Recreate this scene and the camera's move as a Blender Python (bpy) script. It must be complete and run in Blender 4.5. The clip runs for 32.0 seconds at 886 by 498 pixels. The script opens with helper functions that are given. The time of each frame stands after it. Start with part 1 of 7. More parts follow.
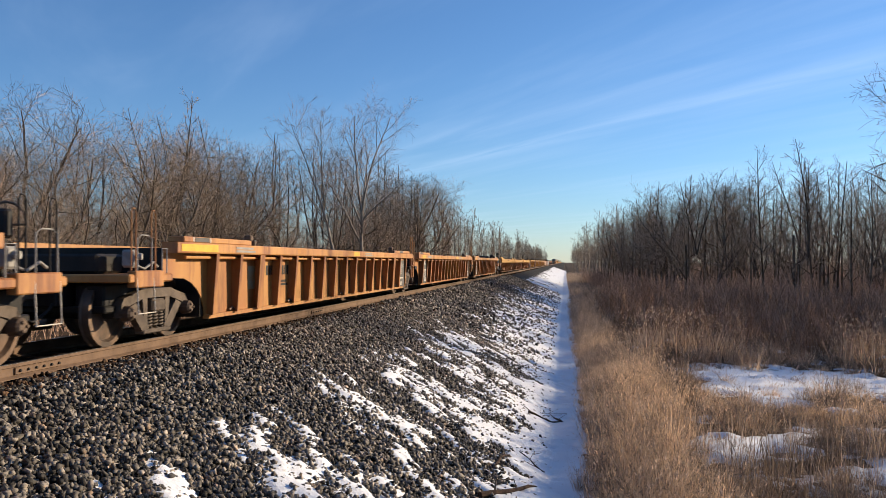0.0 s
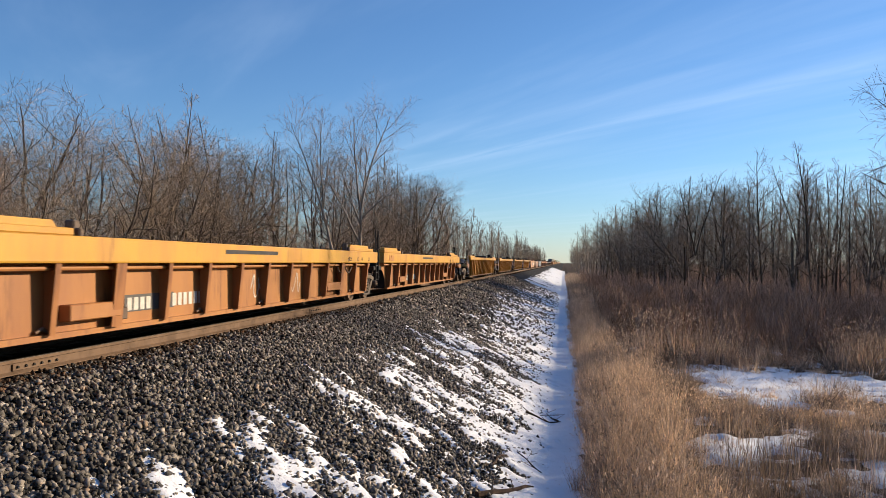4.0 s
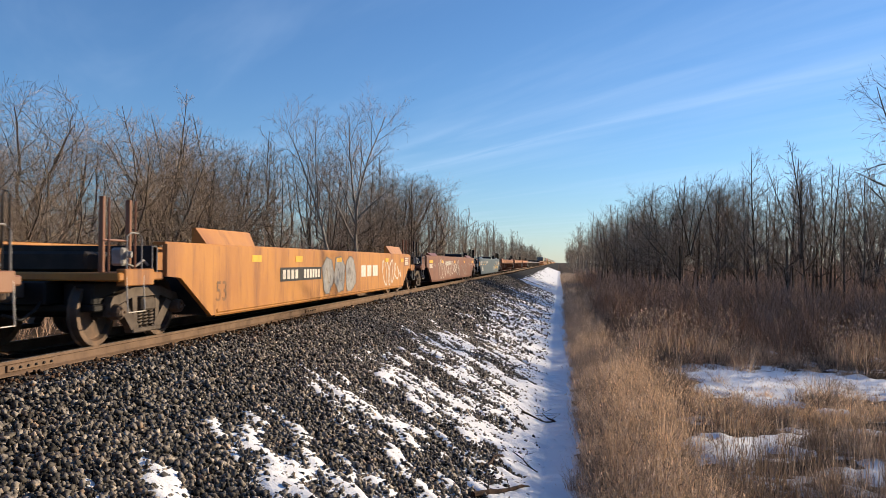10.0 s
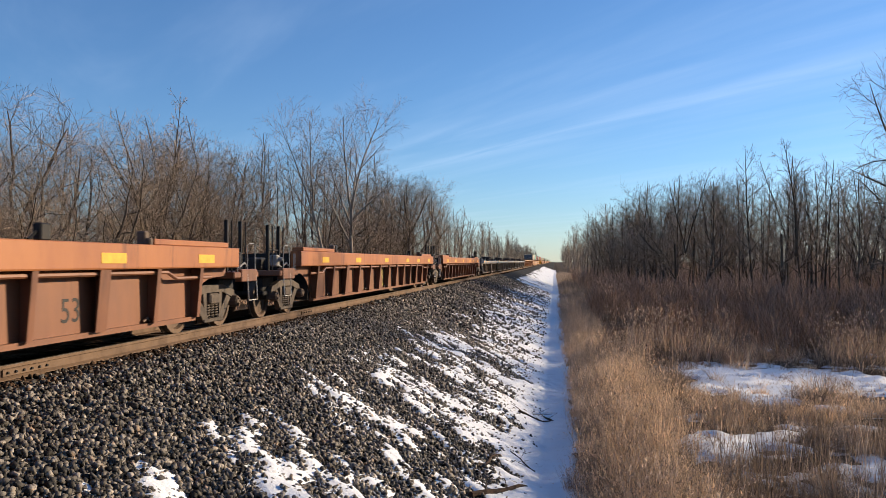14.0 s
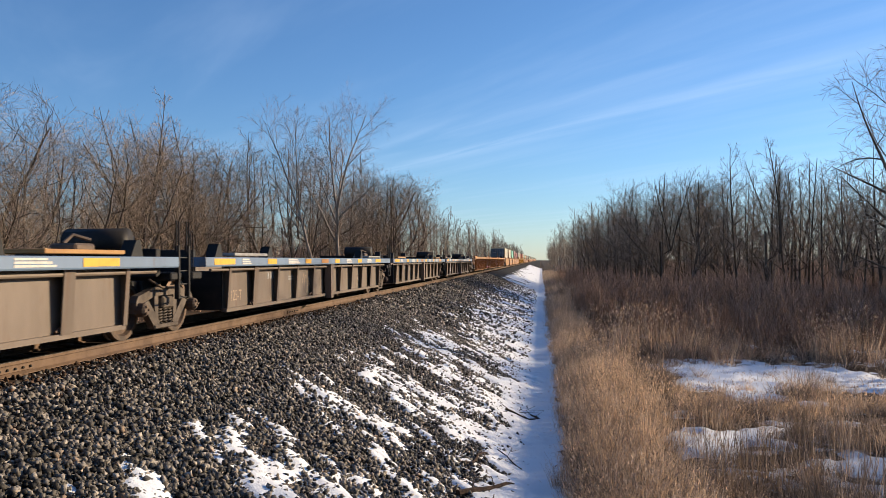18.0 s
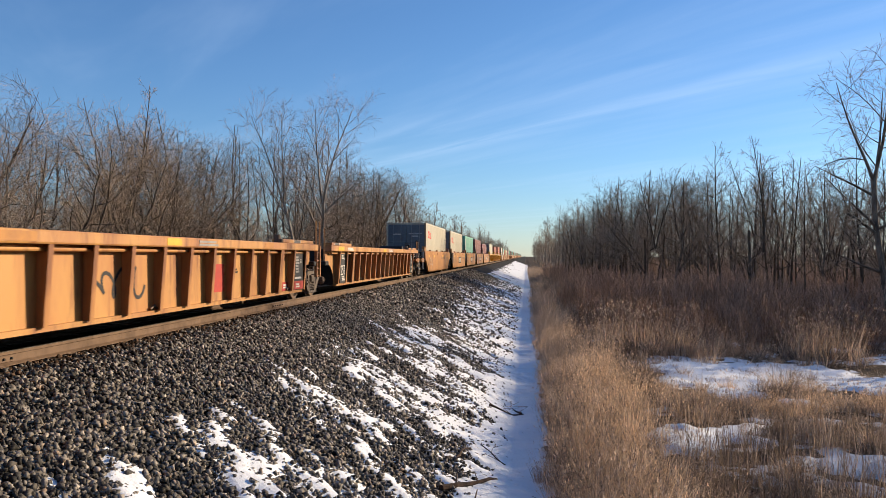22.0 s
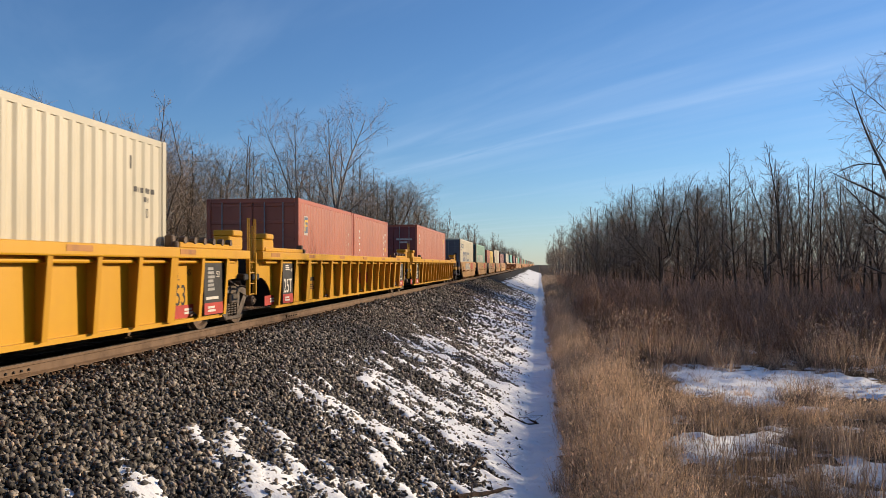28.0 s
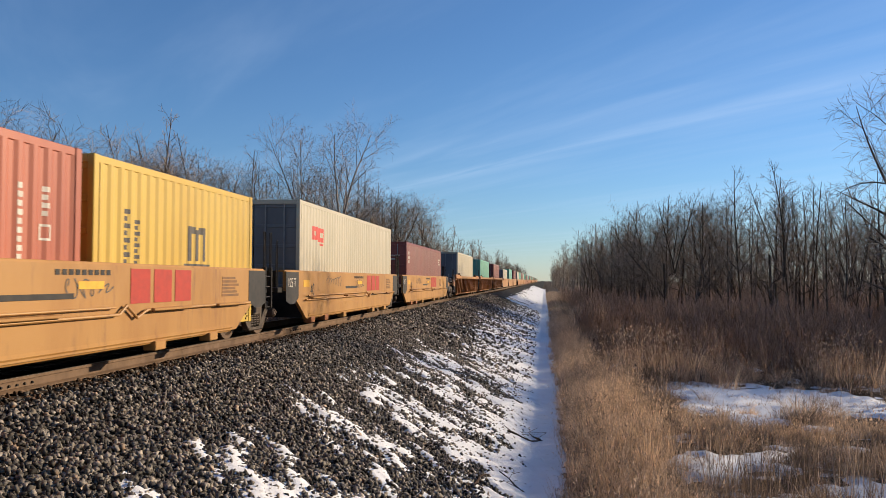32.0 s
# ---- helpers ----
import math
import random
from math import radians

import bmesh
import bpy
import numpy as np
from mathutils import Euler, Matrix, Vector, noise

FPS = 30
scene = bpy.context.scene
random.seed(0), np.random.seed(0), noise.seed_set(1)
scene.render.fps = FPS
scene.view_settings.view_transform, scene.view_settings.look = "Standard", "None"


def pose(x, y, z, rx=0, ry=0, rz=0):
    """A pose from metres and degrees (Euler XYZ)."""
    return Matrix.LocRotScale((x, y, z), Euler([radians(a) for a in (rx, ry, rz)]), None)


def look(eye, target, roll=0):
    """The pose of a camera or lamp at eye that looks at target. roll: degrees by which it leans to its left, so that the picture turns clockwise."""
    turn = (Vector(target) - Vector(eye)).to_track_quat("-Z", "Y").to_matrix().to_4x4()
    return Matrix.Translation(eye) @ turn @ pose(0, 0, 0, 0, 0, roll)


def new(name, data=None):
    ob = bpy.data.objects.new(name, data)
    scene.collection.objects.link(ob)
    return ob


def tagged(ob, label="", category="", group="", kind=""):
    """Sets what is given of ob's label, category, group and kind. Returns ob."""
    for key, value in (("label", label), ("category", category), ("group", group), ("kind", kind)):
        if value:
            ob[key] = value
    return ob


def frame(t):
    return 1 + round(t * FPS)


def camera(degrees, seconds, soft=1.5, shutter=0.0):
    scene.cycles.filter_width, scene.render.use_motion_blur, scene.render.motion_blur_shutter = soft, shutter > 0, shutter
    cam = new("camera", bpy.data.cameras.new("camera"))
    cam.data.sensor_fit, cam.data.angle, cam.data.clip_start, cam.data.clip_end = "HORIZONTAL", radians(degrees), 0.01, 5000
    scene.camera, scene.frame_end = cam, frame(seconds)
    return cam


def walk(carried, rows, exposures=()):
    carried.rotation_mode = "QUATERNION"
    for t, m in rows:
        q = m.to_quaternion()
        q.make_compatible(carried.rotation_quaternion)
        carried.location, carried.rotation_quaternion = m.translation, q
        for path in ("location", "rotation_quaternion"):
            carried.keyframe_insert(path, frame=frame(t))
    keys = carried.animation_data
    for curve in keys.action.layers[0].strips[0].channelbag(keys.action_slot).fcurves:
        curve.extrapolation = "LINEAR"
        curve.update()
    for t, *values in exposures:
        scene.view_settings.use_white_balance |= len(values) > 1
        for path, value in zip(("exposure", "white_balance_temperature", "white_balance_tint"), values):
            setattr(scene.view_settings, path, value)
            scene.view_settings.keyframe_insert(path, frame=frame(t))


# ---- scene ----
# World: the track runs along +Y, x is to the right of it, z = 0 is the top of the rails.
cam = camera(57.2, 32.0, soft=0.8, shutter=0.06)
EYE = (7.30, 0.0, 1.22)


def aim(yaw, up, lean):
    """The camera's pose at its fixed stand: degrees to the right of the track, upwards, and clockwise."""
    return Matrix.Translation(EYE) @ pose(0, 0, 0, 0, 0, -yaw) @ pose(0, 0, 0, 90 + up) @ pose(0, 0, 0, 0, 0, -lean)


walk(cam, [
    (0.0, aim(-8.53, 0.92, 0.00)),
    (0.5, aim(-8.52, 0.89, -0.07)),
    (1.0, aim(-8.50, 0.86, -0.10)),
    (1.5, aim(-8.49, 0.86, -0.17)),
    (2.0, aim(-8.46, 0.88, -0.23)),
    (2.5, aim(-8.42, 0.91, -0.28)),
    (3.0, aim(-8.42, 0.94, -0.36)),
    (3.5, aim(-8.41, 0.94, -0.40)),
    (5.5, aim(-8.58, 0.54, -0.54)),
    (6.0, aim(-8.62, 0.48, -0.51)),
    (6.5, aim(-8.60, 0.47, -0.46)),
    (7.0, aim(-8.51, 0.54, -0.48)),
    (7.5, aim(-8.37, 0.62, -0.47)),
    (8.0, aim(-8.26, 0.70, -0.45)),
    (8.5, aim(-8.18, 0.76, -0.44)),
    (9.0, aim(-8.15, 0.82, -0.42)),
    (9.5, aim(-8.14, 0.87, -0.33)),
    (10.0, aim(-8.12, 0.90, -0.29)),
    (10.5, aim(-8.11, 0.94, -0.24)),
    (11.0, aim(-8.11, 0.97, -0.19)),
    (11.5, aim(-8.13, 0.95, -0.16)),
    (12.0, aim(-8.11, 0.93, -0.12)),
    (12.5, aim(-8.07, 0.89, -0.04)),
    (13.0, aim(-8.02, 0.86, 0.06)),
    (13.5, aim(-7.91, 0.88, 0.16)),
    (14.0, aim(-7.81, 0.92, 0.23)),
    (14.5, aim(-7.70, 0.98, 0.35)),
    (16.5, aim(-7.40, 1.03, 0.49)),
    (17.0, aim(-7.27, 0.94, 0.50)),
    (17.5, aim(-7.09, 0.87, 0.48)),
    (18.0, aim(-6.85, 0.81, 0.43)),
    (18.5, aim(-6.57, 0.75, 0.32)),
    (19.0, aim(-6.27, 0.73, 0.17)),
    (19.5, aim(-6.02, 0.72, -0.01)),
    (20.0, aim(-5.86, 0.70, -0.14)),
    (20.5, aim(-5.78, 0.68, -0.23)),
    (21.0, aim(-5.76, 0.64, -0.24)),
    (21.5, aim(-5.79, 0.57, -0.21)),
    (22.0, aim(-5.84, 0.49, -0.11)),
    (22.5, aim(-5.89, 0.42, -0.08)),
    (23.0, aim(-5.97, 0.36, -0.06)),
    (23.5, aim(-6.09, 0.36, -0.07)),
    (24.0, aim(-6.25, 0.42, -0.06)),
    (24.5, aim(-6.40, 0.51, -0.02)),
    (25.0, aim(-6.52, 0.62, 0.07)),
    (25.5, aim(-6.61, 0.73, 0.12)),
    (27.5, aim(-6.73, 1.02, 0.26)),
    (28.0, aim(-6.79, 1.13, 0.30)),
    (28.5, aim(-6.87, 1.22, 0.33)),
    (29.0, aim(-6.99, 1.33, 0.30)),
    (29.5, aim(-7.08, 1.43, 0.22)),
    (30.0, aim(-7.14, 1.52, 0.15)),
    (30.5, aim(-7.17, 1.64, 0.07)),
    (31.0, aim(-7.18, 1.79, -0.03)),
    (31.5, aim(-7.16, 1.99, -0.06)),
    (32.0, aim(-7.10, 2.22, -0.13)),
], [(0, 0.68, 5500, 11), (23, 0.68, 5500, 11), (24.5, 0.46, 5500, 11), (32, 0.46, 5500, 11)])

# ---- world and sun ----
SUN_AZ, SUN_EL = 35.0, 17.0     # degrees from +X towards +Y, and above the horizon
CIRRUS = 0.36
sun_dir = Vector((math.cos(radians(SUN_AZ)) * math.cos(radians(SUN_EL)), math.sin(radians(SUN_AZ)) * math.cos(radians(SUN_EL)), math.sin(radians(SUN_EL))))
world = bpy.data.worlds.new("sky")
scene.world = world
world.use_nodes = True
wt = world.node_tree
sky = wt.nodes.new("ShaderNodeTexSky")
sky.sky_type, sky.sun_disc = "NISHITA", False
sky.sun_elevation, sky.sun_rotation = radians(SUN_EL), radians(90 - SUN_AZ)
sky.air_density, sky.dust_density, sky.ozone_density = 1.0, 0.1, 4.0
bg = wt.nodes["Background"]
bg.inputs["Strength"].default_value = 0.078


def wmath(op, a, b=None):
    n = wt.nodes.new("ShaderNodeMath")
    n.operation = op
    for sock, val in zip(n.inputs, (a, b)):
        if isinstance(val, (int, float)):
            sock.default_value = val
        elif val is not None:
            wt.links.new(val, sock)
    return n.outputs[0]


# thin cirrus on a flat layer high above: long streaks, drawn out along one wind
way = wt.nodes.new("ShaderNodeSeparateXYZ")
wt.links.new(wt.nodes.new("ShaderNodeTexCoord").outputs["Generated"], way.inputs[0])
over = wmath("MAXIMUM", way.outputs["Z"], 0.03)
lx, ly = wmath("DIVIDE", way.outputs["X"], over), wmath("DIVIDE", way.outputs["Y"], over)
across = wmath("ADD", wmath("MULTIPLY", lx, 0.82), wmath("MULTIPLY", ly, 0.57))
down = wmath("SUBTRACT", wmath("MULTIPLY", ly, 0.82), wmath("MULTIPLY", lx, 0.57))
layer = wt.nodes.new("ShaderNodeCombineXYZ")
wt.links.new(wmath("MULTIPLY", across, 1.0), layer.inputs["X"])
wt.links.new(wmath("MULTIPLY", down, 0.16), layer.inputs["Y"])


def wisps(scale, detail, lo, hi):
    nz = wt.nodes.new("ShaderNodeTexNoise")
    nz.inputs["Scale"].default_value, nz.inputs["Detail"].default_value, nz.inputs["Roughness"].default_value, nz.inputs["Distortion"].default_value = scale, detail, 0.55, 0.4
    wt.links.new(layer.outputs[0], nz.inputs["Vector"])
    mr = wt.nodes.new("ShaderNodeMapRange")
    mr.interpolation_type = "SMOOTHSTEP"
    mr.inputs["From Min"].default_value, mr.inputs["From Max"].default_value = lo, hi
    wt.links.new(nz.outputs["Fac"], mr.inputs["Value"])
    return mr.outputs[0]


def band(centre, width):
    """A soft streak along the wind."""
    d = wmath("DIVIDE", wmath("SUBTRACT", across, centre), width)
    return wmath("POWER", 2.718, wmath("MULTIPLY", wmath("MULTIPLY", d, d), -1.0))


veil = wmath("ADD", wmath("MULTIPLY", wisps(1.3, 5, 0.42, 0.75), 0.30), wmath("MULTIPLY", band(3.68, 0.24), wmath("ADD", wmath("MULTIPLY", wisps(4.0, 6, 0.3, 0.7), 0.45), 0.12)))
veil = wmath("ADD", veil, wmath("MULTIPLY", band(3.0, 0.26), wmath("MULTIPLY", wisps(2.6, 6, 0.3, 0.75), 0.40)))
cloud = wt.nodes.new("ShaderNodeMix")
cloud.data_type = "RGBA"
wt.links.new(wmath("MINIMUM", wmath("MULTIPLY", veil, CIRRUS), 0.9), cloud.inputs["Factor"])
wt.links.new(sky.outputs[0], cloud.inputs["A"])
cloud.inputs["B"].default_value = (7.0, 7.6, 8.2, 1)
wt.links.new(cloud.outputs["Result"], bg.inputs[0])
sun = new("sun", bpy.data.lights.new("sun", "SUN"))
sun.data.energy, sun.data.angle, sun.data.color = 5.0, radians(0.53), (1.0, 0.72, 0.40)
sun.matrix_world = look((0, 0, 0), -sun_dir)

# ---- mesh helpers ----
class Shape:
    """Vertices and faces gathered for one mesh."""

    def __init__(self):
        self.v, self.f = [], []

    def add(self, verts, faces):
        n = len(self.v)
        self.v += [tuple(p) for p in verts]
        self.f += [tuple(i + n for i in fc) for fc in faces]
        return self

    def box(self, x0, x1, y0, y1, z0, z1, bev=0.0):
        if bev <= 0:
            v = [(x, y, z) for x in (x0, x1) for y in (y0, y1) for z in (z0, z1)]
            return self.add(v, [(0, 1, 3, 2), (4, 6, 7, 5), (0, 4, 5, 1), (2, 3, 7, 6), (0, 2, 6, 4), (1, 5, 7, 3)])
        b, v, fc = bev, [], []
        # chamfered box: three vertices at each corner
        for sx, x in ((-1, x0), (1, x1)):
            for sy, y in ((-1, y0), (1, y1)):
                for sz, z in ((-1, z0), (1, z1)):
                    v += [(x, y - sy * b, z - sz * b), (x - sx * b, y, z - sz * b), (x - sx * b, y - sy * b, z)]
        c = lambda i, j, k: 3 * (4 * i + 2 * j + k)
        fc += [tuple(c(0, j, k) for j, k in ((0, 0), (0, 1), (1, 1), (1, 0))), tuple(c(1, j, k) for j, k in ((0, 0), (1, 0), (1, 1), (0, 1)))]
        fc += [tuple(c(i, 0, k) + 1 for i, k in ((0, 0), (1, 0), (1, 1), (0, 1))), tuple(c(i, 1, k) + 1 for i, k in ((0, 0), (0, 1), (1, 1), (1, 0)))]
        fc += [tuple(c(i, j, 0) + 2 for i, j in ((0, 0), (0, 1), (1, 1), (1, 0))), tuple(c(i, j, 1) + 2 for i, j in ((0, 0), (1, 0), (1, 1), (0, 1)))]
        for i in (0, 1):
            for j in (0, 1):
                fc += [(c(i, j, 0), c(i, j, 1), c(i, j, 1) + 1, c(i, j, 0) + 1)]
                fc += [(c(i, 0, j), c(i, 1, j), c(i, 1, j) + 2, c(i, 0, j) + 2)]
                fc += [(c(0, i, j) + 1, c(1, i, j) + 1, c(1, i, j) + 2, c(0, i, j) + 2)]
                for k in (0, 1):
                    q = c(i, j, k)
                    fc += [(q, q + 1, q + 2)]
        return self.add(v, fc)

    def slab(self, outline, x0, x1):
        """A plate: an outline of (y, z) points, between x0 and x1."""
        n = len(outline)
        v = [(x0, y, z) for y, z in outline] + [(x1, y, z) for y, z in outline]
        return self.add(v, [tuple(range(n))[::-1], tuple(range(n, 2 * n))] + [(i, (i + 1) % n, n + (i + 1) % n, n + i) for i in range(n)])

    def along(self, outline, y0, y1):
        """A profile of (x, z) points drawn from y0 to y1."""
        n = len(outline)
        v = [(x, y0, z) for x, z in outline] + [(x, y1, z) for x, z in outline]
        return self.add(v, [tuple(range(n)), tuple(range(n, 2 * n))[::-1]] + [(i, n + i, n + (i + 1) % n, (i + 1) % n) for i in range(n)])

    def tube(self, points, r, n=6, r1=None):
        pts = [Vector(p) for p in points]
        v, fc, m = [], [], len(pts)
        for i, p in enumerate(pts):
            d = (pts[min(i + 1, m - 1)] - pts[max(i - 1, 0)]).normalized()
            a = d.orthogonal().normalized()
            b = d.cross(a)
            rr = r if r1 is None else r + (r1 - r) * i / (m - 1)
            v += [tuple(p + (a * math.cos(2 * math.pi * k / n) + b * math.sin(2 * math.pi * k / n)) * rr) for k in range(n)]
        for i in range(m - 1):
            fc += [(i * n + k, i * n + (k + 1) % n, (i + 1) * n + (k + 1) % n, (i + 1) * n + k) for k in range(n)]
        fc += [tuple(range(n))[::-1], tuple(range((m - 1) * n, m * n))]
        return self.add(v, fc)

    def disc(self, profile, n=24, at=(0, 0, 0)):
        """Turns a profile of (radius, x) points round the x axis."""
        v, fc, m = [], [], len(profile)
        for k in range(n):
            a = 2 * math.pi * k / n
            v += [(at[0] + x, at[1] + r * math.cos(a), at[2] + r * math.sin(a)) for r, x in profile]
        for k in range(n):
            j = (k + 1) % n
            fc += [(k * m + i, k * m + i + 1, j * m + i + 1, j * m + i) for i in range(m - 1)]
        return self.add(v, fc)

    def mesh(self, name, material, smooth=False):
        me = bpy.data.meshes.new(name)
        me.from_pydata(self.v, [], self.f)
        bm = bmesh.new()
        bm.from_mesh(me)
        bmesh.ops.recalc_face_normals(bm, faces=bm.faces)
        bm.to_mesh(me)
        bm.free()
        if material:
            me.materials.append(material)
        if smooth:
            me.polygons.foreach_set("use_smooth", [True] * len(me.polygons))
        return me


def part(name, shape, material, parent=None, label="", at=None, smooth=False):
    """Links a Shape (or a ready mesh) as one mesh object under its thing."""
    me = shape.mesh(name, material, smooth) if isinstance(shape, Shape) else shape
    ob = new(name, me)
    if parent:
        ob.parent = parent
    if at is not None:
        ob.matrix_basis = at if isinstance(at, Matrix) else Matrix.Translation(at)
    if label:
        tagged(ob, label)
    return ob


def raw_mesh(name, verts, faces, material, smooth=False):
    """A large mesh from arrays; all faces have the same number of corners."""
    verts, faces = np.asarray(verts, dtype=np.float32), np.asarray(faces, dtype=np.int32)
    me = bpy.data.meshes.new(name)
    k = faces.shape[1]
    me.vertices.add(len(verts)), me.loops.add(faces.size), me.polygons.add(len(faces))
    me.vertices.foreach_set("co", verts.ravel())
    me.loops.foreach_set("vertex_index", faces.ravel())
    me.polygons.foreach_set("loop_start", np.arange(0, faces.size, k, dtype=np.int32))
    if smooth:
        me.polygons.foreach_set("use_smooth", np.ones(len(faces), dtype=bool))
    me.update(calc_edges=True)
    for m in (material if isinstance(material, (list, tuple)) else [material]):
        me.materials.append(m)
    return me


# ---- painted characters, made once ----
def glyphs(text):
    cu = bpy.data.curves.new("lettering", "FONT")
    cu.body, cu.extrude = text, 0.001
    ob = new("lettering", cu)
    me = bpy.data.meshes.new_from_object(ob.evaluated_get(bpy.context.evaluated_depsgraph_get()))
    bpy.data.objects.remove(ob)
    return me


GLYPHS = {text: glyphs(text) for text in ("25T", "20", "40", "45", "48", "53", "57", "53'", "40/20", "125-T", "125 T")}

# ---- materials ----
def nodes_of(name):
    m = bpy.data.materials.new(name)
    m.use_nodes = True
    return m, m.node_tree, m.node_tree.nodes["Principled BSDF"]


def noise_node(nt, coord, scale, detail=4.0, stretch=(1, 1, 1), rough=0.6):
    mp = nt.nodes.new("ShaderNodeMapping")
    mp.inputs["Scale"].default_value = stretch
    nt.links.new(coord, mp.inputs[0])
    nz = nt.nodes.new("ShaderNodeTexNoise")
    nz.inputs["Scale"].default_value, nz.inputs["Detail"].default_value, nz.inputs["Roughness"].default_value = scale, detail, rough
    nt.links.new(mp.outputs[0], nz.inputs["Vector"])
    return nz.outputs["Fac"]


def ramp(nt, fac, lo, hi):
    r = nt.nodes.new("ShaderNodeMapRange")
    r.inputs["From Min"].default_value, r.inputs["From Max"].default_value = lo, hi
    nt.links.new(fac, r.inputs["Value"])
    return r.outputs[0]


def mixed(nt, fac, a, b):
    mx = nt.nodes.new("ShaderNodeMix")
    mx.data_type = "RGBA"
    for sock, val in ((mx.inputs["Factor"], fac), (mx.inputs["A"], a), (mx.inputs["B"], b)):
        if isinstance(val, (tuple, float, int)):
            sock.default_value = (*val, 1) if isinstance(val, tuple) else val
        else:
            nt.links.new(val, sock)
    return mx.outputs["Result"]


def surface(name, base, second, scale=3.0, rough=0.6, metal=0.0, bump=0.0, fine=40.0, stretch=(1, 1, 1), lo=0.4, hi=0.65, third=None, third_at=(0.55, 0.7),
            third_scale=1.2, third_stretch=(1, 1, 1), vary=0.0, spec=0.5, island=False, leaf=0.0):
    """A worn surface: two colours by noise, a third for stains or rust, fine relief, and a small change from object to object."""
    m, nt, bsdf = nodes_of(name)
    tc = nt.nodes.new("ShaderNodeTexCoord").outputs["Object"]
    col = mixed(nt, ramp(nt, noise_node(nt, tc, scale, 5, stretch), lo, hi), base, second)
    if third:
        col = mixed(nt, ramp(nt, noise_node(nt, tc, third_scale, 6, third_stretch, 0.7), *third_at), col, third)
    if vary:
        if island:
            rnd = nt.nodes.new("ShaderNodeNewGeometry").outputs["Random Per Island"]
        else:
            rnd = nt.nodes.new("ShaderNodeObjectInfo").outputs["Random"]
        hs = nt.nodes.new("ShaderNodeHueSaturation")
        nt.links.new(ramp2(nt, rnd, 1 - vary, 1 + vary), hs.inputs["Value"])
        nt.links.new(col, hs.inputs["Color"])
        col = hs.outputs[0]
    nt.links.new(col, bsdf.inputs["Base Color"])
    fn = noise_node(nt, tc, fine, 3)
    nt.links.new(ramp2(nt, fn, max(rough - 0.12, 0.05), min(rough + 0.12, 1)), bsdf.inputs["Roughness"])
    bsdf.inputs["Metallic"].default_value = metal
    bsdf.inputs["Specular IOR Level"].default_value = min(spec, float(np.interp(rough, [0.45, 0.6, 0.8], [0.45, 0.26, 0.12])))
    if leaf:
        # thin blades let light through
        tr = nt.nodes.new("ShaderNodeBsdfTranslucent")
        nt.links.new(col, tr.inputs["Color"])
        mx = nt.nodes.new("ShaderNodeMixShader")
        mx.inputs[0].default_value = leaf
        nt.links.new(bsdf.outputs[0], mx.inputs[1]), nt.links.new(tr.outputs[0], mx.inputs[2])
        nt.links.new(mx.outputs[0], nt.nodes["Material Output"].inputs["Surface"])
    if bump:
        bp = nt.nodes.new("ShaderNodeBump")
        bp.inputs["Strength"].default_value, bp.inputs["Distance"].default_value = bump, 0.01
        nt.links.new(fn, bp.inputs["Height"])
        nt.links.new(bp.outputs[0], bsdf.inputs["Normal"])
    return m


def ramp2(nt, fac, lo, hi):
    r = nt.nodes.new("ShaderNodeMapRange")
    r.inputs["To Min"].default_value, r.inputs["To Max"].default_value = lo, hi
    nt.links.new(fac, r.inputs["Value"])
    return r.outputs[0]


RUST = (0.13, 0.055, 0.025)
STREAK = (1, 1, 0.12)
M = {}


def paint(key, base, second, rust=RUST, at=(0.56, 0.72), rough=0.5):
    def rich(c):
        g = 0.3 * c[0] + 0.6 * c[1] + 0.1 * c[2]
        return tuple(max(0.0, (g + (q - g) * 1.14) * 0.70) for q in c)
    base, second, rust = rich(base), rich(second), rich(rust)
    M[key] = surface(key, base, second, 1.3, rough, 0.0, 0.15, 60, (1, 1, 0.35), third=rust, third_at=at, third_scale=2.2, third_stretch=(1, 1.6, 0.22), vary=0.06)


paint("faded_orange", (0.62, 0.345, 0.13), (0.47, 0.225, 0.095), (0.25, 0.11, 0.055), (0.50, 0.68))
paint("dull_orange", (0.50, 0.245, 0.09), (0.38, 0.175, 0.075), (0.17, 0.07, 0.035))
M["worn_yellow"] = surface("worn_yellow", (0.20, 0.098, 0.055), (0.255, 0.13, 0.07), 1.3, 0.5, 0, 0.15, 60, (1, 1, 0.35), third=(0.50, 0.30, 0.09), third_at=(0.53, 0.56), third_scale=0.55, third_stretch=(1, 1, 0.8), vary=0.08)
paint("chord_yellow", (0.68, 0.40, 0.08), (0.58, 0.31, 0.08), (0.30, 0.14, 0.05), (0.6, 0.75))
paint("bright_yellow", (0.72, 0.41, 0.025), (0.66, 0.36, 0.02), (0.42, 0.21, 0.03), (0.64, 0.85), 0.4)
paint("rust_red", (0.47, 0.20, 0.085), (0.37, 0.15, 0.07), (0.12, 0.05, 0.035))
paint("rust_brown", (0.29, 0.135, 0.075), (0.21, 0.10, 0.062), (0.13, 0.062, 0.04))
paint("red_brown_smooth", (0.26, 0.12, 0.075), (0.20, 0.09, 0.06), (0.13, 0.06, 0.04))
paint("grey_blue", (0.105, 0.15, 0.18), (0.08, 0.12, 0.145), (0.12, 0.10, 0.08), (0.58, 0.8))
paint("dirty_grey", (0.25, 0.20, 0.16), (0.18, 0.142, 0.112), (0.15, 0.09, 0.06))
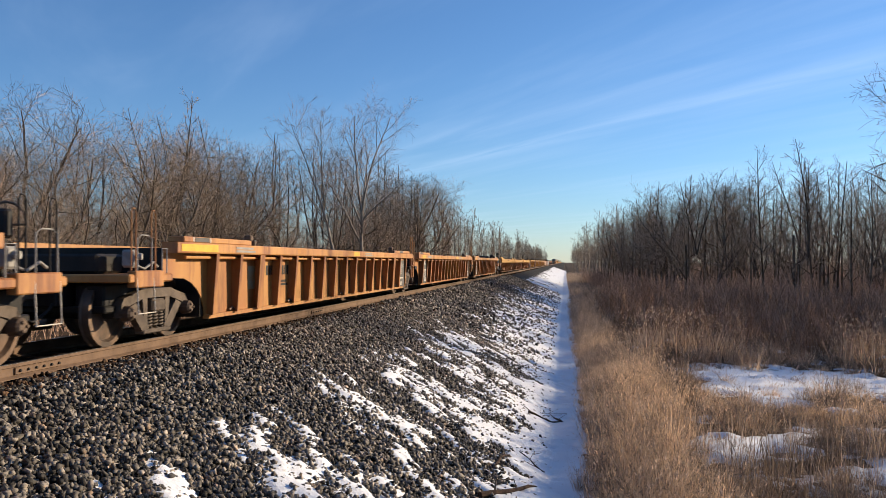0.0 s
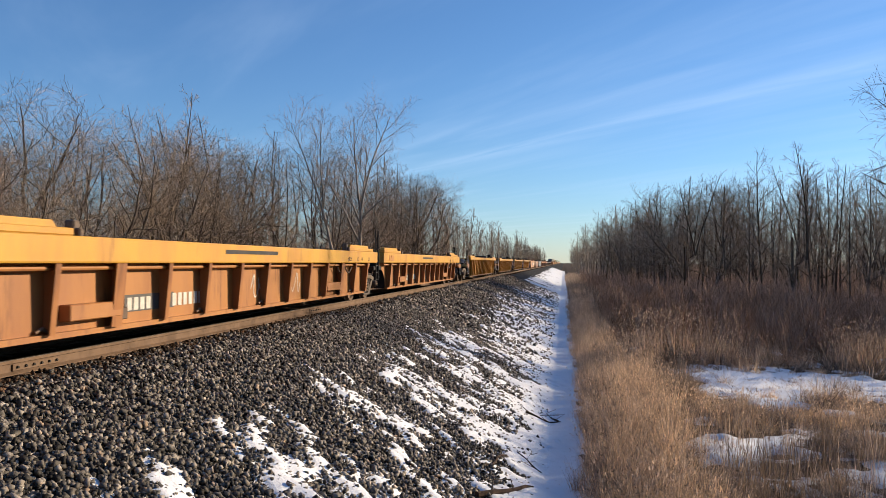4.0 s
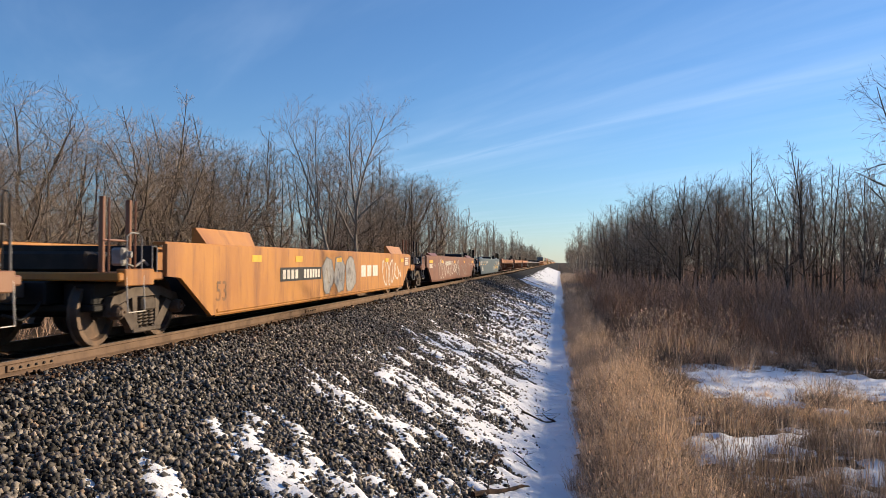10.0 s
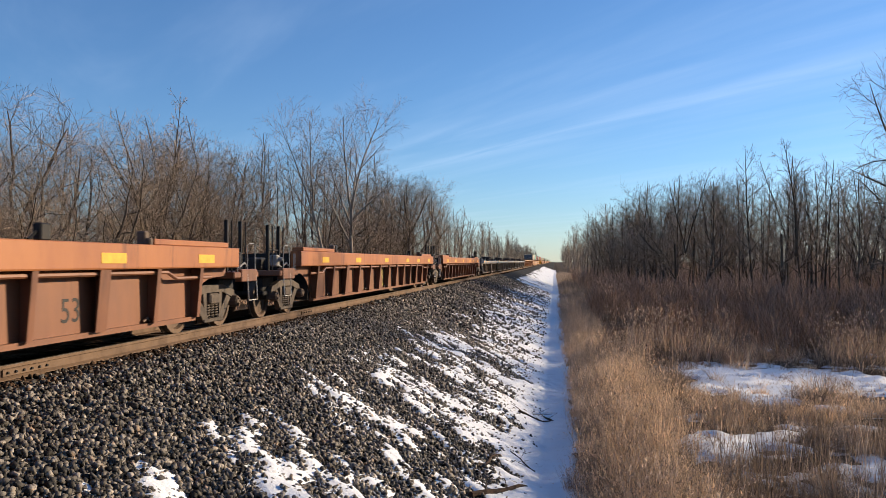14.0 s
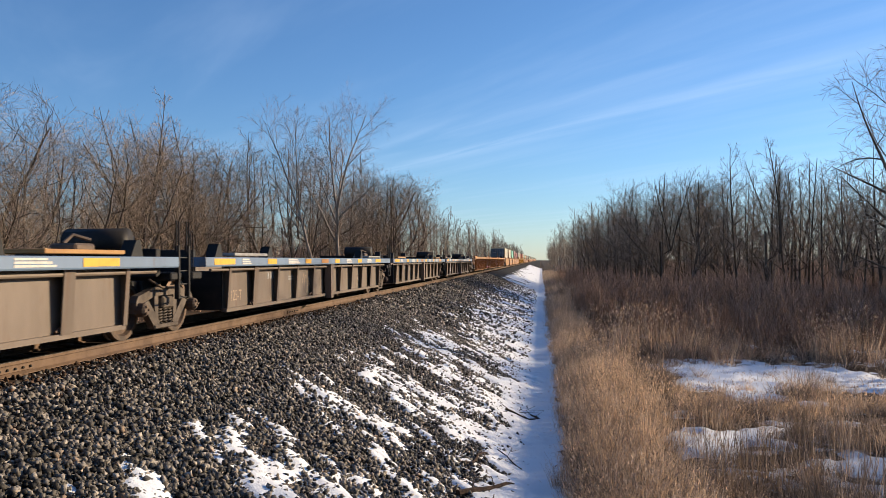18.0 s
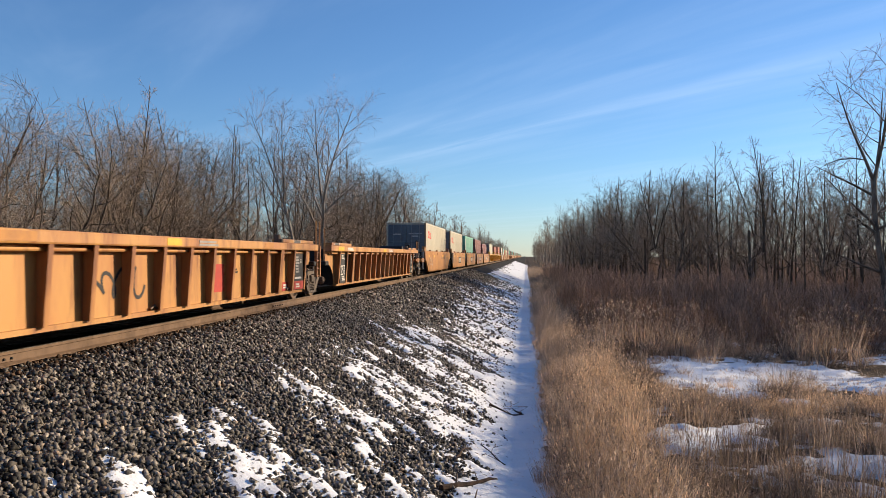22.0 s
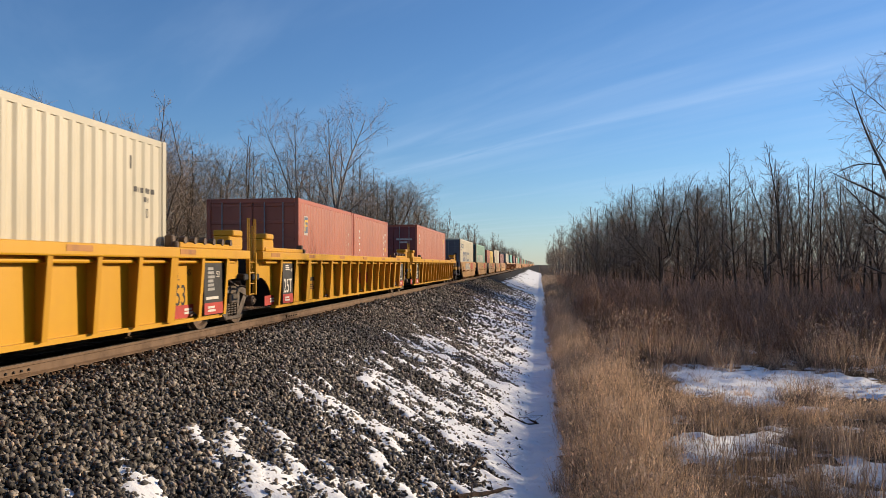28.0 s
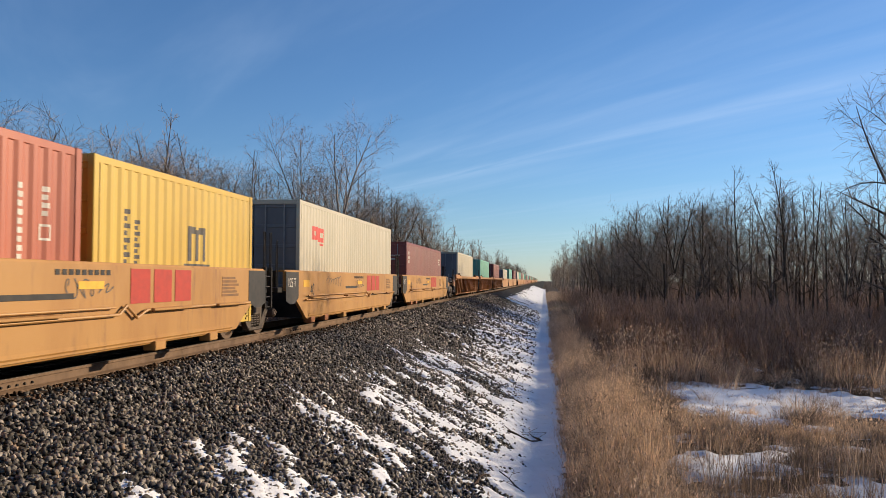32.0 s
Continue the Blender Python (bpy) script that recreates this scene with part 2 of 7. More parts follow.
paint("chord_blue", (0.24, 0.32, 0.45), (0.20, 0.26, 0.36), (0.18, 0.15, 0.13), (0.58, 0.75))
paint("smooth_orange", (0.58, 0.285, 0.085), (0.45, 0.205, 0.07), (0.25, 0.115, 0.055), (0.50, 0.70))
paint("tan_orange", (0.54, 0.31, 0.115), (0.45, 0.24, 0.085), (0.25, 0.13, 0.07), (0.56, 0.76))
paint("box_white", (0.68, 0.62, 0.48), (0.60, 0.55, 0.42), (0.40, 0.30, 0.20), (0.66, 0.85), 0.45)
paint("box_teal", (0.20, 0.50, 0.39), (0.23, 0.54, 0.43), (0.20, 0.22, 0.17), (0.68, 0.85), 0.45)
paint("box_green", (0.26, 0.45, 0.36), (0.22, 0.40, 0.32), (0.20, 0.22, 0.17), (0.68, 0.85), 0.45)
paint("box_maroon", (0.27, 0.075, 0.07), (0.22, 0.06, 0.058), (0.12, 0.05, 0.04), (0.66, 0.85), 0.45)
paint("box_red", (0.50, 0.165, 0.10), (0.43, 0.135, 0.085), (0.20, 0.08, 0.06), (0.68, 0.85), 0.45)
paint("box_yellow", (0.70, 0.50, 0.12), (0.64, 0.44, 0.10), (0.34, 0.22, 0.10), (0.68, 0.85), 0.45)
# door ends of white and green boxes: darker paints, their shade put into the colour
paint("box_white_shaded", (0.20, 0.215, 0.23), (0.15, 0.165, 0.18), (0.15, 0.11, 0.08), (0.60, 0.80), 0.5)
paint("box_green_shaded", (0.055, 0.125, 0.135), (0.045, 0.10, 0.11), (0.08, 0.07, 0.06), (0.66, 0.85), 0.5)
M["dirty_steel"] = surface("dirty_steel", (0.13, 0.095, 0.07), (0.08, 0.06, 0.05), 4, 0.65, 0.3, 0.3, 50, third=(0.17, 0.10, 0.06), vary=0.1)
M["black_steel"] = surface("black_steel", (0.012, 0.012, 0.013), (0.026, 0.022, 0.019), 3, 0.6, 0.2, 0.2, 50, vary=0.1)
M["frame_grey"] = surface("frame_grey", (0.13, 0.105, 0.085), (0.07, 0.056, 0.046), 4, 0.7, 0.2, 0.3, 50, vary=0.1)
M["wheel_steel"] = surface("wheel_steel", (0.09, 0.072, 0.06), (0.19, 0.13, 0.09), 3, 0.55, 0.6, 0.2, 40)
M["wheel_tread"] = surface("wheel_tread", (0.42, 0.40, 0.38), (0.34, 0.31, 0.29), 5, 0.3, 0.9, 0.05, 60)
M["rail_side"] = surface("rail_side", (0.175, 0.118, 0.08), (0.115, 0.077, 0.053), 3, 0.75, 0.1, 0.3, 60, third=(0.21, 0.14, 0.09), third_scale=1.0)
M["rail_top"] = surface("rail_top", (0.40, 0.36, 0.32), (0.33, 0.28, 0.24), 3, 0.35, 0.9, 0.05, 60)
M["tie_wood"] = surface("tie_wood", (0.040, 0.027, 0.020), (0.085, 0.055, 0.038), 4, 0.9, 0, 0.5, 30, (6, 1, 1), vary=0.15)
M["stone"] = surface("stone", (0.042, 0.039, 0.036), (0.26, 0.23, 0.195), 9, 0.65, 0, 0.4, 120, third=(0.25, 0.18, 0.125), third_at=(0.58, 0.66), third_scale=5, vary=0.98, island=True)
M["rusty_stone"] = surface("rusty_stone", (0.105, 0.062, 0.036), (0.05, 0.034, 0.024), 9, 0.8, 0, 0.4, 120, vary=0.7, island=True)
# bed under the loose stones: near black, shade of the gaps put into its colour
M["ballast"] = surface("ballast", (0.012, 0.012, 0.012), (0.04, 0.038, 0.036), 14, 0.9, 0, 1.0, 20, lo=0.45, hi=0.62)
M["soil"] = surface("soil", (0.075, 0.05, 0.032), (0.045, 0.032, 0.022), 1.2, 0.95, 0, 0.6, 14, third=(0.17, 0.115, 0.065), third_scale=0.35)
M["bark"] = surface("bark", (0.155, 0.122, 0.09), (0.06, 0.048, 0.037), 5, 0.9, 0, 0.5, 25, (1, 1, 0.3), vary=0.25)
# lighter copy of the bark: sunlight on two trunks put into the colour
M["bark_sunlit"] = surface("bark_sunlit", (0.38, 0.32, 0.25), (0.16, 0.13, 0.10), 4, 0.85, 0, 0.4, 25, (1, 1, 0.4))
M["twig"] = surface("twig", (0.37, 0.285, 0.20), (0.25, 0.19, 0.135), 2, 0.9, vary=0.25)
M["twig_pale"] = surface("twig_pale", (0.33, 0.26, 0.20), (0.22, 0.165, 0.125), 2, 0.9, vary=0.2)
M["brush"] = surface("brush", (0.31, 0.215, 0.158), (0.43, 0.30, 0.22), 0.4, 0.9, vary=0.5, island=True)
M["dry_grass"] = surface("dry_grass", (0.48, 0.375, 0.29), (0.18, 0.14, 0.11), 1.6, 0.8, third=(0.58, 0.45, 0.33), third_scale=0.9, third_at=(0.54, 0.62), lo=0.44, hi=0.58, vary=0.65, island=True, leaf=0.42)
M["russet"] = surface("russet", (0.42, 0.27, 0.18), (0.20, 0.132, 0.094), 1.2, 0.8, third=(0.47, 0.315, 0.21), third_scale=0.6, third_at=(0.52, 0.62), vary=0.55, island=True, leaf=0.40)
M["gold_grass"] = surface("gold_grass", (0.74, 0.54, 0.36), (0.44, 0.31, 0.205), 1.5, 0.8, third=(0.70, 0.52, 0.32), third_scale=0.9, vary=0.5, island=True, leaf=0.42)
M["reed"] = surface("reed", (0.26, 0.195, 0.145), (0.14, 0.104, 0.078), 0.7, 0.8, vary=0.6, island=True, leaf=0.35)
M["white_mark"] = surface("white_mark", (0.62, 0.58, 0.52), (0.50, 0.46, 0.40), 8, 0.6)
M["black_mark"] = surface("black_mark", (0.022, 0.022, 0.024), (0.04, 0.036, 0.034), 4, 0.6)
M["yellow_mark"] = surface("yellow_mark", (0.72, 0.40, 0.02), (0.60, 0.32, 0.02), 6, 0.5)
M["red_mark"] = surface("red_mark", (0.40, 0.045, 0.03), (0.32, 0.04, 0.03), 6, 0.6)
M["blue_mark"] = surface("blue_mark", (0.10, 0.13, 0.20), (0.16, 0.18, 0.22), 6, 0.6)
M["grey_panel"] = surface("grey_panel", (0.10, 0.095, 0.09), (0.075, 0.07, 0.066), 5, 0.6)
M["dull_patch"] = surface("dull_patch", (0.42, 0.20, 0.05), (0.34, 0.16, 0.05), 5, 0.6)
M["worn_patch"] = surface("worn_patch", (0.16, 0.10, 0.06), (0.24, 0.13, 0.06), 5, 0.7)
M["teal_patch"] = surface("teal_patch", (0.30, 0.36, 0.28), (0.38, 0.30, 0.16), 4, 0.6)
M["tan_mark"] = surface("tan_mark", (0.42, 0.32, 0.23), (0.28, 0.21, 0.15), 6, 0.7)
M["gold_mark"] = surface("gold_mark", (0.62, 0.40, 0.10), (0.52, 0.33, 0.08), 6, 0.5)
M["lime_mark"] = surface("lime_mark", (0.45, 0.45, 0.08), (0.36, 0.34, 0.08), 6, 0.6)
M["navy_mark"] = surface("navy_mark", (0.03, 0.035, 0.06), (0.06, 0.06, 0.08), 4, 0.6)
M["pink_mark"] = surface("pink_mark", (0.42, 0.16, 0.20), (0.36, 0.22, 0.24), 4, 0.6)
M["worn_post"] = surface("worn_post", (0.27, 0.20, 0.12), (0.17, 0.105, 0.06), 3, 0.6, third=(0.36, 0.33, 0.24), third_scale=1.5)
M["red_bright"] = surface("red_bright", (0.62, 0.045, 0.035), (0.52, 0.05, 0.04), 6, 0.5)
M["grey_mark"] = surface("grey_mark", (0.32, 0.31, 0.29), (0.22, 0.21, 0.20), 6, 0.6)


def snow_material():
    m, nt, bsdf = nodes_of("snow")
    tc = nt.nodes.new("ShaderNodeTexCoord").outputs["Object"]
    col = mixed(nt, ramp(nt, noise_node(nt, tc, 7, 5), 0.62, 0.78), (0.80, 0.82, 0.85), (0.52, 0.50, 0.48))
    nt.links.new(col, bsdf.inputs["Base Color"])
    bsdf.inputs["Roughness"].default_value = 0.7
    bp = nt.nodes.new("ShaderNodeBump")
    bp.inputs["Strength"].default_value, bp.inputs["Distance"].default_value = 0.5, 0.03
    nt.links.new(noise_node(nt, tc, 14, 5), bp.inputs["Height"])
    nt.links.new(bp.outputs[0], bsdf.inputs["Normal"])
    return m


M["snow"] = snow_material()

# ---- the ground ----
PROFILE_X = [-4000, -60, -12, -7.5, -5.2, -1.75, 1.75, 6.7, 7.05, 7.65, 8.6, 12, 40, 4000]
PROFILE_Z = [-1.6, -1.6, -1.5, -1.75, -1.55, -0.22, -0.22, -2.06, -2.20, -2.20, -1.95, -2.0, -1.95, -1.9]


def lumps(x, y, s=1.0):
    """Smooth, uneven relief from a few crossed waves."""
    return (np.sin(x * 1.7 * s + 1.3 * np.sin(y * 0.9 * s)) * np.cos(y * 1.3 * s + 0.7 * np.sin(x * 1.1 * s))
            + 0.5 * np.sin(x * 3.9 * s + y * 2.3 * s + 1.0) * np.cos(y * 4.1 * s - x * 1.9 * s)
            + 0.25 * np.sin(x * 9.1 * s - y * 5.3 * s) * np.cos(y * 8.7 * s + x * 3.1 * s))


def ground_z(x, y):
    x, y = np.asarray(x, float), np.asarray(y, float)
    z = np.interp(x, PROFILE_X, PROFILE_Z)
    away = np.clip((np.abs(x) - 1.9) / 2.0, 0, 1)
    z = z + 0.035 * lumps(x, y) * away + 0.05 * lumps(x, y, 0.23) * np.clip((np.abs(x) - 7.5) / 3, 0, 1)
    # the road's bank under the camera, behind the view
    bank = np.clip((4.5 - y) / 4.0, 0, 1)
    bank = bank * bank * (3 - 2 * bank)
    return np.where((x > 1.75), np.maximum(z, z * (1 - bank) + bank * (-0.42)), z)


def grid(name, xs, ys, zfun, material):
    gx, gy = np.meshgrid(xs, ys)
    v = np.stack([gx, gy, zfun(gx, gy)], -1).reshape(-1, 3)
    n, m = len(xs), len(ys)
    i = (np.arange(m - 1)[:, None] * n + np.arange(n - 1)[None, :]).ravel()
    return raw_mesh(name, v, np.stack([i, i + 1, i + n + 1, i + n], -1), material, True)


def build_ground():
    xs = np.unique(np.concatenate([[-4000, -1500, -600, -250, -120], np.arange(-60, -12, 3.0), np.arange(-12, 20, 0.33), np.arange(20, 60, 3.0), [120, 250, 600, 1500, 4000], [-1.75, 1.75, 7.05]]))
    ys = np.unique(np.concatenate([[-400, -120, -40], np.arange(-20, 5, 2.0), np.arange(5, 60, 0.4), np.arange(60, 200, 3.0), np.arange(200, 600, 20), [800, 1200, 2000, 4500]]))
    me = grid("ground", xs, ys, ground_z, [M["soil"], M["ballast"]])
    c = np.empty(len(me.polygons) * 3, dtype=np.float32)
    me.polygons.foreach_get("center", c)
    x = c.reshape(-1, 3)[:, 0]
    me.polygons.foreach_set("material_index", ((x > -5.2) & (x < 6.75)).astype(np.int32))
    tagged(new("ground", me), "crushed-stone bank, coloured near black for shaded gaps, beside brown frozen marsh", "ground", kind="structure")


def fbm(x, y, scale, seed, octaves=4):
    """Fractal value noise, about 0.5 with a spread of 0.15."""
    x, y = np.asarray(x, float) * scale + seed * 17.3, np.asarray(y, float) * scale + seed * 9.1
    out, amp, total = 0.0, 1.0, 0.0

    def cell(i, j):
        h = np.sin(i * 127.1 + j * 311.7 + seed * 74.7) * 43758.5453
        return h - np.floor(h)
    for o in range(octaves):
        i, j = np.floor(x), np.floor(y)
        u, w = x - i, y - j
        u, w = u * u * (3 - 2 * u), w * w * (3 - 2 * w)
        out = out + amp * ((cell(i, j) * (1 - u) + cell(i + 1, j) * u) * (1 - w) + (cell(i, j + 1) * (1 - u) + cell(i + 1, j + 1) * u) * w)
        total += amp
        amp *= 0.5
        x, y = x * 2.03 + 5.2, y * 2.03 + 1.7
    return out / total


def snow_depth(x, y):
    """Snow fills the ditch and lies up the bank in ragged runs down the slope, none near the track."""
    near = np.interp(x, [2.5, 3.2, 4.0, 5.0, 6.0, 6.5, 6.9, 7.55, 7.95], [-4.0, -0.85, -0.10, 0.35, 0.80, 1.35, 2.6, 2.6, -2.5])
    far = np.interp(x, [2.6, 3.2, 4.0, 5.0, 6.0, 6.5, 6.9, 7.55, 7.95], [-4.0, -0.8, 0.50, 0.90, 1.20, 1.6, 2.6, 2.6, -2.5])
    k = np.clip((y - 13) / 16, 0, 1)
    lay = near * (1 - k) + far * k + np.interp(y, [6.8, 7.8], [0.8, 0.0]) * (x < 5)
    u = 0.85 * y + 0.75 * x
    runs = (fbm(x * 0.30, u, 1.1, 3) - 0.5) / 0.15
    bits = (fbm(x * 0.7, u, 3.8, 5, 3) - 0.5) / 0.15
    return lay + 0.75 * runs + 0.95 * bits


# open hollows of the marsh: centre and radii
HOLLOWS = [(12.9, 22.6, 3.1, 3.3), (10.95, 14.7, 1.15, 1.75), (12.3, 12.9, 0.6, 1.1), (16.4, 21.5, 1.6, 1.5), (8.95, 16.6, 0.35, 0.5), (9.5, 20.3, 0.5, 0.7)]


def hollow_depth(x, y):
    d = np.full(np.shape(x), -2.0)
    for cx, cy, rx, ry in HOLLOWS:
        d = np.maximum(d, 1.0 - np.hypot((x - cx) / rx, (y - cy) / ry))
    return d + 2.8 * (fbm(x, y, 0.8, 11) - 0.5)


def build_snow():
    def z(x, y):
        return ground_z(x, y) + np.clip(0.012 + 0.030 * snow_depth(x, y), -0.09, 0.058) + 0.006 * lumps(x, y, 2.2)
    me = grid("snow", np.arange(2.2, 8.0, 0.05), np.concatenate([np.arange(5.5, 32, 0.055), np.arange(32, 70, 0.15), np.arange(70, 320, 1.0)]), z, M["snow"])
    tagged(new("bank_snow", me), "thin white snow in patches on the stony bank", "snow", kind="stuff")

    def zm(x, y):
        d = hollow_depth(x, y) + 1.1 * (fbm(x, y, 2.6, 13) - 0.5)
        stray = 1.6 * (fbm(x, y, 1.3, 17) - 0.62)
        return ground_z(x, y) + np.clip(0.16 * np.maximum(d, stray), -0.12, 0.06) + 0.014 * lumps(x, y, 3.0)
    me = grid("snow", np.arange(8.4, 24, 0.08), np.arange(10, 36, 0.08), zm, M["snow"])
    tagged(new("marsh_snow", me), "white snow lying between tufts of marsh grass", "snow", kind="stuff")


build_ground()
build_snow()

# ---- the track ----
TIE_PITCH = 0.50


def build_track():
    head = [(-0.037, -0.004), (-0.030, 0.0), (0.030, 0.0), (0.037, -0.004), (0.037, -0.036), (0.010, -0.046), (0.010, -0.140), (0.070, -0.165), (0.070, -0.176), (-0.070, -0.176), (-0.070, -0.165), (-0.010, -0.140), (-0.010, -0.046), (-0.037, -0.036)]
    for side in (-1, 1):
        rail = tagged(new("rail"), "rusty steel rail with a worn shiny running surface", "rail", "rails of the track", kind="structure")
        rail.location = (side * 0.755, 0, 0)
        part("rail_web", Shape().along(head, -60, 1500), M["rail_side"], rail)
        part("running_surface", Shape().box(-0.030, 0.030, -60, 1500, 0.0, 0.003), M["rail_top"], rail, "worn bright running surface")
        if side == 1:
            for y in (9.35, 20.9):
                bar = part("joint_bar", Shape().box(0.011, 0.032, y - 0.46, y + 0.46, -0.132, -0.050, 0.004), M["rail_side"], rail, "bolted joint bar")
                for k in range(6):
                    part("bolt", Shape().disc([(0.0, 0.022), (0.016, 0.020), (0.018, 0.0)], 8, (0.032, y - 0.38 + k * 0.152, -0.09)), M["black_steel"], bar)
    me = Shape().box(-1.30, 1.30, -0.115, 0.115, -0.36, -0.180, 0.012).mesh("tie", M["tie_wood"])
    bed = tagged(new("track_ties"), "dark weathered wooden ties half sunk in ballast", "ties", kind="structure")
    plate = Shape().box(-0.10, 0.10, -0.09, 0.09, -0.180, -0.172).mesh("tie_plate", M["rail_side"])
    for k in range(150):
        t = part("tie", me, None, bed, at=(random.uniform(-0.03, 0.03), 4 + k * TIE_PITCH, 0))
        if k < 60:
            part("tie_plate", plate, None, t, at=(0.755, 0, 0))
    sh = Shape()
    for k in range(700):
        y = 79.2 + k * TIE_PITCH
        sh.box(-1.3, 1.3, y - 0.115, y + 0.115, -0.36, -0.180)
    tagged(part("far_ties", sh, M["tie_wood"], bed), kind="stuff")


build_track()


def build_stones():
    """Crushed stone, each a sharp-edged block, dense near the camera and sparser beyond."""
    rng = np.random.default_rng(5)
    base = np.array([(x, y, z) for x in (-1, 1) for y in (-1, 1) for z in (-1, 1)], float)
    quads = np.array([(0, 1, 3, 2), (4, 6, 7, 5), (0, 4, 5, 1), (2, 3, 7, 6), (0, 2, 6, 4), (1, 5, 7, 3)])

    def heap(name, n, x, y, lo, hi, sunk, mat="stone", label="dark grey crushed-stone ballast"):
        size = lo + (hi - lo) * rng.random(n) ** 1.3
        # a block whose upper side is smaller and askew, flattened to a chip
        v = np.repeat(base[None], n, 0)
        v[:, base[:, 2] > 0, :2] *= rng.uniform(0.25, 0.9, (n, 1, 2))
        v[:, base[:, 2] > 0, :2] += rng.uniform(-0.4, 0.4, (n, 1, 2))
        v[:, base[:, 0] > 0, 1] *= rng.uniform(0.3, 1.0, (n, 1))
        v *= rng.uniform(0.86, 1.0, (n, 8, 3)) * (size[:, None, None] * np.stack([rng.uniform(0.8, 1.35, n), rng.uniform(0.55, 1.0, n), rng.uniform(0.35, 0.8, n)], -1)[:, None])
        a = rng.normal(size=(n, 4)) * (1.0, 0.55, 0.55, 1.0)
        a /= np.linalg.norm(a, axis=1)[:, None]
        w, i, j, k = a.T
        r = np.stack([1 - 2 * (j * j + k * k), 2 * (i * j - k * w), 2 * (i * k + j * w), 2 * (i * j + k * w), 1 - 2 * (i * i + k * k), 2 * (j * k - i * w), 2 * (i * k - j * w), 2 * (j * k + i * w), 1 - 2 * (i * i + j * j)], -1).reshape(n, 3, 3)
        v = np.einsum("nij,nkj->nki", r, v)
        v += np.stack([x, y, ground_z(x, y) + (sunk + rng.uniform(-0.8, 1.1, n)) * size], -1)[:, None]
        f = (quads[None] + 8 * np.arange(n)[:, None, None]).reshape(-1, 4)
        tagged(new(name, raw_mesh(name, v.reshape(-1, 3), f, M[mat])), label, "ballast", kind="stuff")

    def kept(x, y):
        return (x > 1.32) | (np.abs(((y - 4) / TIE_PITCH + 0.5) % 1 - 0.5) > 0.24)

    n = 105000
    y = 4.8 + 23 * rng.random(n) ** 1.35
    x = rng.uniform(0.95, 7.0, n)
    keep = (rng.random(n) < np.interp(x, [0.9, 4.2, 6.2, 6.6, 7.0], [1.0, 1.0, 0.8, 0.30, 0.05])) & kept(x, y)
    x, y = x[keep], y[keep]
    heap("ballast_stones", len(x), x, y, 0.015, 0.041, 0.30)
    n = 5200
    y = 4.8 + 34 * rng.random(n) ** 1.3
    x = 0.93 + 0.62 * rng.random(n) ** 1.4
    heap("rusty_ballast", n, x, y, 0.014, 0.034, 0.9, "rusty_stone", "rust-stained stones and grit beside the rail")
    n = 30000
    y = 27 + 58 * rng.random(n) ** 1.2
    x = rng.uniform(0.95, 6.9, n)
    keep = (rng.random(n) < np.interp(x, [0.9, 3.6, 4.4, 6.9], [1.0, 0.95, 0.55, 0.2])) & kept(x, y)
    x, y = x[keep], y[keep]
    heap("far_ballast_stones", len(x), x, y, 0.035, 0.07, 0.3)


build_stones()


def build_logs():
    """Dead branches lying in the snow of the ditch."""
    rng = random.Random(9)
    for x, y, length, r, turn in ((6.55, 11.3, 1.5, 0.045, 62), (6.95, 10.6, 1.3, 0.06, 40), (6.3, 12.6, 1.1, 0.025, 75), (6.9, 17.2, 0.8, 0.03, 20), (7.1, 17.6, 0.5, 0.025, 110), (6.75, 13.4, 0.7, 0.018, 130)):
        a = radians(turn)
        pts = []
        for k in range(6):
            u = (k / 5 - 0.5) * length
            px, py = x + u * math.cos(a) + rng.uniform(-0.04, 0.04), y + u * math.sin(a) + rng.uniform(-0.04, 0.04)
            pts.append((px, py, float(ground_z(px, py)) + 0.05 + rng.uniform(0, 0.03)))
        log = tagged(new("dead_branch"), "dark dead branch lying in the snow", "branch", "dead branches in the ditch")
        part("stem", Shape().tube(pts, r, 7, r * 0.45), M["tie_wood"], log)
        for k in (1, 3):
            p = Vector(pts[k])
            part("side_twig", Shape().tube([p, p + Vector((rng.uniform(-0.2, 0.2), rng.uniform(-0.2, 0.2), 0.12)), p + Vector((rng.uniform(-0.35, 0.35), rng.uniform(-0.3, 0.3), 0.16))], r * 0.35, 5, r * 0.12), M["bark"], log)


build_logs()

# ---- trees and brush ----
class Wood:
    """Limbs gathered for one plant: stout ones as closed tubes, twigs as slim three-sided ones."""

    def __init__(self):
        self.stout, self.v, self.f = Shape(), [], []

    def twig(self, pts, r0, r1):
        n, m = len(self.v), len(pts)
        for i, p in enumerate(pts):
            d = (pts[min(i + 1, m - 1)] - pts[max(i - 1, 0)]).normalized()
            a = d.orthogonal().normalized()
            b = d.cross(a)
            r = r0 + (r1 - r0) * i / (m - 1)
            self.v += [p + a * r, p + (b * 0.87 - a * 0.5) * r, p + (b * -0.87 - a * 0.5) * r]
        for i in range(m - 1):
            k = n + 3 * i
            self.f += [(k, k + 1, k + 4, k + 3), (k + 1, k + 2, k + 5, k + 4), (k + 2, k, k + 3, k + 5)]


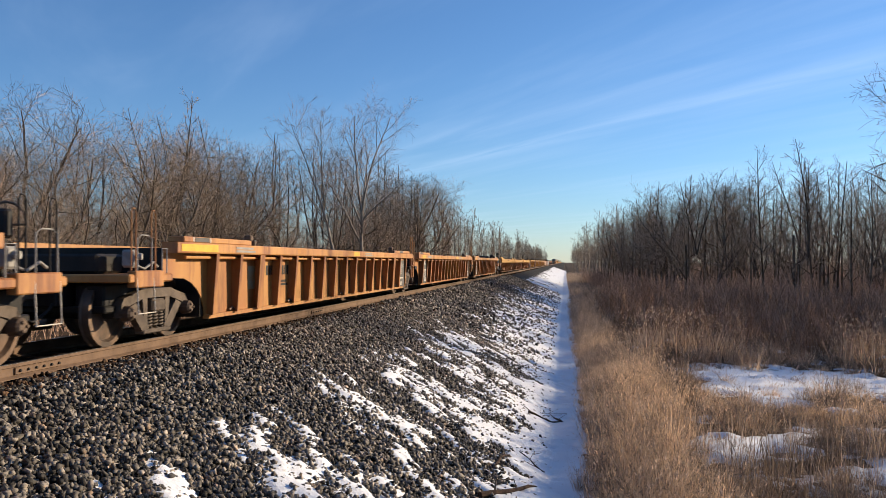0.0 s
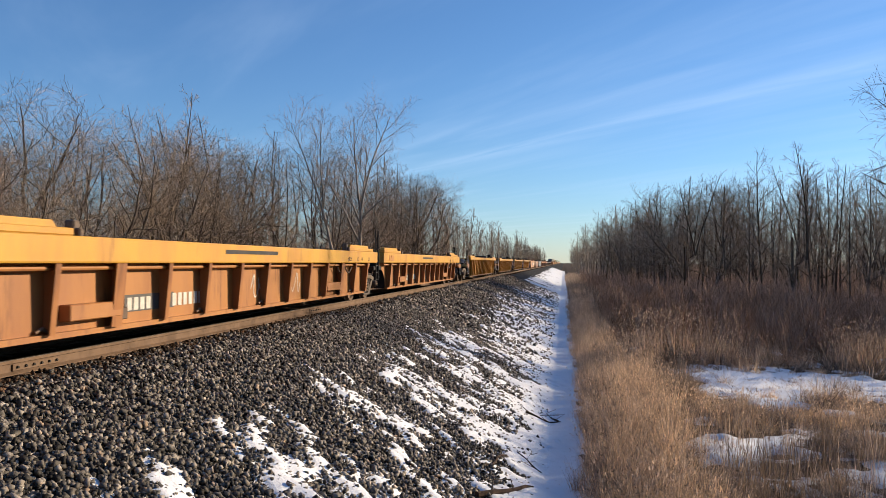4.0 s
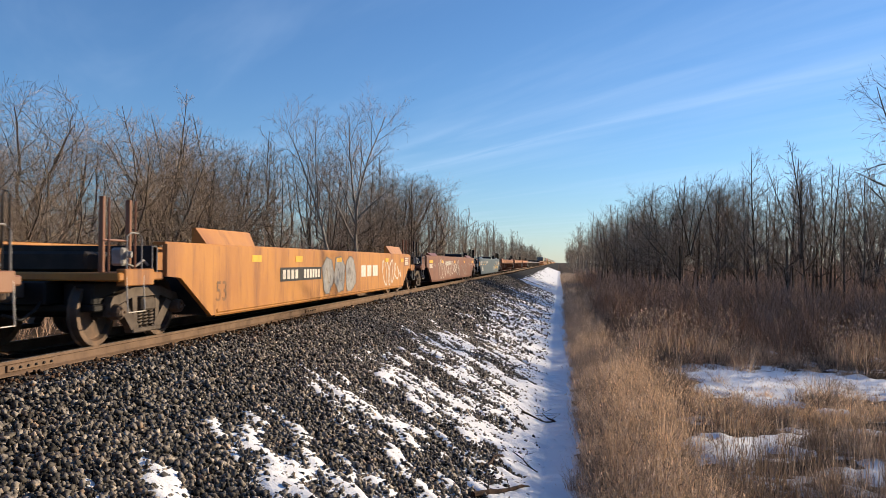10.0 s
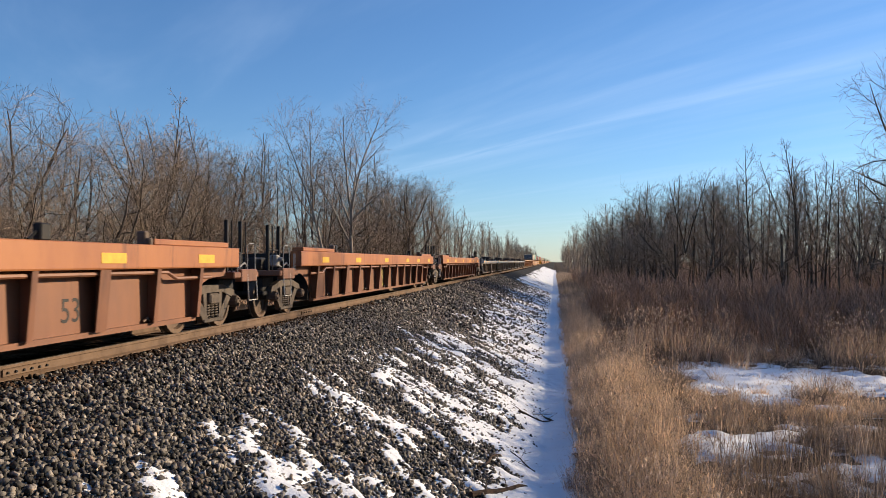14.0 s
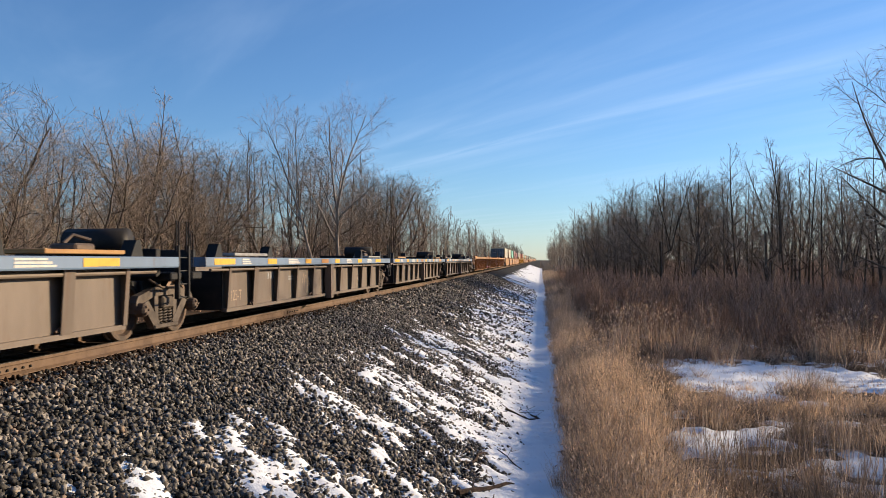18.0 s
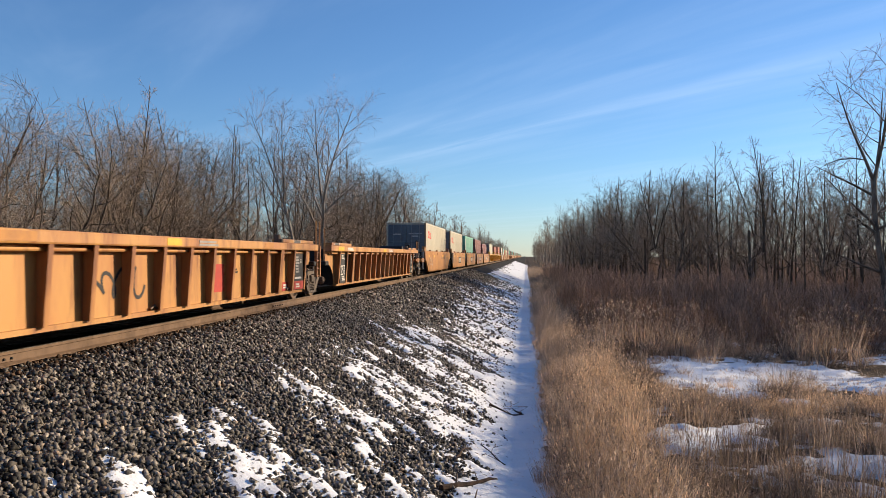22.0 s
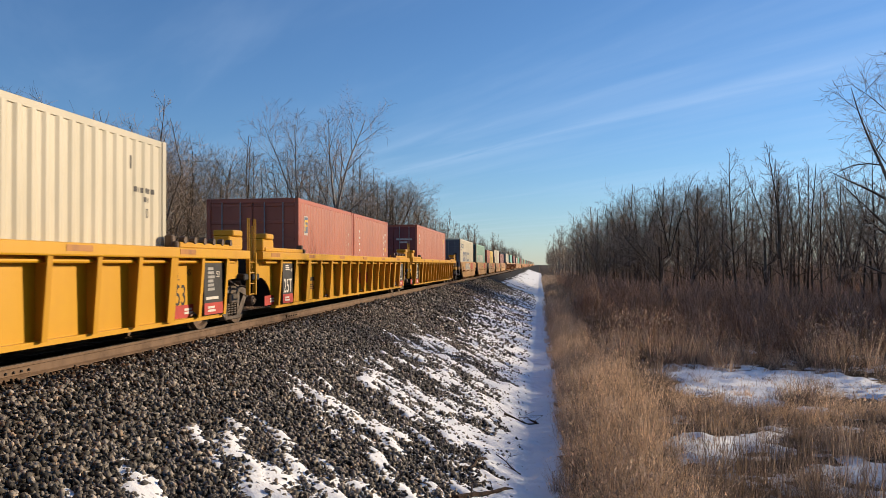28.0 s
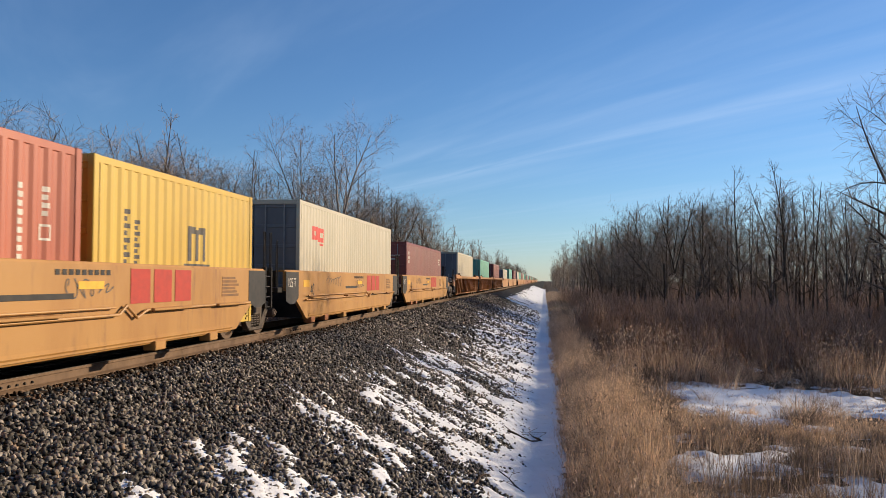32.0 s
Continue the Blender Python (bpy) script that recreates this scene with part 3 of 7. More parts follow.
def branch(wood, rng, p, d, length, r, order, spec):
    """A limb that wanders upwards, thins to its tip and carries lesser limbs in turn."""
    n = max(2 if order < 3 else 1, round(length / spec["step"][order]))
    pts, dirs = [Vector(p)], []
    d = Vector(d).normalized()
    wander, lift = spec["wander"][order], spec["lift"][order]
    for i in range(n):
        d = (d + Vector((rng.gauss(0, wander), rng.gauss(0, wander), rng.gauss(0, wander) + lift))).normalized()
        dirs.append(d.copy())
        pts.append(pts[-1] + d * (length / n))
    tip = max(r * spec.get("taper", 0.18), spec["thin"])
    if order < 2:
        wood.stout.tube(pts, r, (7, 5)[order], tip)
    else:
        wood.twig(pts, r, min(tip, r))
    if order >= len(spec["kids"]):
        return
    kids = max(1, round(spec["kids"][order] * min(1.0, length / (7.0, 1.9, 0.8)[order])))
    a0 = rng.uniform(0, 6.28)
    first = spec["first"][order]
    for k in range(kids):
        f = first + (0.94 - first) * (k + rng.random() * 0.9) / kids
        i = min(int(f * n), n - 1)
        q = pts[i].lerp(pts[i + 1], f * n - i)
        side = dirs[i].orthogonal().normalized()
        side.rotate(Matrix.Rotation(a0 + 2.4 * k + rng.uniform(-0.6, 0.6), 3, dirs[i]))
        b = radians(rng.uniform(*spec["angle"][order]))
        ln = length * spec["ratio"][order] * (1.12 - spec["round"] * f) * rng.uniform(0.7, 1.25)
        rr = max((r + (tip - r) * f) * rng.uniform(0.42, 0.66), spec["thin"] * 1.3)
        branch(wood, rng, q, dirs[i] * math.cos(b) + side * math.sin(b), max(ln, 0.22), rr, order + 1, spec)


BROAD = dict(kids=(12, 8, 7), step=(0.8, 0.5, 0.4, 0.36), wander=(0.13, 0.20, 0.19, 0.16), lift=(0.035, 0.02, 0.015, 0.015), angle=((28, 60), (34, 70), (28, 68)), ratio=(0.42, 0.46, 0.56), first=(0.22, 0.15, 0.06), round=0.36, thin=0.0042)
SLIM = dict(kids=(20, 7, 5), step=(0.9, 0.5, 0.42, 0.42), wander=(0.035, 0.14, 0.15, 0.13), lift=(0.015, 0.05, 0.035, 0.03), angle=((28, 58), (30, 62), (26, 60)), ratio=(0.24, 0.50, 0.60), first=(0.28, 0.15, 0.1), round=0.62, thin=0.0045)
LITE = dict(SLIM, kids=(13, 6), step=(1.2, 0.7, 0.6), thin=0.011)
LIMBED = dict(BROAD, kids=(10, 7, 6), ratio=(0.44, 0.50, 0.60), first=(0.22, 0.15, 0.1), angle=((26, 52), (28, 56), (25, 60)), lift=(0.03, 0.05, 0.04, 0.03), wander=(0.06, 0.10, 0.12, 0.12))
ARCHED = dict(BROAD, kids=(9, 8, 6), ratio=(0.46, 0.50, 0.60), first=(0.2, 0.12, 0.1), lift=(0.02, -0.02, -0.05, -0.07), wander=(0.045, 0.10, 0.12, 0.12), angle=((35, 65), (28, 58), (25, 55)))
SHRUB = dict(kids=(), step=(1, 1, 1, 0.3), wander=(0, 0, 0, 0.15), lift=(0, 0, 0, 0.05), thin=0.004)


def tree_meshes(wood, height, bark, fine):
    """The trunk with its boughs, and the crown of twigs, together of the height given."""
    k = height / max(v.z for v in wood.v)
    out = []
    for name, verts, faces, mat in (("trunk", wood.stout.v, wood.stout.f, bark), ("crown", wood.v, wood.f, fine)):
        me = bpy.data.meshes.new(name)
        me.from_pydata([(v[0] * k, v[1] * k, v[2] * k) for v in verts], [], faces)
        me.materials.append(M[mat])
        out.append(me)
    return out


def broad_tree(seed, stems=2, lean=0.22, spec=BROAD, radius=0.15, bark="bark", fine="twig"):
    """Several crooked stems from one root, with a rounded crown of fine twigs."""
    rng = random.Random(seed)
    wood = Wood()
    a = rng.uniform(0, 6.28)
    for s in range(stems):
        b = a + s * 6.28 / stems + rng.uniform(-0.5, 0.5)
        t = lean * rng.uniform(0.5, 1.3)
        branch(wood, rng, (0.15 * s, 0.12 * s, -0.35), (math.cos(b) * t, math.sin(b) * t, 1), 10 * rng.uniform(0.85, 1.05), radius * rng.uniform(0.8, 1.1), 0, spec)
    return tree_meshes(wood, 10.0, bark, fine)


def slim_tree(seed, forked=False, spec=SLIM, radius=0.085, bark="bark", fine="twig"):
    """A straight slender stem, or two that part halfway, with short rising branches."""
    rng = random.Random(seed)
    wood = Wood()
    if forked:
        low = dict(spec, kids=(3,) + spec["kids"][1:])
        branch(wood, rng, (0, 0, -0.35), (0.03, 0.02, 1), 4.6, radius, 0, dict(low, taper=0.7))
        top = Vector(wood.stout.v[-1])
        for s in (-1, 1):
            a = rng.uniform(-0.5, 0.5)
            branch(wood, rng, top - Vector((0, 0, 0.1)), (s * 0.30 * math.cos(a), 0.30 * s * math.sin(a), 1), 5.4 * rng.uniform(0.85, 1.1), radius * 0.62, 0, spec)
    else:
        branch(wood, rng, (0, 0, -0.35), (rng.gauss(0, 0.04), rng.gauss(0, 0.04), 1), 10.0, radius, 0, spec)
    return tree_meshes(wood, 10.0, bark, fine)


def limbed_tree(seed, height, bole, boughs, radius, spec, bark, fine, tilt=(0, 0)):
    """A bole that parts into a few great boughs: (turn, slant, length, start) of each."""
    rng = random.Random(seed)
    wood = Wood()
    branch(wood, rng, (0, 0, -0.4), (tilt[0], tilt[1], 1), bole, radius, 0, dict(spec, kids=(2,) + spec["kids"][1:], ratio=(0.25,) + spec["ratio"][1:], first=(0.6,) + spec["first"][1:], taper=0.72))
    v = wood.stout.v
    rings = [sum((Vector(p) for p in v[k:k + 7]), Vector()) / 7 for k in range(0, 7 * (max(2, round(bole / spec["step"][0])) + 1), 7)]
    for turn, slant, length, start in boughs:
        f = min(start, 0.999) * (len(rings) - 1)
        q = rings[int(f)].lerp(rings[int(f) + 1], f - int(f))
        a, b = radians(turn), radians(slant)
        branch(wood, rng, q, (math.cos(a) * math.sin(b), math.sin(a) * math.sin(b), math.cos(b)), length, radius * (0.36 + 0.034 * length), 0, spec)
    return tree_meshes(wood, height, bark, fine)


def plant(meshes, x, y, scale, turn, label, group):
    t = tagged(new("tree"), label, "tree", group)
    part("trunk", meshes[0], None, t)
    part("crown", meshes[1], None, t)
    t.matrix_basis = Matrix.Translation((x, y, float(ground_z(x, y)) - 0.05)) @ Euler((0, 0, turn)).to_matrix().to_4x4() @ Matrix.Diagonal((scale, scale, scale, 1))
    return t


def build_trees():
    rng = random.Random(11)
    broad = [broad_tree(20 + k, 2 + k % 2, 0.16 + 0.05 * (k % 3)) for k in range(7)]
    slim = [slim_tree(40 + k, k % 3 == 2) for k in range(7)]
    left = "bare leafless tree in the wood behind the track"
    right = "bare slender tree standing in the backlit wood"
    # the wood beyond the track: crooked trees near by, slender ones further on
    for k in range(92):
        y = 12 + 100 * (k + rng.random()) / 92
        edge = float(np.interp(y, [0, 45, 75, 110, 200], [-12.0, -13.5, -10.5, -8.5, -7.5]))
        x = edge - abs(rng.gauss(0, 6)) - (0 if k % 3 else 2)
        tall = np.interp(y, [14, 27, 37, 50, 58, 90, 112, 200], [5.6, 7.0, 8.7, 11.2, 10.3, 12.2, 13.4, 15.0]) * (1 + 0.4 * (edge - x) / (7.3 - edge)) * rng.uniform(0.92, 1.14)
        many = rng.random() < np.interp(y, [50, 75], [0.85, 0.25])
        plant((broad if many else slim)[rng.randrange(7)], x, y, tall / 10, rng.uniform(0, 6.28), left, "trees of the wood behind the track")
    # the wood on the marsh side
    for k in range(140):
        y = 34 + 90 * (k + rng.random()) / 140
        edge = np.interp(y, [30, 38, 45, 60, 90, 130, 200], [29.0, 25.0, 21.5, 17.0, 13.5, 11.6, 11.0])
        x = edge + abs(rng.gauss(0, 7))
        plant((slim if rng.random() < 0.88 else broad)[rng.randrange(7)], x, y, rng.uniform(0.74, 1.0) * np.interp(y, [30, 60, 90, 130], [0.90, 1.06, 1.15, 1.2]), rng.uniform(0, 6.28), right, "trees of the marsh wood")
    # trees that stand out
    lone = limbed_tree(95, 16.2, 7.6, ((172, 30, 7.6, 0.66), (178, 11, 7.4, 0.99), (12, 10, 7.8, 0.99), (0, 46, 4.6, 0.90), (195, 24, 5.6, 0.86), (80, 20, 5.6, 0.95)), 0.165, LIMBED, "bark_sunlit", "twig_pale")
    plant(lone, -7.0, 57.0, 1.0, 0.0, "tall bare tree beside the track, its trunk coloured pale as if sunlit", "")
    plant(limbed_tree(78, 15.0, 7.5, ((180, 16, 6.5, 0.99), (100, 8, 6.5, 0.99), (190, 30, 4.5, 0.85)), 0.125, LIMBED, "bark_sunlit", "twig_pale", (-0.26, 0.0)), -7.9, 56.0, 1.0, 0.0, "leaning bare tree, its trunk coloured pale as if sunlit", "")
    elm = limbed_tree(86, 13.0, 6.8, ((182, 48, 2.8, 0.72), (176, 20, 4.2, 0.99), (160, 56, 2.5, 0.90), (20, 18, 5.6, 0.99), (60, 30, 5.0, 0.95), (190, 72, 2.3, 0.45), (350, 60, 3.4, 0.7)), 0.14, ARCHED, "bark", "twig")
    plant(elm, 21.4, 33.4, 1.0, 0.0, "broad bare tree with arching boughs at the edge of the marsh", "")
    for y, x, s, m in ((58.0, 15.6, 0.98, 5), (47.0, 19.8, 0.98, 2), (47.6, 18.4, 1.0, 1), (70.0, 15.0, 1.0, 3), (84.0, -8.0, 1.2, 4)):
        plant(slim[m], x, y, s, 0.7 * m, "tall thin bare tree above the wood", "")
    # the wood's near edge, whose shade falls on the marsh and the foot of the bank
    for k in range(14):
        y = 5 + 30 * (k + rng.random()) / 14
        x = 10.5 + 0.47 * y + 20 * rng.random() ** 1.2
        plant((slim if k % 3 else broad)[rng.randrange(7)], x, y, min(rng.uniform(0.72, 1.0), 0.31 * (x - 4) / 10 + 0.33), rng.uniform(0, 6.28), right, "trees of the marsh wood")

    # far woods on both sides
    def far_wood(name, rows, label):
        vs, fs, n = [], [], 0
        flat = {}
        for me in lite:
            for one in me:
                w = np.empty(len(one.vertices) * 3, dtype=np.float32)
                one.vertices.foreach_get("co", w)
                flat[one.name] = w.reshape(-1, 3), np.array([p.vertices[:] for p in one.polygons if len(p.vertices) == 4])
        for x, y, s, me, turn in rows:
            for one in me:
                w, ff = flat[one.name]
                c, si = math.cos(turn), math.sin(turn)
                q = np.stack([w[:, 0] * c - w[:, 1] * si, w[:, 0] * si + w[:, 1] * c, w[:, 2]], -1) * s + (x, y, -1.7)
                vs.append(q), fs.append(ff + n)
                n += len(q)
        tagged(new(name, raw_mesh(name, np.concatenate(vs), np.concatenate(fs), M["twig"])), label, "woodland", kind="stuff")
    lite = [slim_tree(60 + k, False, LITE, 0.10) for k in range(5)]
    pick = lambda k: lite[k % 5]
    rows = [(-(7.5 + abs(rng.gauss(0, 9))), 110 + 590 * k / 300 + rng.random() * 3, rng.uniform(1.0, 1.4), pick(k), rng.uniform(0, 6)) for k in range(300)]
    far_wood("far_wood_behind_track", rows, "distant bare woodland along the track")
    rows = [(11.5 + abs(rng.gauss(0, 12)), 122 + 578 * k / 260 + rng.random() * 3, rng.uniform(0.95, 1.3), pick(k), rng.uniform(0, 6)) for k in range(260)]
    rows += [(rng.uniform(24, 75), rng.uniform(42, 130), rng.uniform(0.75, 1.05), pick(k), rng.uniform(0, 6)) for k in range(300)]
    far_wood("far_wood_of_marsh", rows, "distant bare woodland beyond the marsh")
    # added trees behind the camera, never in view, to block low sky light
    rows = [(side * rng.uniform(14, 60), rng.uniform(-90, 4), rng.uniform(0.9, 1.25), pick(k), rng.uniform(0, 6)) for k in range(110) for side in (-1, 1)]
    rows += [(rng.uniform(-14, 14), rng.uniform(-90, -45), rng.uniform(0.9, 1.25), pick(k), rng.uniform(0, 6)) for k in range(60)]
    far_wood("wood_behind_the_road", rows, "added unseen woodland behind the road that cuts low sky light")
    rows = [(-rng.uniform(28, 75), rng.uniform(10, 170), rng.uniform(0.95, 1.2), pick(k), rng.uniform(0, 6)) for k in range(260)]
    far_wood("deep_wood_behind_track", rows, "deep bare woodland behind the first trees")


def scatter(name, label, category, material, proto, x, y, size, rng, squash=None, lean=0.0):
    """Many copies of one small plant shape in a single mesh; squash sets each one's height apart from its width."""
    proto_v, proto_f = proto
    n = len(x)
    a = rng.uniform(0, 2 * np.pi, n)
    c, s = np.cos(a)[:, None], np.sin(a)[:, None]
    px, py, pz = proto_v.T
    tall = size * (np.ones(n) if squash is None else squash)
    lx, ly = rng.normal(0, lean, (2, n, 1)) if lean else (0.0, 0.0)
    v = np.stack([(px * c - py * s) * size[:, None] + lx * pz * tall[:, None], (px * s + py * c) * size[:, None] + ly * pz * tall[:, None], pz[None] * tall[:, None]], -1)
    v += np.stack([x, y, ground_z(x, y) - 0.02], -1)[:, None]
    f = (proto_f[None] + len(proto_v) * np.arange(n)[:, None, None]).reshape(-1, proto_f.shape[1])
    tagged(new(name, raw_mesh(name, v.reshape(-1, 3), f, M[material])), label, category, kind="stuff")


def bush_shape(seed, stems, height):
    rng = random.Random(seed)
    wood = Wood()
    for k in range(stems):
        a, t = rng.uniform(0, 6.28), rng.uniform(0.05, 0.55)
        p = Vector((math.cos(a) * 0.25 * t, math.sin(a) * 0.25 * t, 0))
        d = Vector((math.cos(a) * t, math.sin(a) * t, 1)).normalized()
        length, pts, dirs = height * rng.uniform(0.55, 1.0), [p], []
        for i in range(5):
            d = (d + Vector((rng.gauss(0, 0.10), rng.gauss(0, 0.10), 0.05))).normalized()
            dirs.append(d), pts.append(pts[-1] + d * length / 5)
        wood.twig(pts, 0.013, 0.005)
        for q in range(7):
            i = rng.randrange(1, 5)
            side = Vector((rng.gauss(0, 1), rng.gauss(0, 1), rng.uniform(0.2, 1.0))).normalized()
            branch(wood, rng, pts[i].lerp(pts[i + 1], rng.random()), dirs[i] * 0.8 + side * 0.6, length * rng.uniform(0.18, 0.40), 0.007, 3, SHRUB)
    return np.array([tuple(v) for v in wood.v]), np.array(wood.f)


def tuft_shape(seed, blades, height, curl=0.8, splay=0.3, base=0.10, width=(0.003, 0.006), heads=0.0, lying=0.0, steps=3):
    """A tuft of curved blades that lean out from its middle and arch over; some lie flat, some carry a seed head."""
    rng = np.random.default_rng(seed)
    v, f = [], []

    def ribbon(p, a, tilt, bend, length, w, n):
        k = len(v)
        p = np.array(p, float)
        b = a + rng.uniform(-0.9, 0.9)
        side = np.array([-math.sin(b), math.cos(b), 0.0])
        for q in range(n + 1):
            ww = w * (1 - 0.8 * q / n)
            v.extend([tuple(p - side * ww), tuple(p + side * ww)])
            p = p + np.array([math.cos(a) * math.sin(tilt), math.sin(a) * math.sin(tilt), math.cos(tilt)]) * length / n
            p[2] = max(p[2], 0.01)
            tilt += bend / n
            a += rng.normal(0, 0.15)
        f.extend((k + 2 * q, k + 2 * q + 1, k + 2 * q + 3, k + 2 * q + 2) for q in range(n))
        return p

    for k in range(blades):
        a, r = rng.uniform(0, 6.28), abs(rng.normal(0, base))
        w = rng.uniform(*width)
        p = (r * math.cos(a), r * math.sin(a), 0.0)
        if rng.random() < lying:
            ribbon((p[0] * 2, p[1] * 2, rng.uniform(0.02, 0.3) * height), rng.uniform(0, 6.28), rng.uniform(1.1, 1.7), rng.normal(0.2, 0.5), height * rng.uniform(0.3, 0.8), w, steps)
            continue
        tip = ribbon(p, a, splay * rng.uniform(0.1, 1.5), curl * rng.uniform(0.2, 1.6), height * rng.uniform(0.5, 1.05), w, steps)
        if rng.random() < heads:
            for q in range(3):
                ribbon(tip + rng.normal(0, 0.012, 3), rng.uniform(0, 6.28), rng.uniform(0, 2.0), 0.5, 0.05, 0.009, 1)
    return np.array(v), np.array(f)


def build_plants():
    rng = np.random.default_rng(3)

    def open_snow(x, y):
        """Open hollows of the marsh where the snow lies free, with ragged edges."""
        return hollow_depth(x, y) > 0

    def sown(n, x0, x1, y0, y1, skew=1.0):
        """Places over a wedge of the marsh that widens away from the road."""
        y = y0 + (y1 - y0) * rng.random(n) ** skew
        return x0 + (x1 + 0.5 * (y - y0) - x0) * rng.random(n), y

    # upright straw along the foot of the bank, ragged towards the snow
    for k in range(3):
        n = 950
        y = 8.3 + 54 * rng.random(n) ** 1.7
        x = 7.68 + 0.16 * lumps(y * 0.9, y * 0.4) + 1.5 * rng.random(n) ** 1.2
        straw = tuft_shape(k, 20, 0.95, 0.55, 0.16, 0.12, (0.003, 0.006), 0.25, 0.06)
        size = rng.uniform(0.5, 1.05, n) * np.interp(x, [7.5, 8.1], [0.6, 1.0]) * (0.95 + 0.3 * (fbm(x, y, 0.7, 8) - 0.5))
        scatter("verge_grass", "upright dry straw along the foot of the bank", "grass", ("dry_grass", "gold_grass", "dry_grass")[k], straw, x, y, size, rng, lean=0.10)
    n = 1300
    y = rng.uniform(45, 200, n)
    scatter("verge_grass", "dry tan grass along the foot of the bank", "grass", "dry_grass", tuft_shape(9, 14, 0.95, 0.7, 0.3, 0.18, (0.007, 0.014)), 7.8 + np.abs(rng.normal(0, 2.4, n)), y, rng.uniform(0.6, 1.15, n), rng)
    # dark low litter over the whole marsh, thin where the snow lies
    for k, (m, n) in enumerate((("reed", 2600), ("dry_grass", 1500))):
        x, y = sown(n, 8.3, 13.5, 9.3, 50, 1.5)
        keep = ~open_snow(x, y) | (rng.random(n) < 0.10)
        scatter("matted_grass", "low matted dead grass on the marsh", "grass", m, tuft_shape(50 + k, 16, 0.36, 1.3, 0.9, 0.20, (0.004, 0.008), 0, 0.5), x[keep], y[keep], rng.uniform(0.6, 1.2, keep.sum()), rng)

    # mounds: each a cluster of arching tufts of one colour
    def mounds(count, area, mat, protos, per, spread, size, label, name="marsh_grass", inside=0.0, skew=1.3):
        cx, cy = sown(count, *area, skew)
        keep = ~open_snow(cx, cy) | (rng.random(count) < inside)
        cx, cy = cx[keep], cy[keep]
        for q, proto in enumerate(protos):
            n = len(cx) * per
            pick = np.repeat(np.arange(len(cx)), per)
            r, a = np.abs(rng.normal(0, spread, n)), rng.uniform(0, 6.28, n)
            x, y = cx[pick] + r * np.cos(a), cy[pick] + 0.8 * r * np.sin(a)
            s = rng.uniform(*size, len(cx))[pick] * np.clip(1.1 - 0.55 * r / spread * 0.6, 0.4, 1.1) * rng.uniform(0.8, 1.15, n)
            low = np.where((y > 15.6) & (y < 19.5) & (x > 9.9), 0.62, np.where((y > 10.5) & (y < 13.2) & (x > 9.6), 0.75, 1.0))
            scatter(name, label, "grass", mat, proto, x, y, s * low, rng, lean=0.15)

    arch = [tuft_shape(30 + k, 30, 0.78, 1.3, 0.55, 0.13, (0.003, 0.0065), 0.10, 0.08) for k in range(2)]
    wide = [tuft_shape(34 + k, 22, 0.85, 1.2, 0.5, 0.16, (0.006, 0.011), 0.12, 0.08) for k in range(2)]
    mounds(150, (8.7, 13.5, 9.6, 19), "dry_grass", arch, 5, 0.26, (0.4, 0.85), "dry tan marsh grass arching in tangled mounds")
    mounds(120, (8.6, 13.5, 9.6, 17), "reed", arch, 4, 0.24, (0.4, 0.8), "dull brown marsh grass arching in tangled mounds")
    mounds(120, (8.6, 13.5, 10.5, 26), "gold_grass", arch, 4, 0.24, (0.4, 0.85), "sunlit golden mounds of dead grass", "golden_mounds", 0.12)
    mounds(150, (8.6, 13.5, 18, 34), "dry_grass", wide, 4, 0.40, (0.5, 1.0), "dry tan marsh grass arching in tangled mounds", inside=0.16, skew=1.0)
    mounds(110, (8.6, 13.5, 19, 36), "reed", wide, 4, 0.40, (0.6, 1.1), "dull brown marsh grass arching in tangled mounds", inside=0.05, skew=1.0)
    mounds(130, (8.8, 14.0, 25.5, 44), "russet", wide, 4, 0.50, (0.45, 0.95), "tall russet dead growth before the wood", "russet_grass", skew=1.1)
    # pale low tufts between the hollows, and single ones standing in the snow
    n = 520
    x, y = rng.uniform(10.2, 15.6, n), rng.normal(17.7, 0.85, n)
    keep = (fbm(x, y, 0.9, 21) > 0.47) & (y < 19.6) & (y > 16)
    for m, part_of in (("gold_grass", 0), ("dry_grass", 1)):
        sel = keep & (np.arange(n) % 2 == part_of)
        scatter("snow_tufts", "low pale tufts of dead grass between patches of snow", "grass", m, tuft_shape(62 + part_of, 26, 0.5, 1.4, 0.6, 0.13, (0.003, 0.007), 0.3), x[sel], y[sel], rng.uniform(0.6, 1.15, sel.sum()), rng)
    n = 900
    x, y = sown(n, 9.6, 13.2, 12.5, 27)
    keep = open_snow(x, y) & (fbm(x, y, 1.2, 23) > 0.51)
    scatter("snow_tufts", "small tan tufts standing in the snow", "grass", "dry_grass", tuft_shape(65, 20, 0.42, 1.2, 0.6, 0.10, (0.004, 0.008), 0.2), x[keep], y[keep], rng.uniform(0.4, 1.0, keep.sum()), rng)
    # stiff weeds with fluffy heads behind the far hollow and along the verge
    weeds = tuft_shape(70, 18, 0.95, 0.3, 0.25, 0.12, (0.004, 0.008), 0.95)
    n = 260
    x, y = rng.uniform(9.2, 17.5, n), rng.normal(26.6, 0.8, n)
    keep = fbm(x, y, 0.5, 31) > 0.46
    scatter("seed_weeds", "sunlit golden weeds with fluffy seed heads beside the snow", "weeds", "gold_grass", weeds, x[keep], y[keep], np.clip(3.2 * (fbm(x[keep], y[keep], 0.6, 37) - 0.22), 0.35, 1.35) * rng.uniform(0.7, 1.1, keep.sum()), rng, lean=0.12)
    n = 130
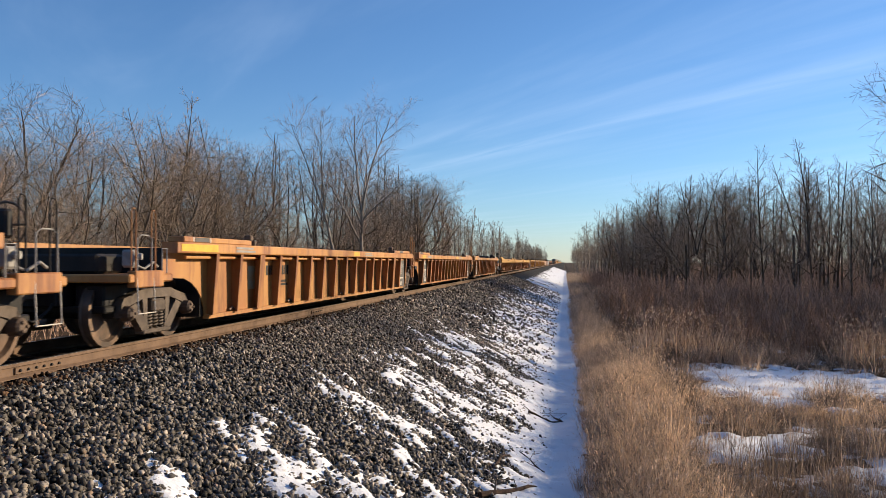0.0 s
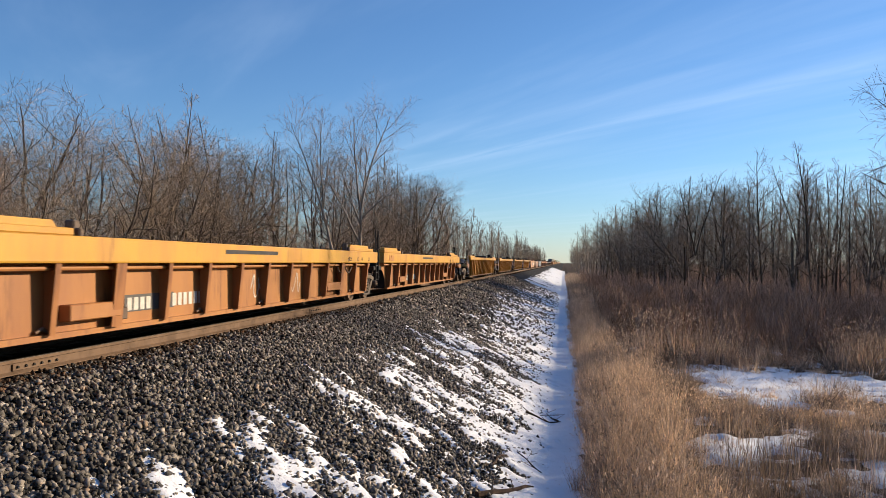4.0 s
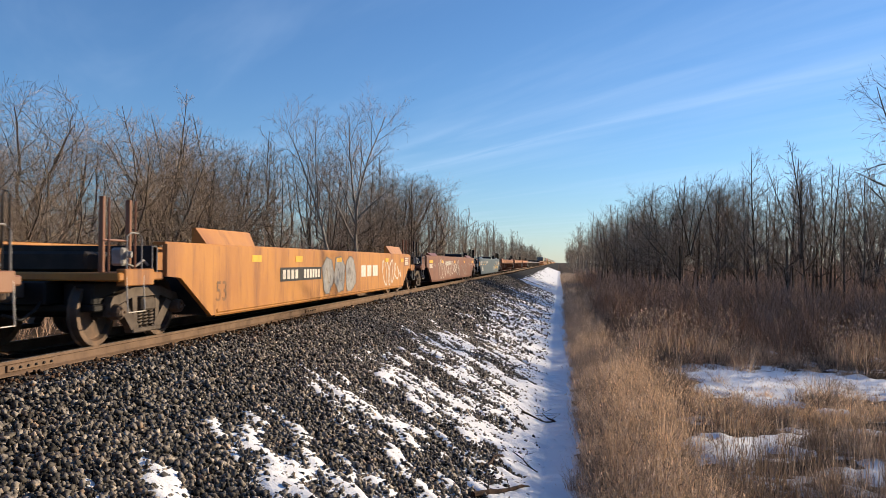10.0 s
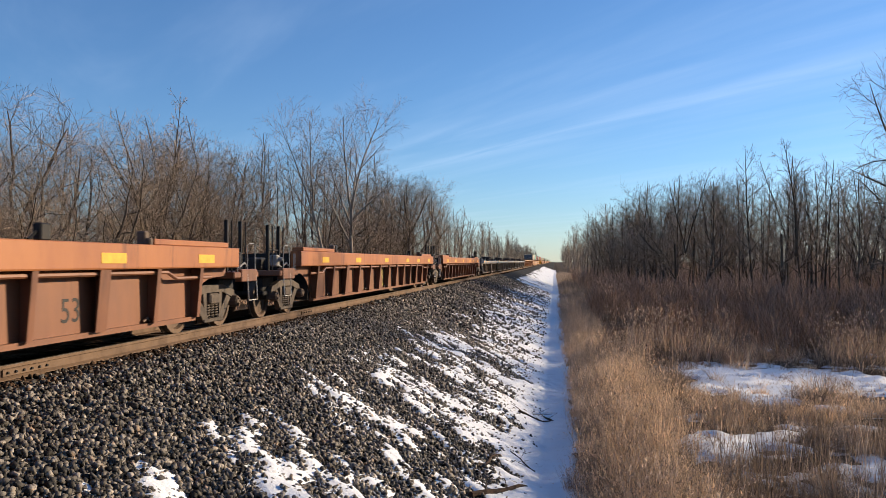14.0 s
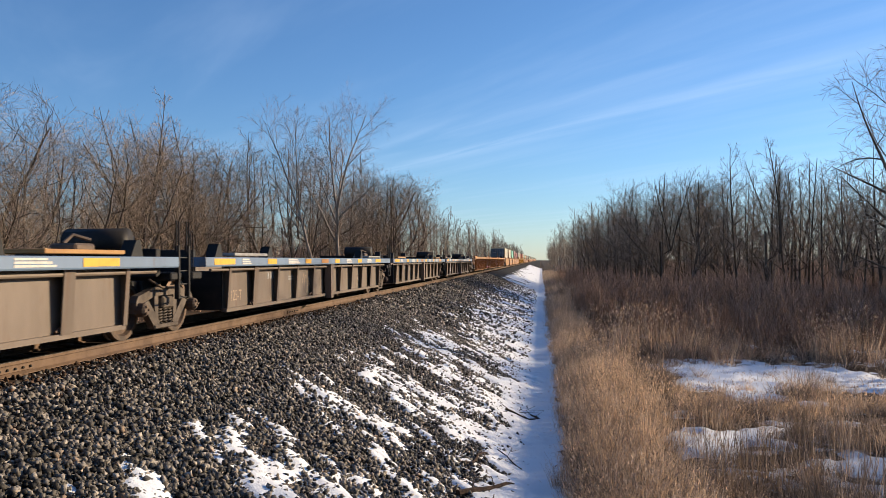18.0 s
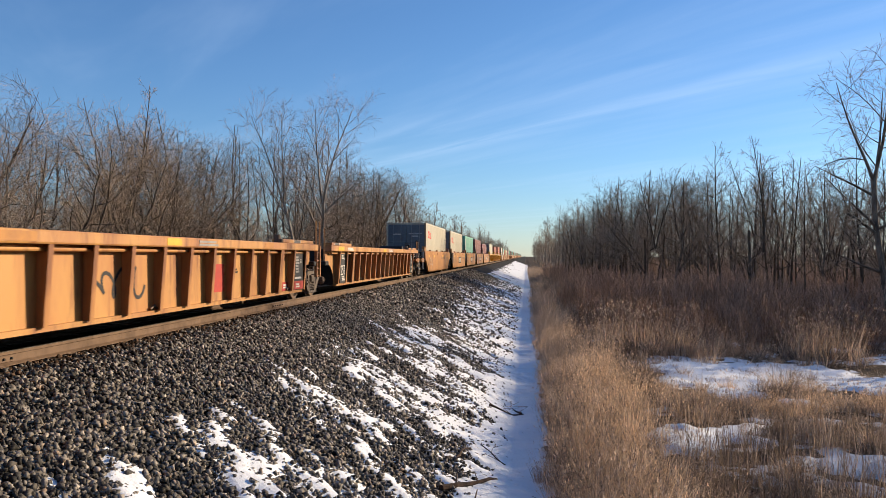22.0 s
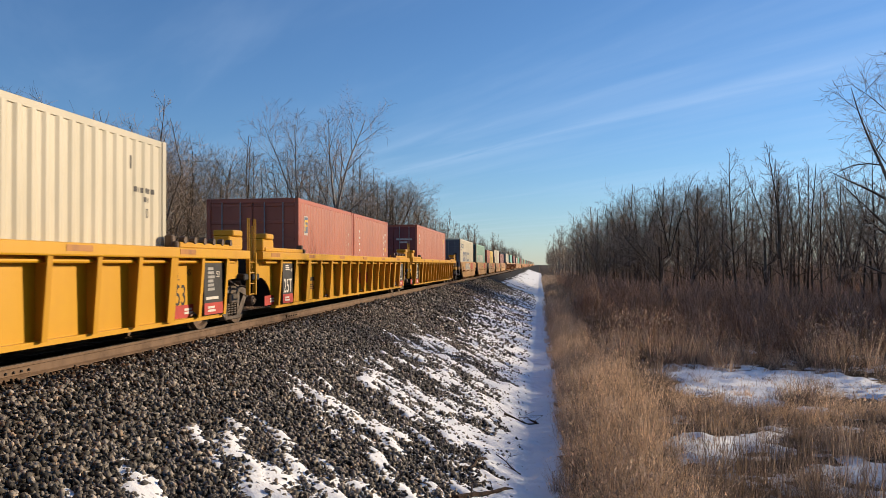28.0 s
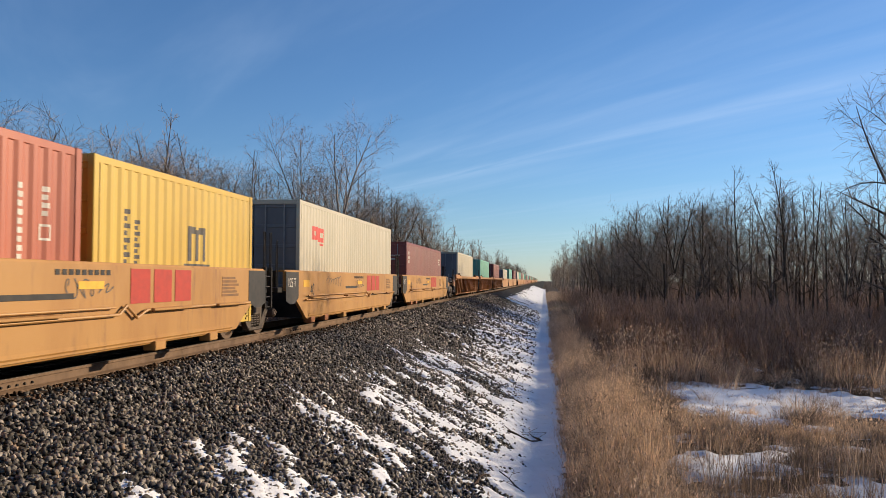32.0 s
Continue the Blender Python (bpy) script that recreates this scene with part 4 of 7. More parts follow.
    x, y = rng.uniform(8.5, 9.7, n), rng.uniform(14, 24, n)
    scatter("seed_weeds", "tan weeds with fluffy seed heads", "weeds", "gold_grass", weeds, x, y, rng.uniform(0.5, 0.9, n), rng)
    # straight reeds and cattail stalks in front
    n = 520
    x, y = rng.uniform(9.2, 14.5, n), 10 + 6.5 * rng.random(n) ** 1.5
    keep = ~open_snow(x, y) | (rng.random(n) < 0.22)
    scatter("reeds", "upright dull brown reeds in the marsh", "reeds", "reed", tuft_shape(12, 6, 0.85, 0.25, 0.18, 0.14, (0.004, 0.007)), x[keep], y[keep], rng.uniform(0.5, 1.0, keep.sum()), rng)
    n = 200
    x, y = rng.uniform(9.0, 14.5, n), 10 + 5 * rng.random(n)
    scatter("pale_stalks", "pale broken reed stalks standing in the marsh", "reeds", "dry_grass", tuft_shape(13, 4, 0.9, 0.2, 0.35, 0.12, (0.004, 0.007)), x, y, rng.uniform(0.5, 1.0, n), rng)
    # brush: low and russet towards the marsh, taller and greyer at the wood
    for k in range(4):
        bush = bush_shape(k, 9, 2.2)
        n = 330
        y = 26.5 + 32 * rng.random(n)
        x = 9.6 + (y * 0.52) * rng.random(n)
        keep = x > np.interp(y, [27, 31, 45, 57], [15.5, 11, 9.4, 9.0])
        x, y = x[keep], y[keep]
        scatter("brush", "low russet leafless brush before the wood", "brush", "russet" if k % 2 else "brush", bush, x, y, rng.uniform(0.4, 0.95, len(x)) * np.interp(y, [27, 45], [0.75, 1.1]), rng)
        n = 190
        y = 32 + 110 * rng.random(n) ** 1.2
        edge = np.interp(y, [32, 38, 50, 90, 130], [21.0, 17.0, 12.0, 10.3, 10.0])
        x = edge + np.abs(rng.normal(0, 1, n)) * (3 + 0.09 * y)
        scatter("brush", "dense leafless brush at the edge of the wood", "brush", "brush", bush, x, y, rng.uniform(0.45, 1.2, n) ** 1.2, rng)
        n = 230
        y = rng.uniform(8, 190, n)
        x = -np.interp(y, [0, 45, 75, 110, 200], [9.5, 10.0, 8.0, 6.6, 6.0]) - np.abs(rng.normal(0, 5, n))
        scatter("trackside_brush", "leafless brush below the trees behind the track", "brush", "brush", bush, x, y, rng.uniform(0.5, 1.15, n), rng)
        if k < 2:
            q = 300
            scatter("deep_thicket", "dense leafless thicket deep in the wood behind the track", "brush", "brush", bush, -rng.uniform(17, 48, q), rng.uniform(10, 190, q), rng.uniform(1.3, 3.0, q), rng)
            scatter("deep_thicket", "dense leafless thicket deep in the marsh wood", "brush", "brush", bush, 18 + 44 * rng.random(q), rng.uniform(50, 150, q), rng.uniform(0.8, 1.6, q), rng)


build_trees()
build_plants()

# ---- the train ----
SPEED = 22.5          # metres a second, towards the camera
HALF = 1.50           # half the width of a car at its top chord
TRAIN, WHEELS, CARS, BOXES = [], [], {}, {}
WHEEL_R = 0.483


def arc(cy, cz, ry, rz, a0, a1, n):
    return [(cy + ry * math.cos(radians(a0 + (a1 - a0) * i / n)), cz + rz * math.sin(radians(a0 + (a1 - a0) * i / n))) for i in range(n + 1)]


def make_truck_meshes():
    t = {}
    # the cast side frame: arched top, spring window and pedestals
    outline = [(-1.02, 0.40), (-1.02, 0.60), (-0.95, 0.69), (-0.70, 0.73), (-0.42, 0.80), (0.42, 0.80), (0.70, 0.73), (0.95, 0.69), (1.02, 0.60), (1.02, 0.40), (0.80, 0.40), (0.74, 0.52), (0.64, 0.50), (0.36, 0.20), (-0.36, 0.20), (-0.64, 0.50), (-0.74, 0.52), (-0.80, 0.40)]
    sh = Shape()
    top = [(-1.02, 0.42), (-1.02, 0.60), (-0.95, 0.70), (-0.70, 0.75), (-0.42, 0.82), (0.42, 0.82), (0.70, 0.75), (0.95, 0.70), (1.02, 0.60), (1.02, 0.42), (0.82, 0.42), (0.82, 0.58), (0.40, 0.68), (-0.40, 0.68), (-0.82, 0.58), (-0.82, 0.42)]
    sh.slab(top, -0.06, 0.06)
    for s in (-1, 1):
        sh.slab([(s * 0.80, 0.56), (s * 0.62, 0.62), (s * 0.24, 0.26), (s * 0.24, 0.16), (s * 0.40, 0.16)], -0.055, 0.055)
        sh.slab([(s * 0.42, 0.70), (s * 0.28, 0.70), (s * 0.27, 0.24), (s * 0.36, 0.24)], -0.05, 0.05)
    sh.box(-0.075, 0.075, -0.42, 0.42, 0.14, 0.21, 0.015)
    t["side_frame"] = sh.mesh("side_frame", M["frame_grey"])
    sh = Shape()
    for k, y in enumerate((-0.17, 0.0, 0.17)):
        turns, pts = 5, []
        for i in range(turns * 8 + 1):
            a = 2 * math.pi * i / 8
            pts.append((0.02 + 0.065 * math.cos(a), y + 0.065 * math.sin(a), 0.215 + 0.24 * i / (turns * 8)))
        sh.tube(pts, 0.016, 5)
    t["spring"] = sh.mesh("spring", M["frame_grey"], True)
    t["bolster"] = Shape().box(-1.12, 1.12, -0.20, 0.20, 0.46, 0.66, 0.03).box(-0.35, 0.35, -0.3, 0.3, 0.64, 0.80, 0.03).mesh("bolster", M["frame_grey"])
    sh = Shape()
    plate = [(0.0, 0.0), (0.10, 0.0), (0.13, 0.015), (0.38, -0.015), (0.41, 0.045), (WHEEL_R, 0.040), (WHEEL_R + 0.002, -0.060), (WHEEL_R + 0.026, -0.075), (WHEEL_R + 0.026, -0.095), (0.41, -0.095), (0.38, -0.055), (0.12, -0.05), (0.0, -0.05)]
    t["wheel"] = sh.disc(plate, 24, (0.765, 0, 0)).mesh("wheel", M["wheel_steel"], False)
    t["far_wheel"] = Shape().disc([(r, -x) for r, x in plate], 24, (-0.765, 0, 0)).mesh("wheel", M["wheel_steel"], False)
    sh = Shape().tube([(-1.14, 0, 0), (1.14, 0, 0)], 0.085, 10)
    t["axle"] = sh.mesh("axle", M["black_steel"], True)
    sh = Shape().disc([(0.0, 0.10), (0.075, 0.10), (0.105, 0.07), (0.115, 0.0), (0.115, -0.06)], 12)
    for k in range(3):
        sh.disc([(0, 0.125), (0.02, 0.12), (0.022, 0.09)], 6, (0, 0.055 * math.cos(2.1 * k), 0.055 * math.sin(2.1 * k)))
    t["bearing"] = sh.mesh("bearing_cap", M["dirty_steel"], False)
    return t


TRUCK = make_truck_meshes()


def add_truck(car, y, s, rolling):
    """A two-axle truck under the car, its frame, springs and wheelsets being parts of it."""
    tr = part("truck", TRUCK["bolster"], None, car, "grimy cast-steel freight truck", at=(0, y, 0))
    for side in (-1, 1):
        part("side_frame", TRUCK["side_frame"], None, tr, at=(side * 1.02, 0, 0))
        if side == 1:
            part("spring", TRUCK["spring"], None, tr, at=(0.99, 0, 0))
    for dy in (-0.914, 0.914):
        for kind in ("wheel", "far_wheel"):
            w = part("wheel", TRUCK[kind], None, tr, "worn steel wheel", at=(0, dy, WHEEL_R))
            if rolling:
                WHEELS.append((w, dy, s + y + dy))
        part("bearing_cap", TRUCK["bearing"], None, tr, at=(1.10, dy, WHEEL_R))
    part("axle", TRUCK["axle"], None, tr, at=(0, -0.914, WHEEL_R))
    part("axle", TRUCK["axle"], None, tr, at=(0, 0.914, WHEEL_R))


def side_outline(length, z0, z1, a=1.45, b=1.45, square=False, cut=None):
    """A car side with an arch over the truck at both ends, or cut square behind the trucks."""
    if square:
        return [(a, z1), (length - b, z1), (length - b, z0), (a, z0)]
    if cut:
        return [(0, z1), (length, z1)] + [(length - y, z) for y, z in cut] + [(y, z) for y, z in cut[::-1]]
    bow = [(0.30 + 0.70 * math.sin(radians(k * 15)), 0.98 - (0.98 - z0) * (1 - math.cos(radians(k * 15)))) for k in range(1, 7)]
    return [(0, z1), (length, z1), (length, 0.98)] + [(length - b * u, z) for u, z in bow] + [(a * u, z) for u, z in bow[::-1]] + [(0, 0.98)]


def letters(text, size, material, parent, x, y, z, name="lettering", squeeze=1.0):
    """Painted characters on a side that faces +x, reading towards +y."""
    me = GLYPHS[text].copy()
    me.materials.clear()
    me.materials.append(M[material])
    me.transform(Matrix(((0, 0, 1, x), (squeeze * size, 0, 0, y), (0, size, 0, z), (0, 0, 0, 1))))
    return part(name, me, None, parent)


def bars(parent, material, x, y, z, w, h, rows=1, name="marking", gap=0.45):
    """Writing too small or too worn to read: plain bars of its size."""
    sh = Shape()
    step = h / (rows + gap * (rows - 1)) if rows > 1 else h
    for r in range(rows):
        z0 = z + r * step * (1 + gap)
        sh.box(x, x + 0.004, y, y + w * (1.0 - 0.22 * ((r * 7) % 3) / 2), z0, z0 + step)
    return part(name, sh, M[material], parent)


def digits(parent, material, x, y, z, w, h, n, name="marking"):
    sh = Shape()
    for k in range(n):
        y0 = y + w * k / n
        sh.box(x, x + 0.004, y0, y0 + 0.68 * w / n, z, z + h)
    return part(name, sh, M[material], parent)


def scrawl(parent, material, x, y, z, w, h, seed, thick=0.035, loops=4):
    """Spray paint: a looping flat ribbon."""
    rng = random.Random(seed)
    sh, pts = Shape(), []
    n = loops * 14
    ph, k1 = rng.uniform(0, 6), rng.uniform(0.7, 1.3)
    for i in range(n + 1):
        u = i / n
        pts.append((y + w * (u + 0.07 * math.sin(2 * math.pi * loops * u * k1 + ph)), z + h * (0.5 + 0.36 * math.sin(2 * math.pi * loops * u) + 0.14 * math.sin(5.3 * loops * u + ph))))
    v = []
    for i, (y0, z0) in enumerate(pts):
        (ya, za), (yb, zb) = pts[max(i - 1, 0)], pts[min(i + 1, n)]
        d = math.hypot(yb - ya, zb - za) or 1
        ny, nz = -(zb - za) / d * thick / 2, (yb - ya) / d * thick / 2
        v += [(x, y0 + ny, z0 + nz), (x, y0 - ny, z0 - nz)]
    sh.add(v, [(2 * i, 2 * i + 2, 2 * i + 3, 2 * i + 1) for i in range(n)])
    return part("spray_paint", sh, M[material], parent)


SHARED = {}


def shared(key, make):
    if key not in SHARED:
        SHARED[key] = make()
    return SHARED[key]


def ladder(x, y, z0, z1, w, n, r=0.014):
    sh = Shape()
    for yy in (y, y + w):
        sh.tube([(x, yy, z0), (x, yy, z1)], r, 6)
    for k in range(n):
        z = z0 + (z1 - z0) * (k + 0.5) / n
        sh.tube([(x, y, z), (x, y + w, z)], r * 0.8, 5)
    return sh


def rail_loop(x, y0, y1, z0, z1, r=0.013):
    """A bent grab rail: up, over and down."""
    return Shape().tube([(x, y0, z0), (x, y0, z1 - 0.05), (x, y0 + (y1 - y0) * 0.25, z1), (x, y1 - (y1 - y0) * 0.25, z1), (x, y1, z1 - 0.05), (x, y1, z0)], r, 6)


def end_gear(car, y, way, coupled, mat, tall=2.05, brake=False, posts=True, dark="black_steel"):
    """What stands on the end of a car: platform, uprights, ladder, brake gear, coupler. way is -1 at the near end, +1 at the far end."""
    lo, hi = (lambda a, b: min(way * a, way * b)), (lambda a, b: max(way * a, way * b))
    if coupled:
        part("end_platform", shared(("plat", mat, way), lambda: Shape().box(-1.42, 1.42, lo(0.0, 1.25), hi(0.0, 1.25), 0.93, 1.05, 0.02).mesh("end_platform", M[mat])), None, car, at=(0, y, 0))
        part("draft_sill", shared(("dsill", way), lambda: Shape().box(-0.40, 0.40, lo(-1.2, 1.35), hi(-1.2, 1.35), 0.60, 0.925, 0.02).mesh("draft_sill", M["black_steel"])), None, car, at=(0, y, 0))
        part("coupler", shared(("coup", way), lambda: Shape().box(-0.11, 0.11, lo(1.35, 1.92), hi(1.35, 1.92), 0.70, 0.92, 0.02).box(-0.20, 0.20, lo(1.70, 1.97), hi(1.70, 1.97), 0.66, 0.98, 0.04).mesh("coupler", M["dirty_steel"])), None, car, "rusty knuckle coupler", at=(0, y, 0))
        part("air_hose", shared(("hose", way), lambda: Shape().tube([(0.32, way * 1.2, 0.75), (0.34, way * 1.45, 0.55), (0.30, way * 1.7, 0.42), (0.18, way * 1.9, 0.50)], 0.024, 6).mesh("air_hose", M["black_steel"], True)), None, car, at=(0, y, 0))
        part("bulkhead", shared(("bulk", way), lambda: Shape().box(-1.24, 1.24, lo(-0.15, 0.0), hi(-0.15, 0.0), 0.99, 1.44, 0.01).mesh("bulkhead", M["black_steel"])), None, car, "black end bulkhead", at=(0, y, 0))
        part("stirrup", shared(("stir",), lambda: Shape().tube([(1.43, 0, 1.0), (1.46, 0, 0.50), (1.46, 0.46, 0.50), (1.43, 0.46, 1.0)], 0.011, 6).mesh("stirrup", M["white_mark"])), None, car, "pale bent-rod step", at=(0, y + way * 0.85 - 0.23, 0))
        part("grab_rail", shared(("grab",), lambda: rail_loop(1.42, -0.20, 0.20, 1.04, 1.60, 0.010).mesh("grab_rail", M["grey_mark"])), None, car, "pale grab rail", at=(0, y + way * 0.85, 0))
        part("grab_rail", shared(("grab2",), lambda: Shape().tube([(1.43, -0.12, 1.05), (1.43, -0.12, 1.42), (1.38, 0.12, 1.42), (1.38, 0.12, 1.05)], 0.010, 6).mesh("grab_rail", M["grey_mark"])), None, car, "pale grab rail", at=(0, y + way * 0.25, 0))
        part("side_step", shared(("sstep", mat), lambda: Shape().box(1.30, 1.44, -0.40, 0.40, 0.86, 1.10, 0.015).mesh("side_step", M[mat])), None, car, at=(0, y + way * 0.72, 0))
        part("brake_rigging", shared(("rig", way), lambda: Shape().box(-1.0, 1.0, lo(-0.1, 1.15), hi(-0.1, 1.15), 0.50, 0.60, 0.02).box(-0.85, -0.45, lo(0.1, 1.1), hi(0.1, 1.1), 0.55, 0.92, 0.03).box(0.5, 0.95, lo(0.35, 1.1), hi(0.35, 1.1), 0.58, 0.92, 0.03).mesh("brake_rigging", M["black_steel"])), None, car, "grimy brake rigging", at=(0, y, 0))
        if posts:
            for dy in (0.42, 1.12):
                part("post", shared(("post", dark, tall), lambda: Shape().box(1.05, 1.12, -0.03, 0.03, 1.05, tall, 0.008).tube([(1.20, -0.02, 1.05), (1.20, -0.02, tall - 0.02)], 0.016, 6).mesh("post", M[dark])), None, car, at=(0, y + way * dy, 0))
            part("crossbar", shared(("xbar", dark, way), lambda: Shape().tube([(1.08, lo(0.42, 1.12), 1.50), (1.08, hi(0.42, 1.12), 1.50)], 0.018, 6).mesh("crossbar", M[dark])), None, car, at=(0, y, 0))
        if not posts:
            for dy in (0.50, 1.05):
                part("hand_rail", shared(("hrail", dark, tall), lambda: rail_loop(1.36, -0.06, 0.06, 1.05, tall - 0.08, 0.012).mesh("hand_rail", M[dark])), None, car, at=(0, y + way * dy, 0))
        part("valve", shared(("valve",), lambda: Shape().box(0.98, 1.16, -0.10, 0.10, 1.14, 1.40, 0.03).tube([(1.16, 0, 1.30), (1.24, 0.02, 1.30)], 0.05, 8).tube([(1.05, 0.08, 1.2), (1.15, 0.25, 1.12), (1.2, 0.42, 1.22), (1.2, 0.55, 1.15)], 0.02, 6).mesh("valve", M["grey_mark"])), None, car, "grey brake valve", at=(0, y + way * 0.62, 0))
        part("gear_box", shared(("gbox", way), lambda: Shape().box(-0.6, 0.75, lo(0.25, 0.95), hi(0.25, 0.95), 1.05, 1.34, 0.04).mesh("gear_box", M["black_steel"])), None, car, "black steel equipment box", at=(0, y, 0))
        if brake:
            brake_gear(car, y, way)
    else:
        part("end_platform", shared(("lplat", way), lambda: Shape().box(-1.40, 1.40, lo(-0.05, 0.34), hi(-0.05, 0.34), 0.93, 1.06, 0.02).box(-0.55, 0.55, lo(-1.2, 0.5), hi(-1.2, 0.5), 0.56, 0.925, 0.02).mesh("end_platform", M["black_steel"])), None, car, at=(0, y, 0))
        part("bulkhead", shared(("lbulk", way), lambda: Shape().box(-1.22, 1.22, lo(-0.20, -0.05), hi(-0.20, -0.05), 0.99, 1.44, 0.01).mesh("bulkhead", M["black_steel"])), None, car, "black end bulkhead", at=(0, y, 0))
        if way > 0:
            part("ladder", shared(("glad", dark, tall), lambda: grab_ladder(tall + 0.15).mesh("ladder", M[dark])), None, car, at=(0, y + 0.22, 0))
            part("hose_loop", shared(("hloop",), lambda: Shape().tube([(1.15, -0.3, 0.95), (1.22, 0.0, 0.82), (1.22, 0.5, 0.80), (1.15, 0.9, 0.95)], 0.022, 6).mesh("hose_loop", M["dirty_steel"], True)), None, car, at=(0, y, 0))
        else:
            part("post", shared(("lpost", dark, tall), lambda: rail_loop(1.33, -0.05, 0.05, 1.05, tall).mesh("post", M[dark])), None, car, at=(0, y - 0.22, 0))


def grab_ladder(top):
    sh = Shape()
    for yy in (0.0, 0.38):
        sh.box(1.34, 1.42, yy - 0.03, yy + 0.03, 0.62, 1.50, 0.008)
        sh.tube([(1.38, yy - 0.04, 1.4), (1.38, yy - 0.04, top), (1.38, yy + 0.05, top), (1.38, yy + 0.05, 1.4)], 0.014, 6)
    for z in (0.64, 0.86, 1.08, 1.30):
        sh.tube([(1.38, 0, z), (1.38, 0.38, z)], 0.013, 6)
    return sh


def brake_gear(car, y, way):
    rim = [(0.27 * math.cos(a * 0.3927), 0, 0.27 * math.sin(a * 0.3927)) for a in range(17)]
    wheel = part("brake_wheel", shared(("bw",), lambda: Shape().tube(rim, 0.017, 6).tube([(-0.26, 0, 0), (0.26, 0, 0)], 0.013, 5).tube([(0, 0, -0.26), (0, 0, 0.26)], 0.013, 5).mesh("brake_wheel", M["frame_grey"])), None, car, at=pose(0.80, y + way * 0.98, 1.66))
    part("hub", shared(("bh",), lambda: Shape().box(-0.05, 0.05, -0.05, 0.05, -0.05, 0.05, 0.015).mesh("hub", M["frame_grey"])), None, wheel)
    part("brake_stand", shared(("bs",), lambda: Shape().box(-0.06, 0.06, -0.05, 0.05, 1.0, 1.75, 0.01).box(-0.14, 0.14, -0.08, 0.06, 1.50, 1.84, 0.03).mesh("brake_stand", M["black_steel"])), None, car, at=(0.80, y + way * 0.88, 0))
    part("air_tank", shared(("tank",), lambda: Shape().tube([(-0.60, 0, 0), (-0.55, 0, 0), (0.55, 0, 0), (0.60, 0, 0)], 0.25, 12).mesh("air_tank", M["black_steel"], True)), None, car, at=(0.0, y + way * 0.45, 1.52))


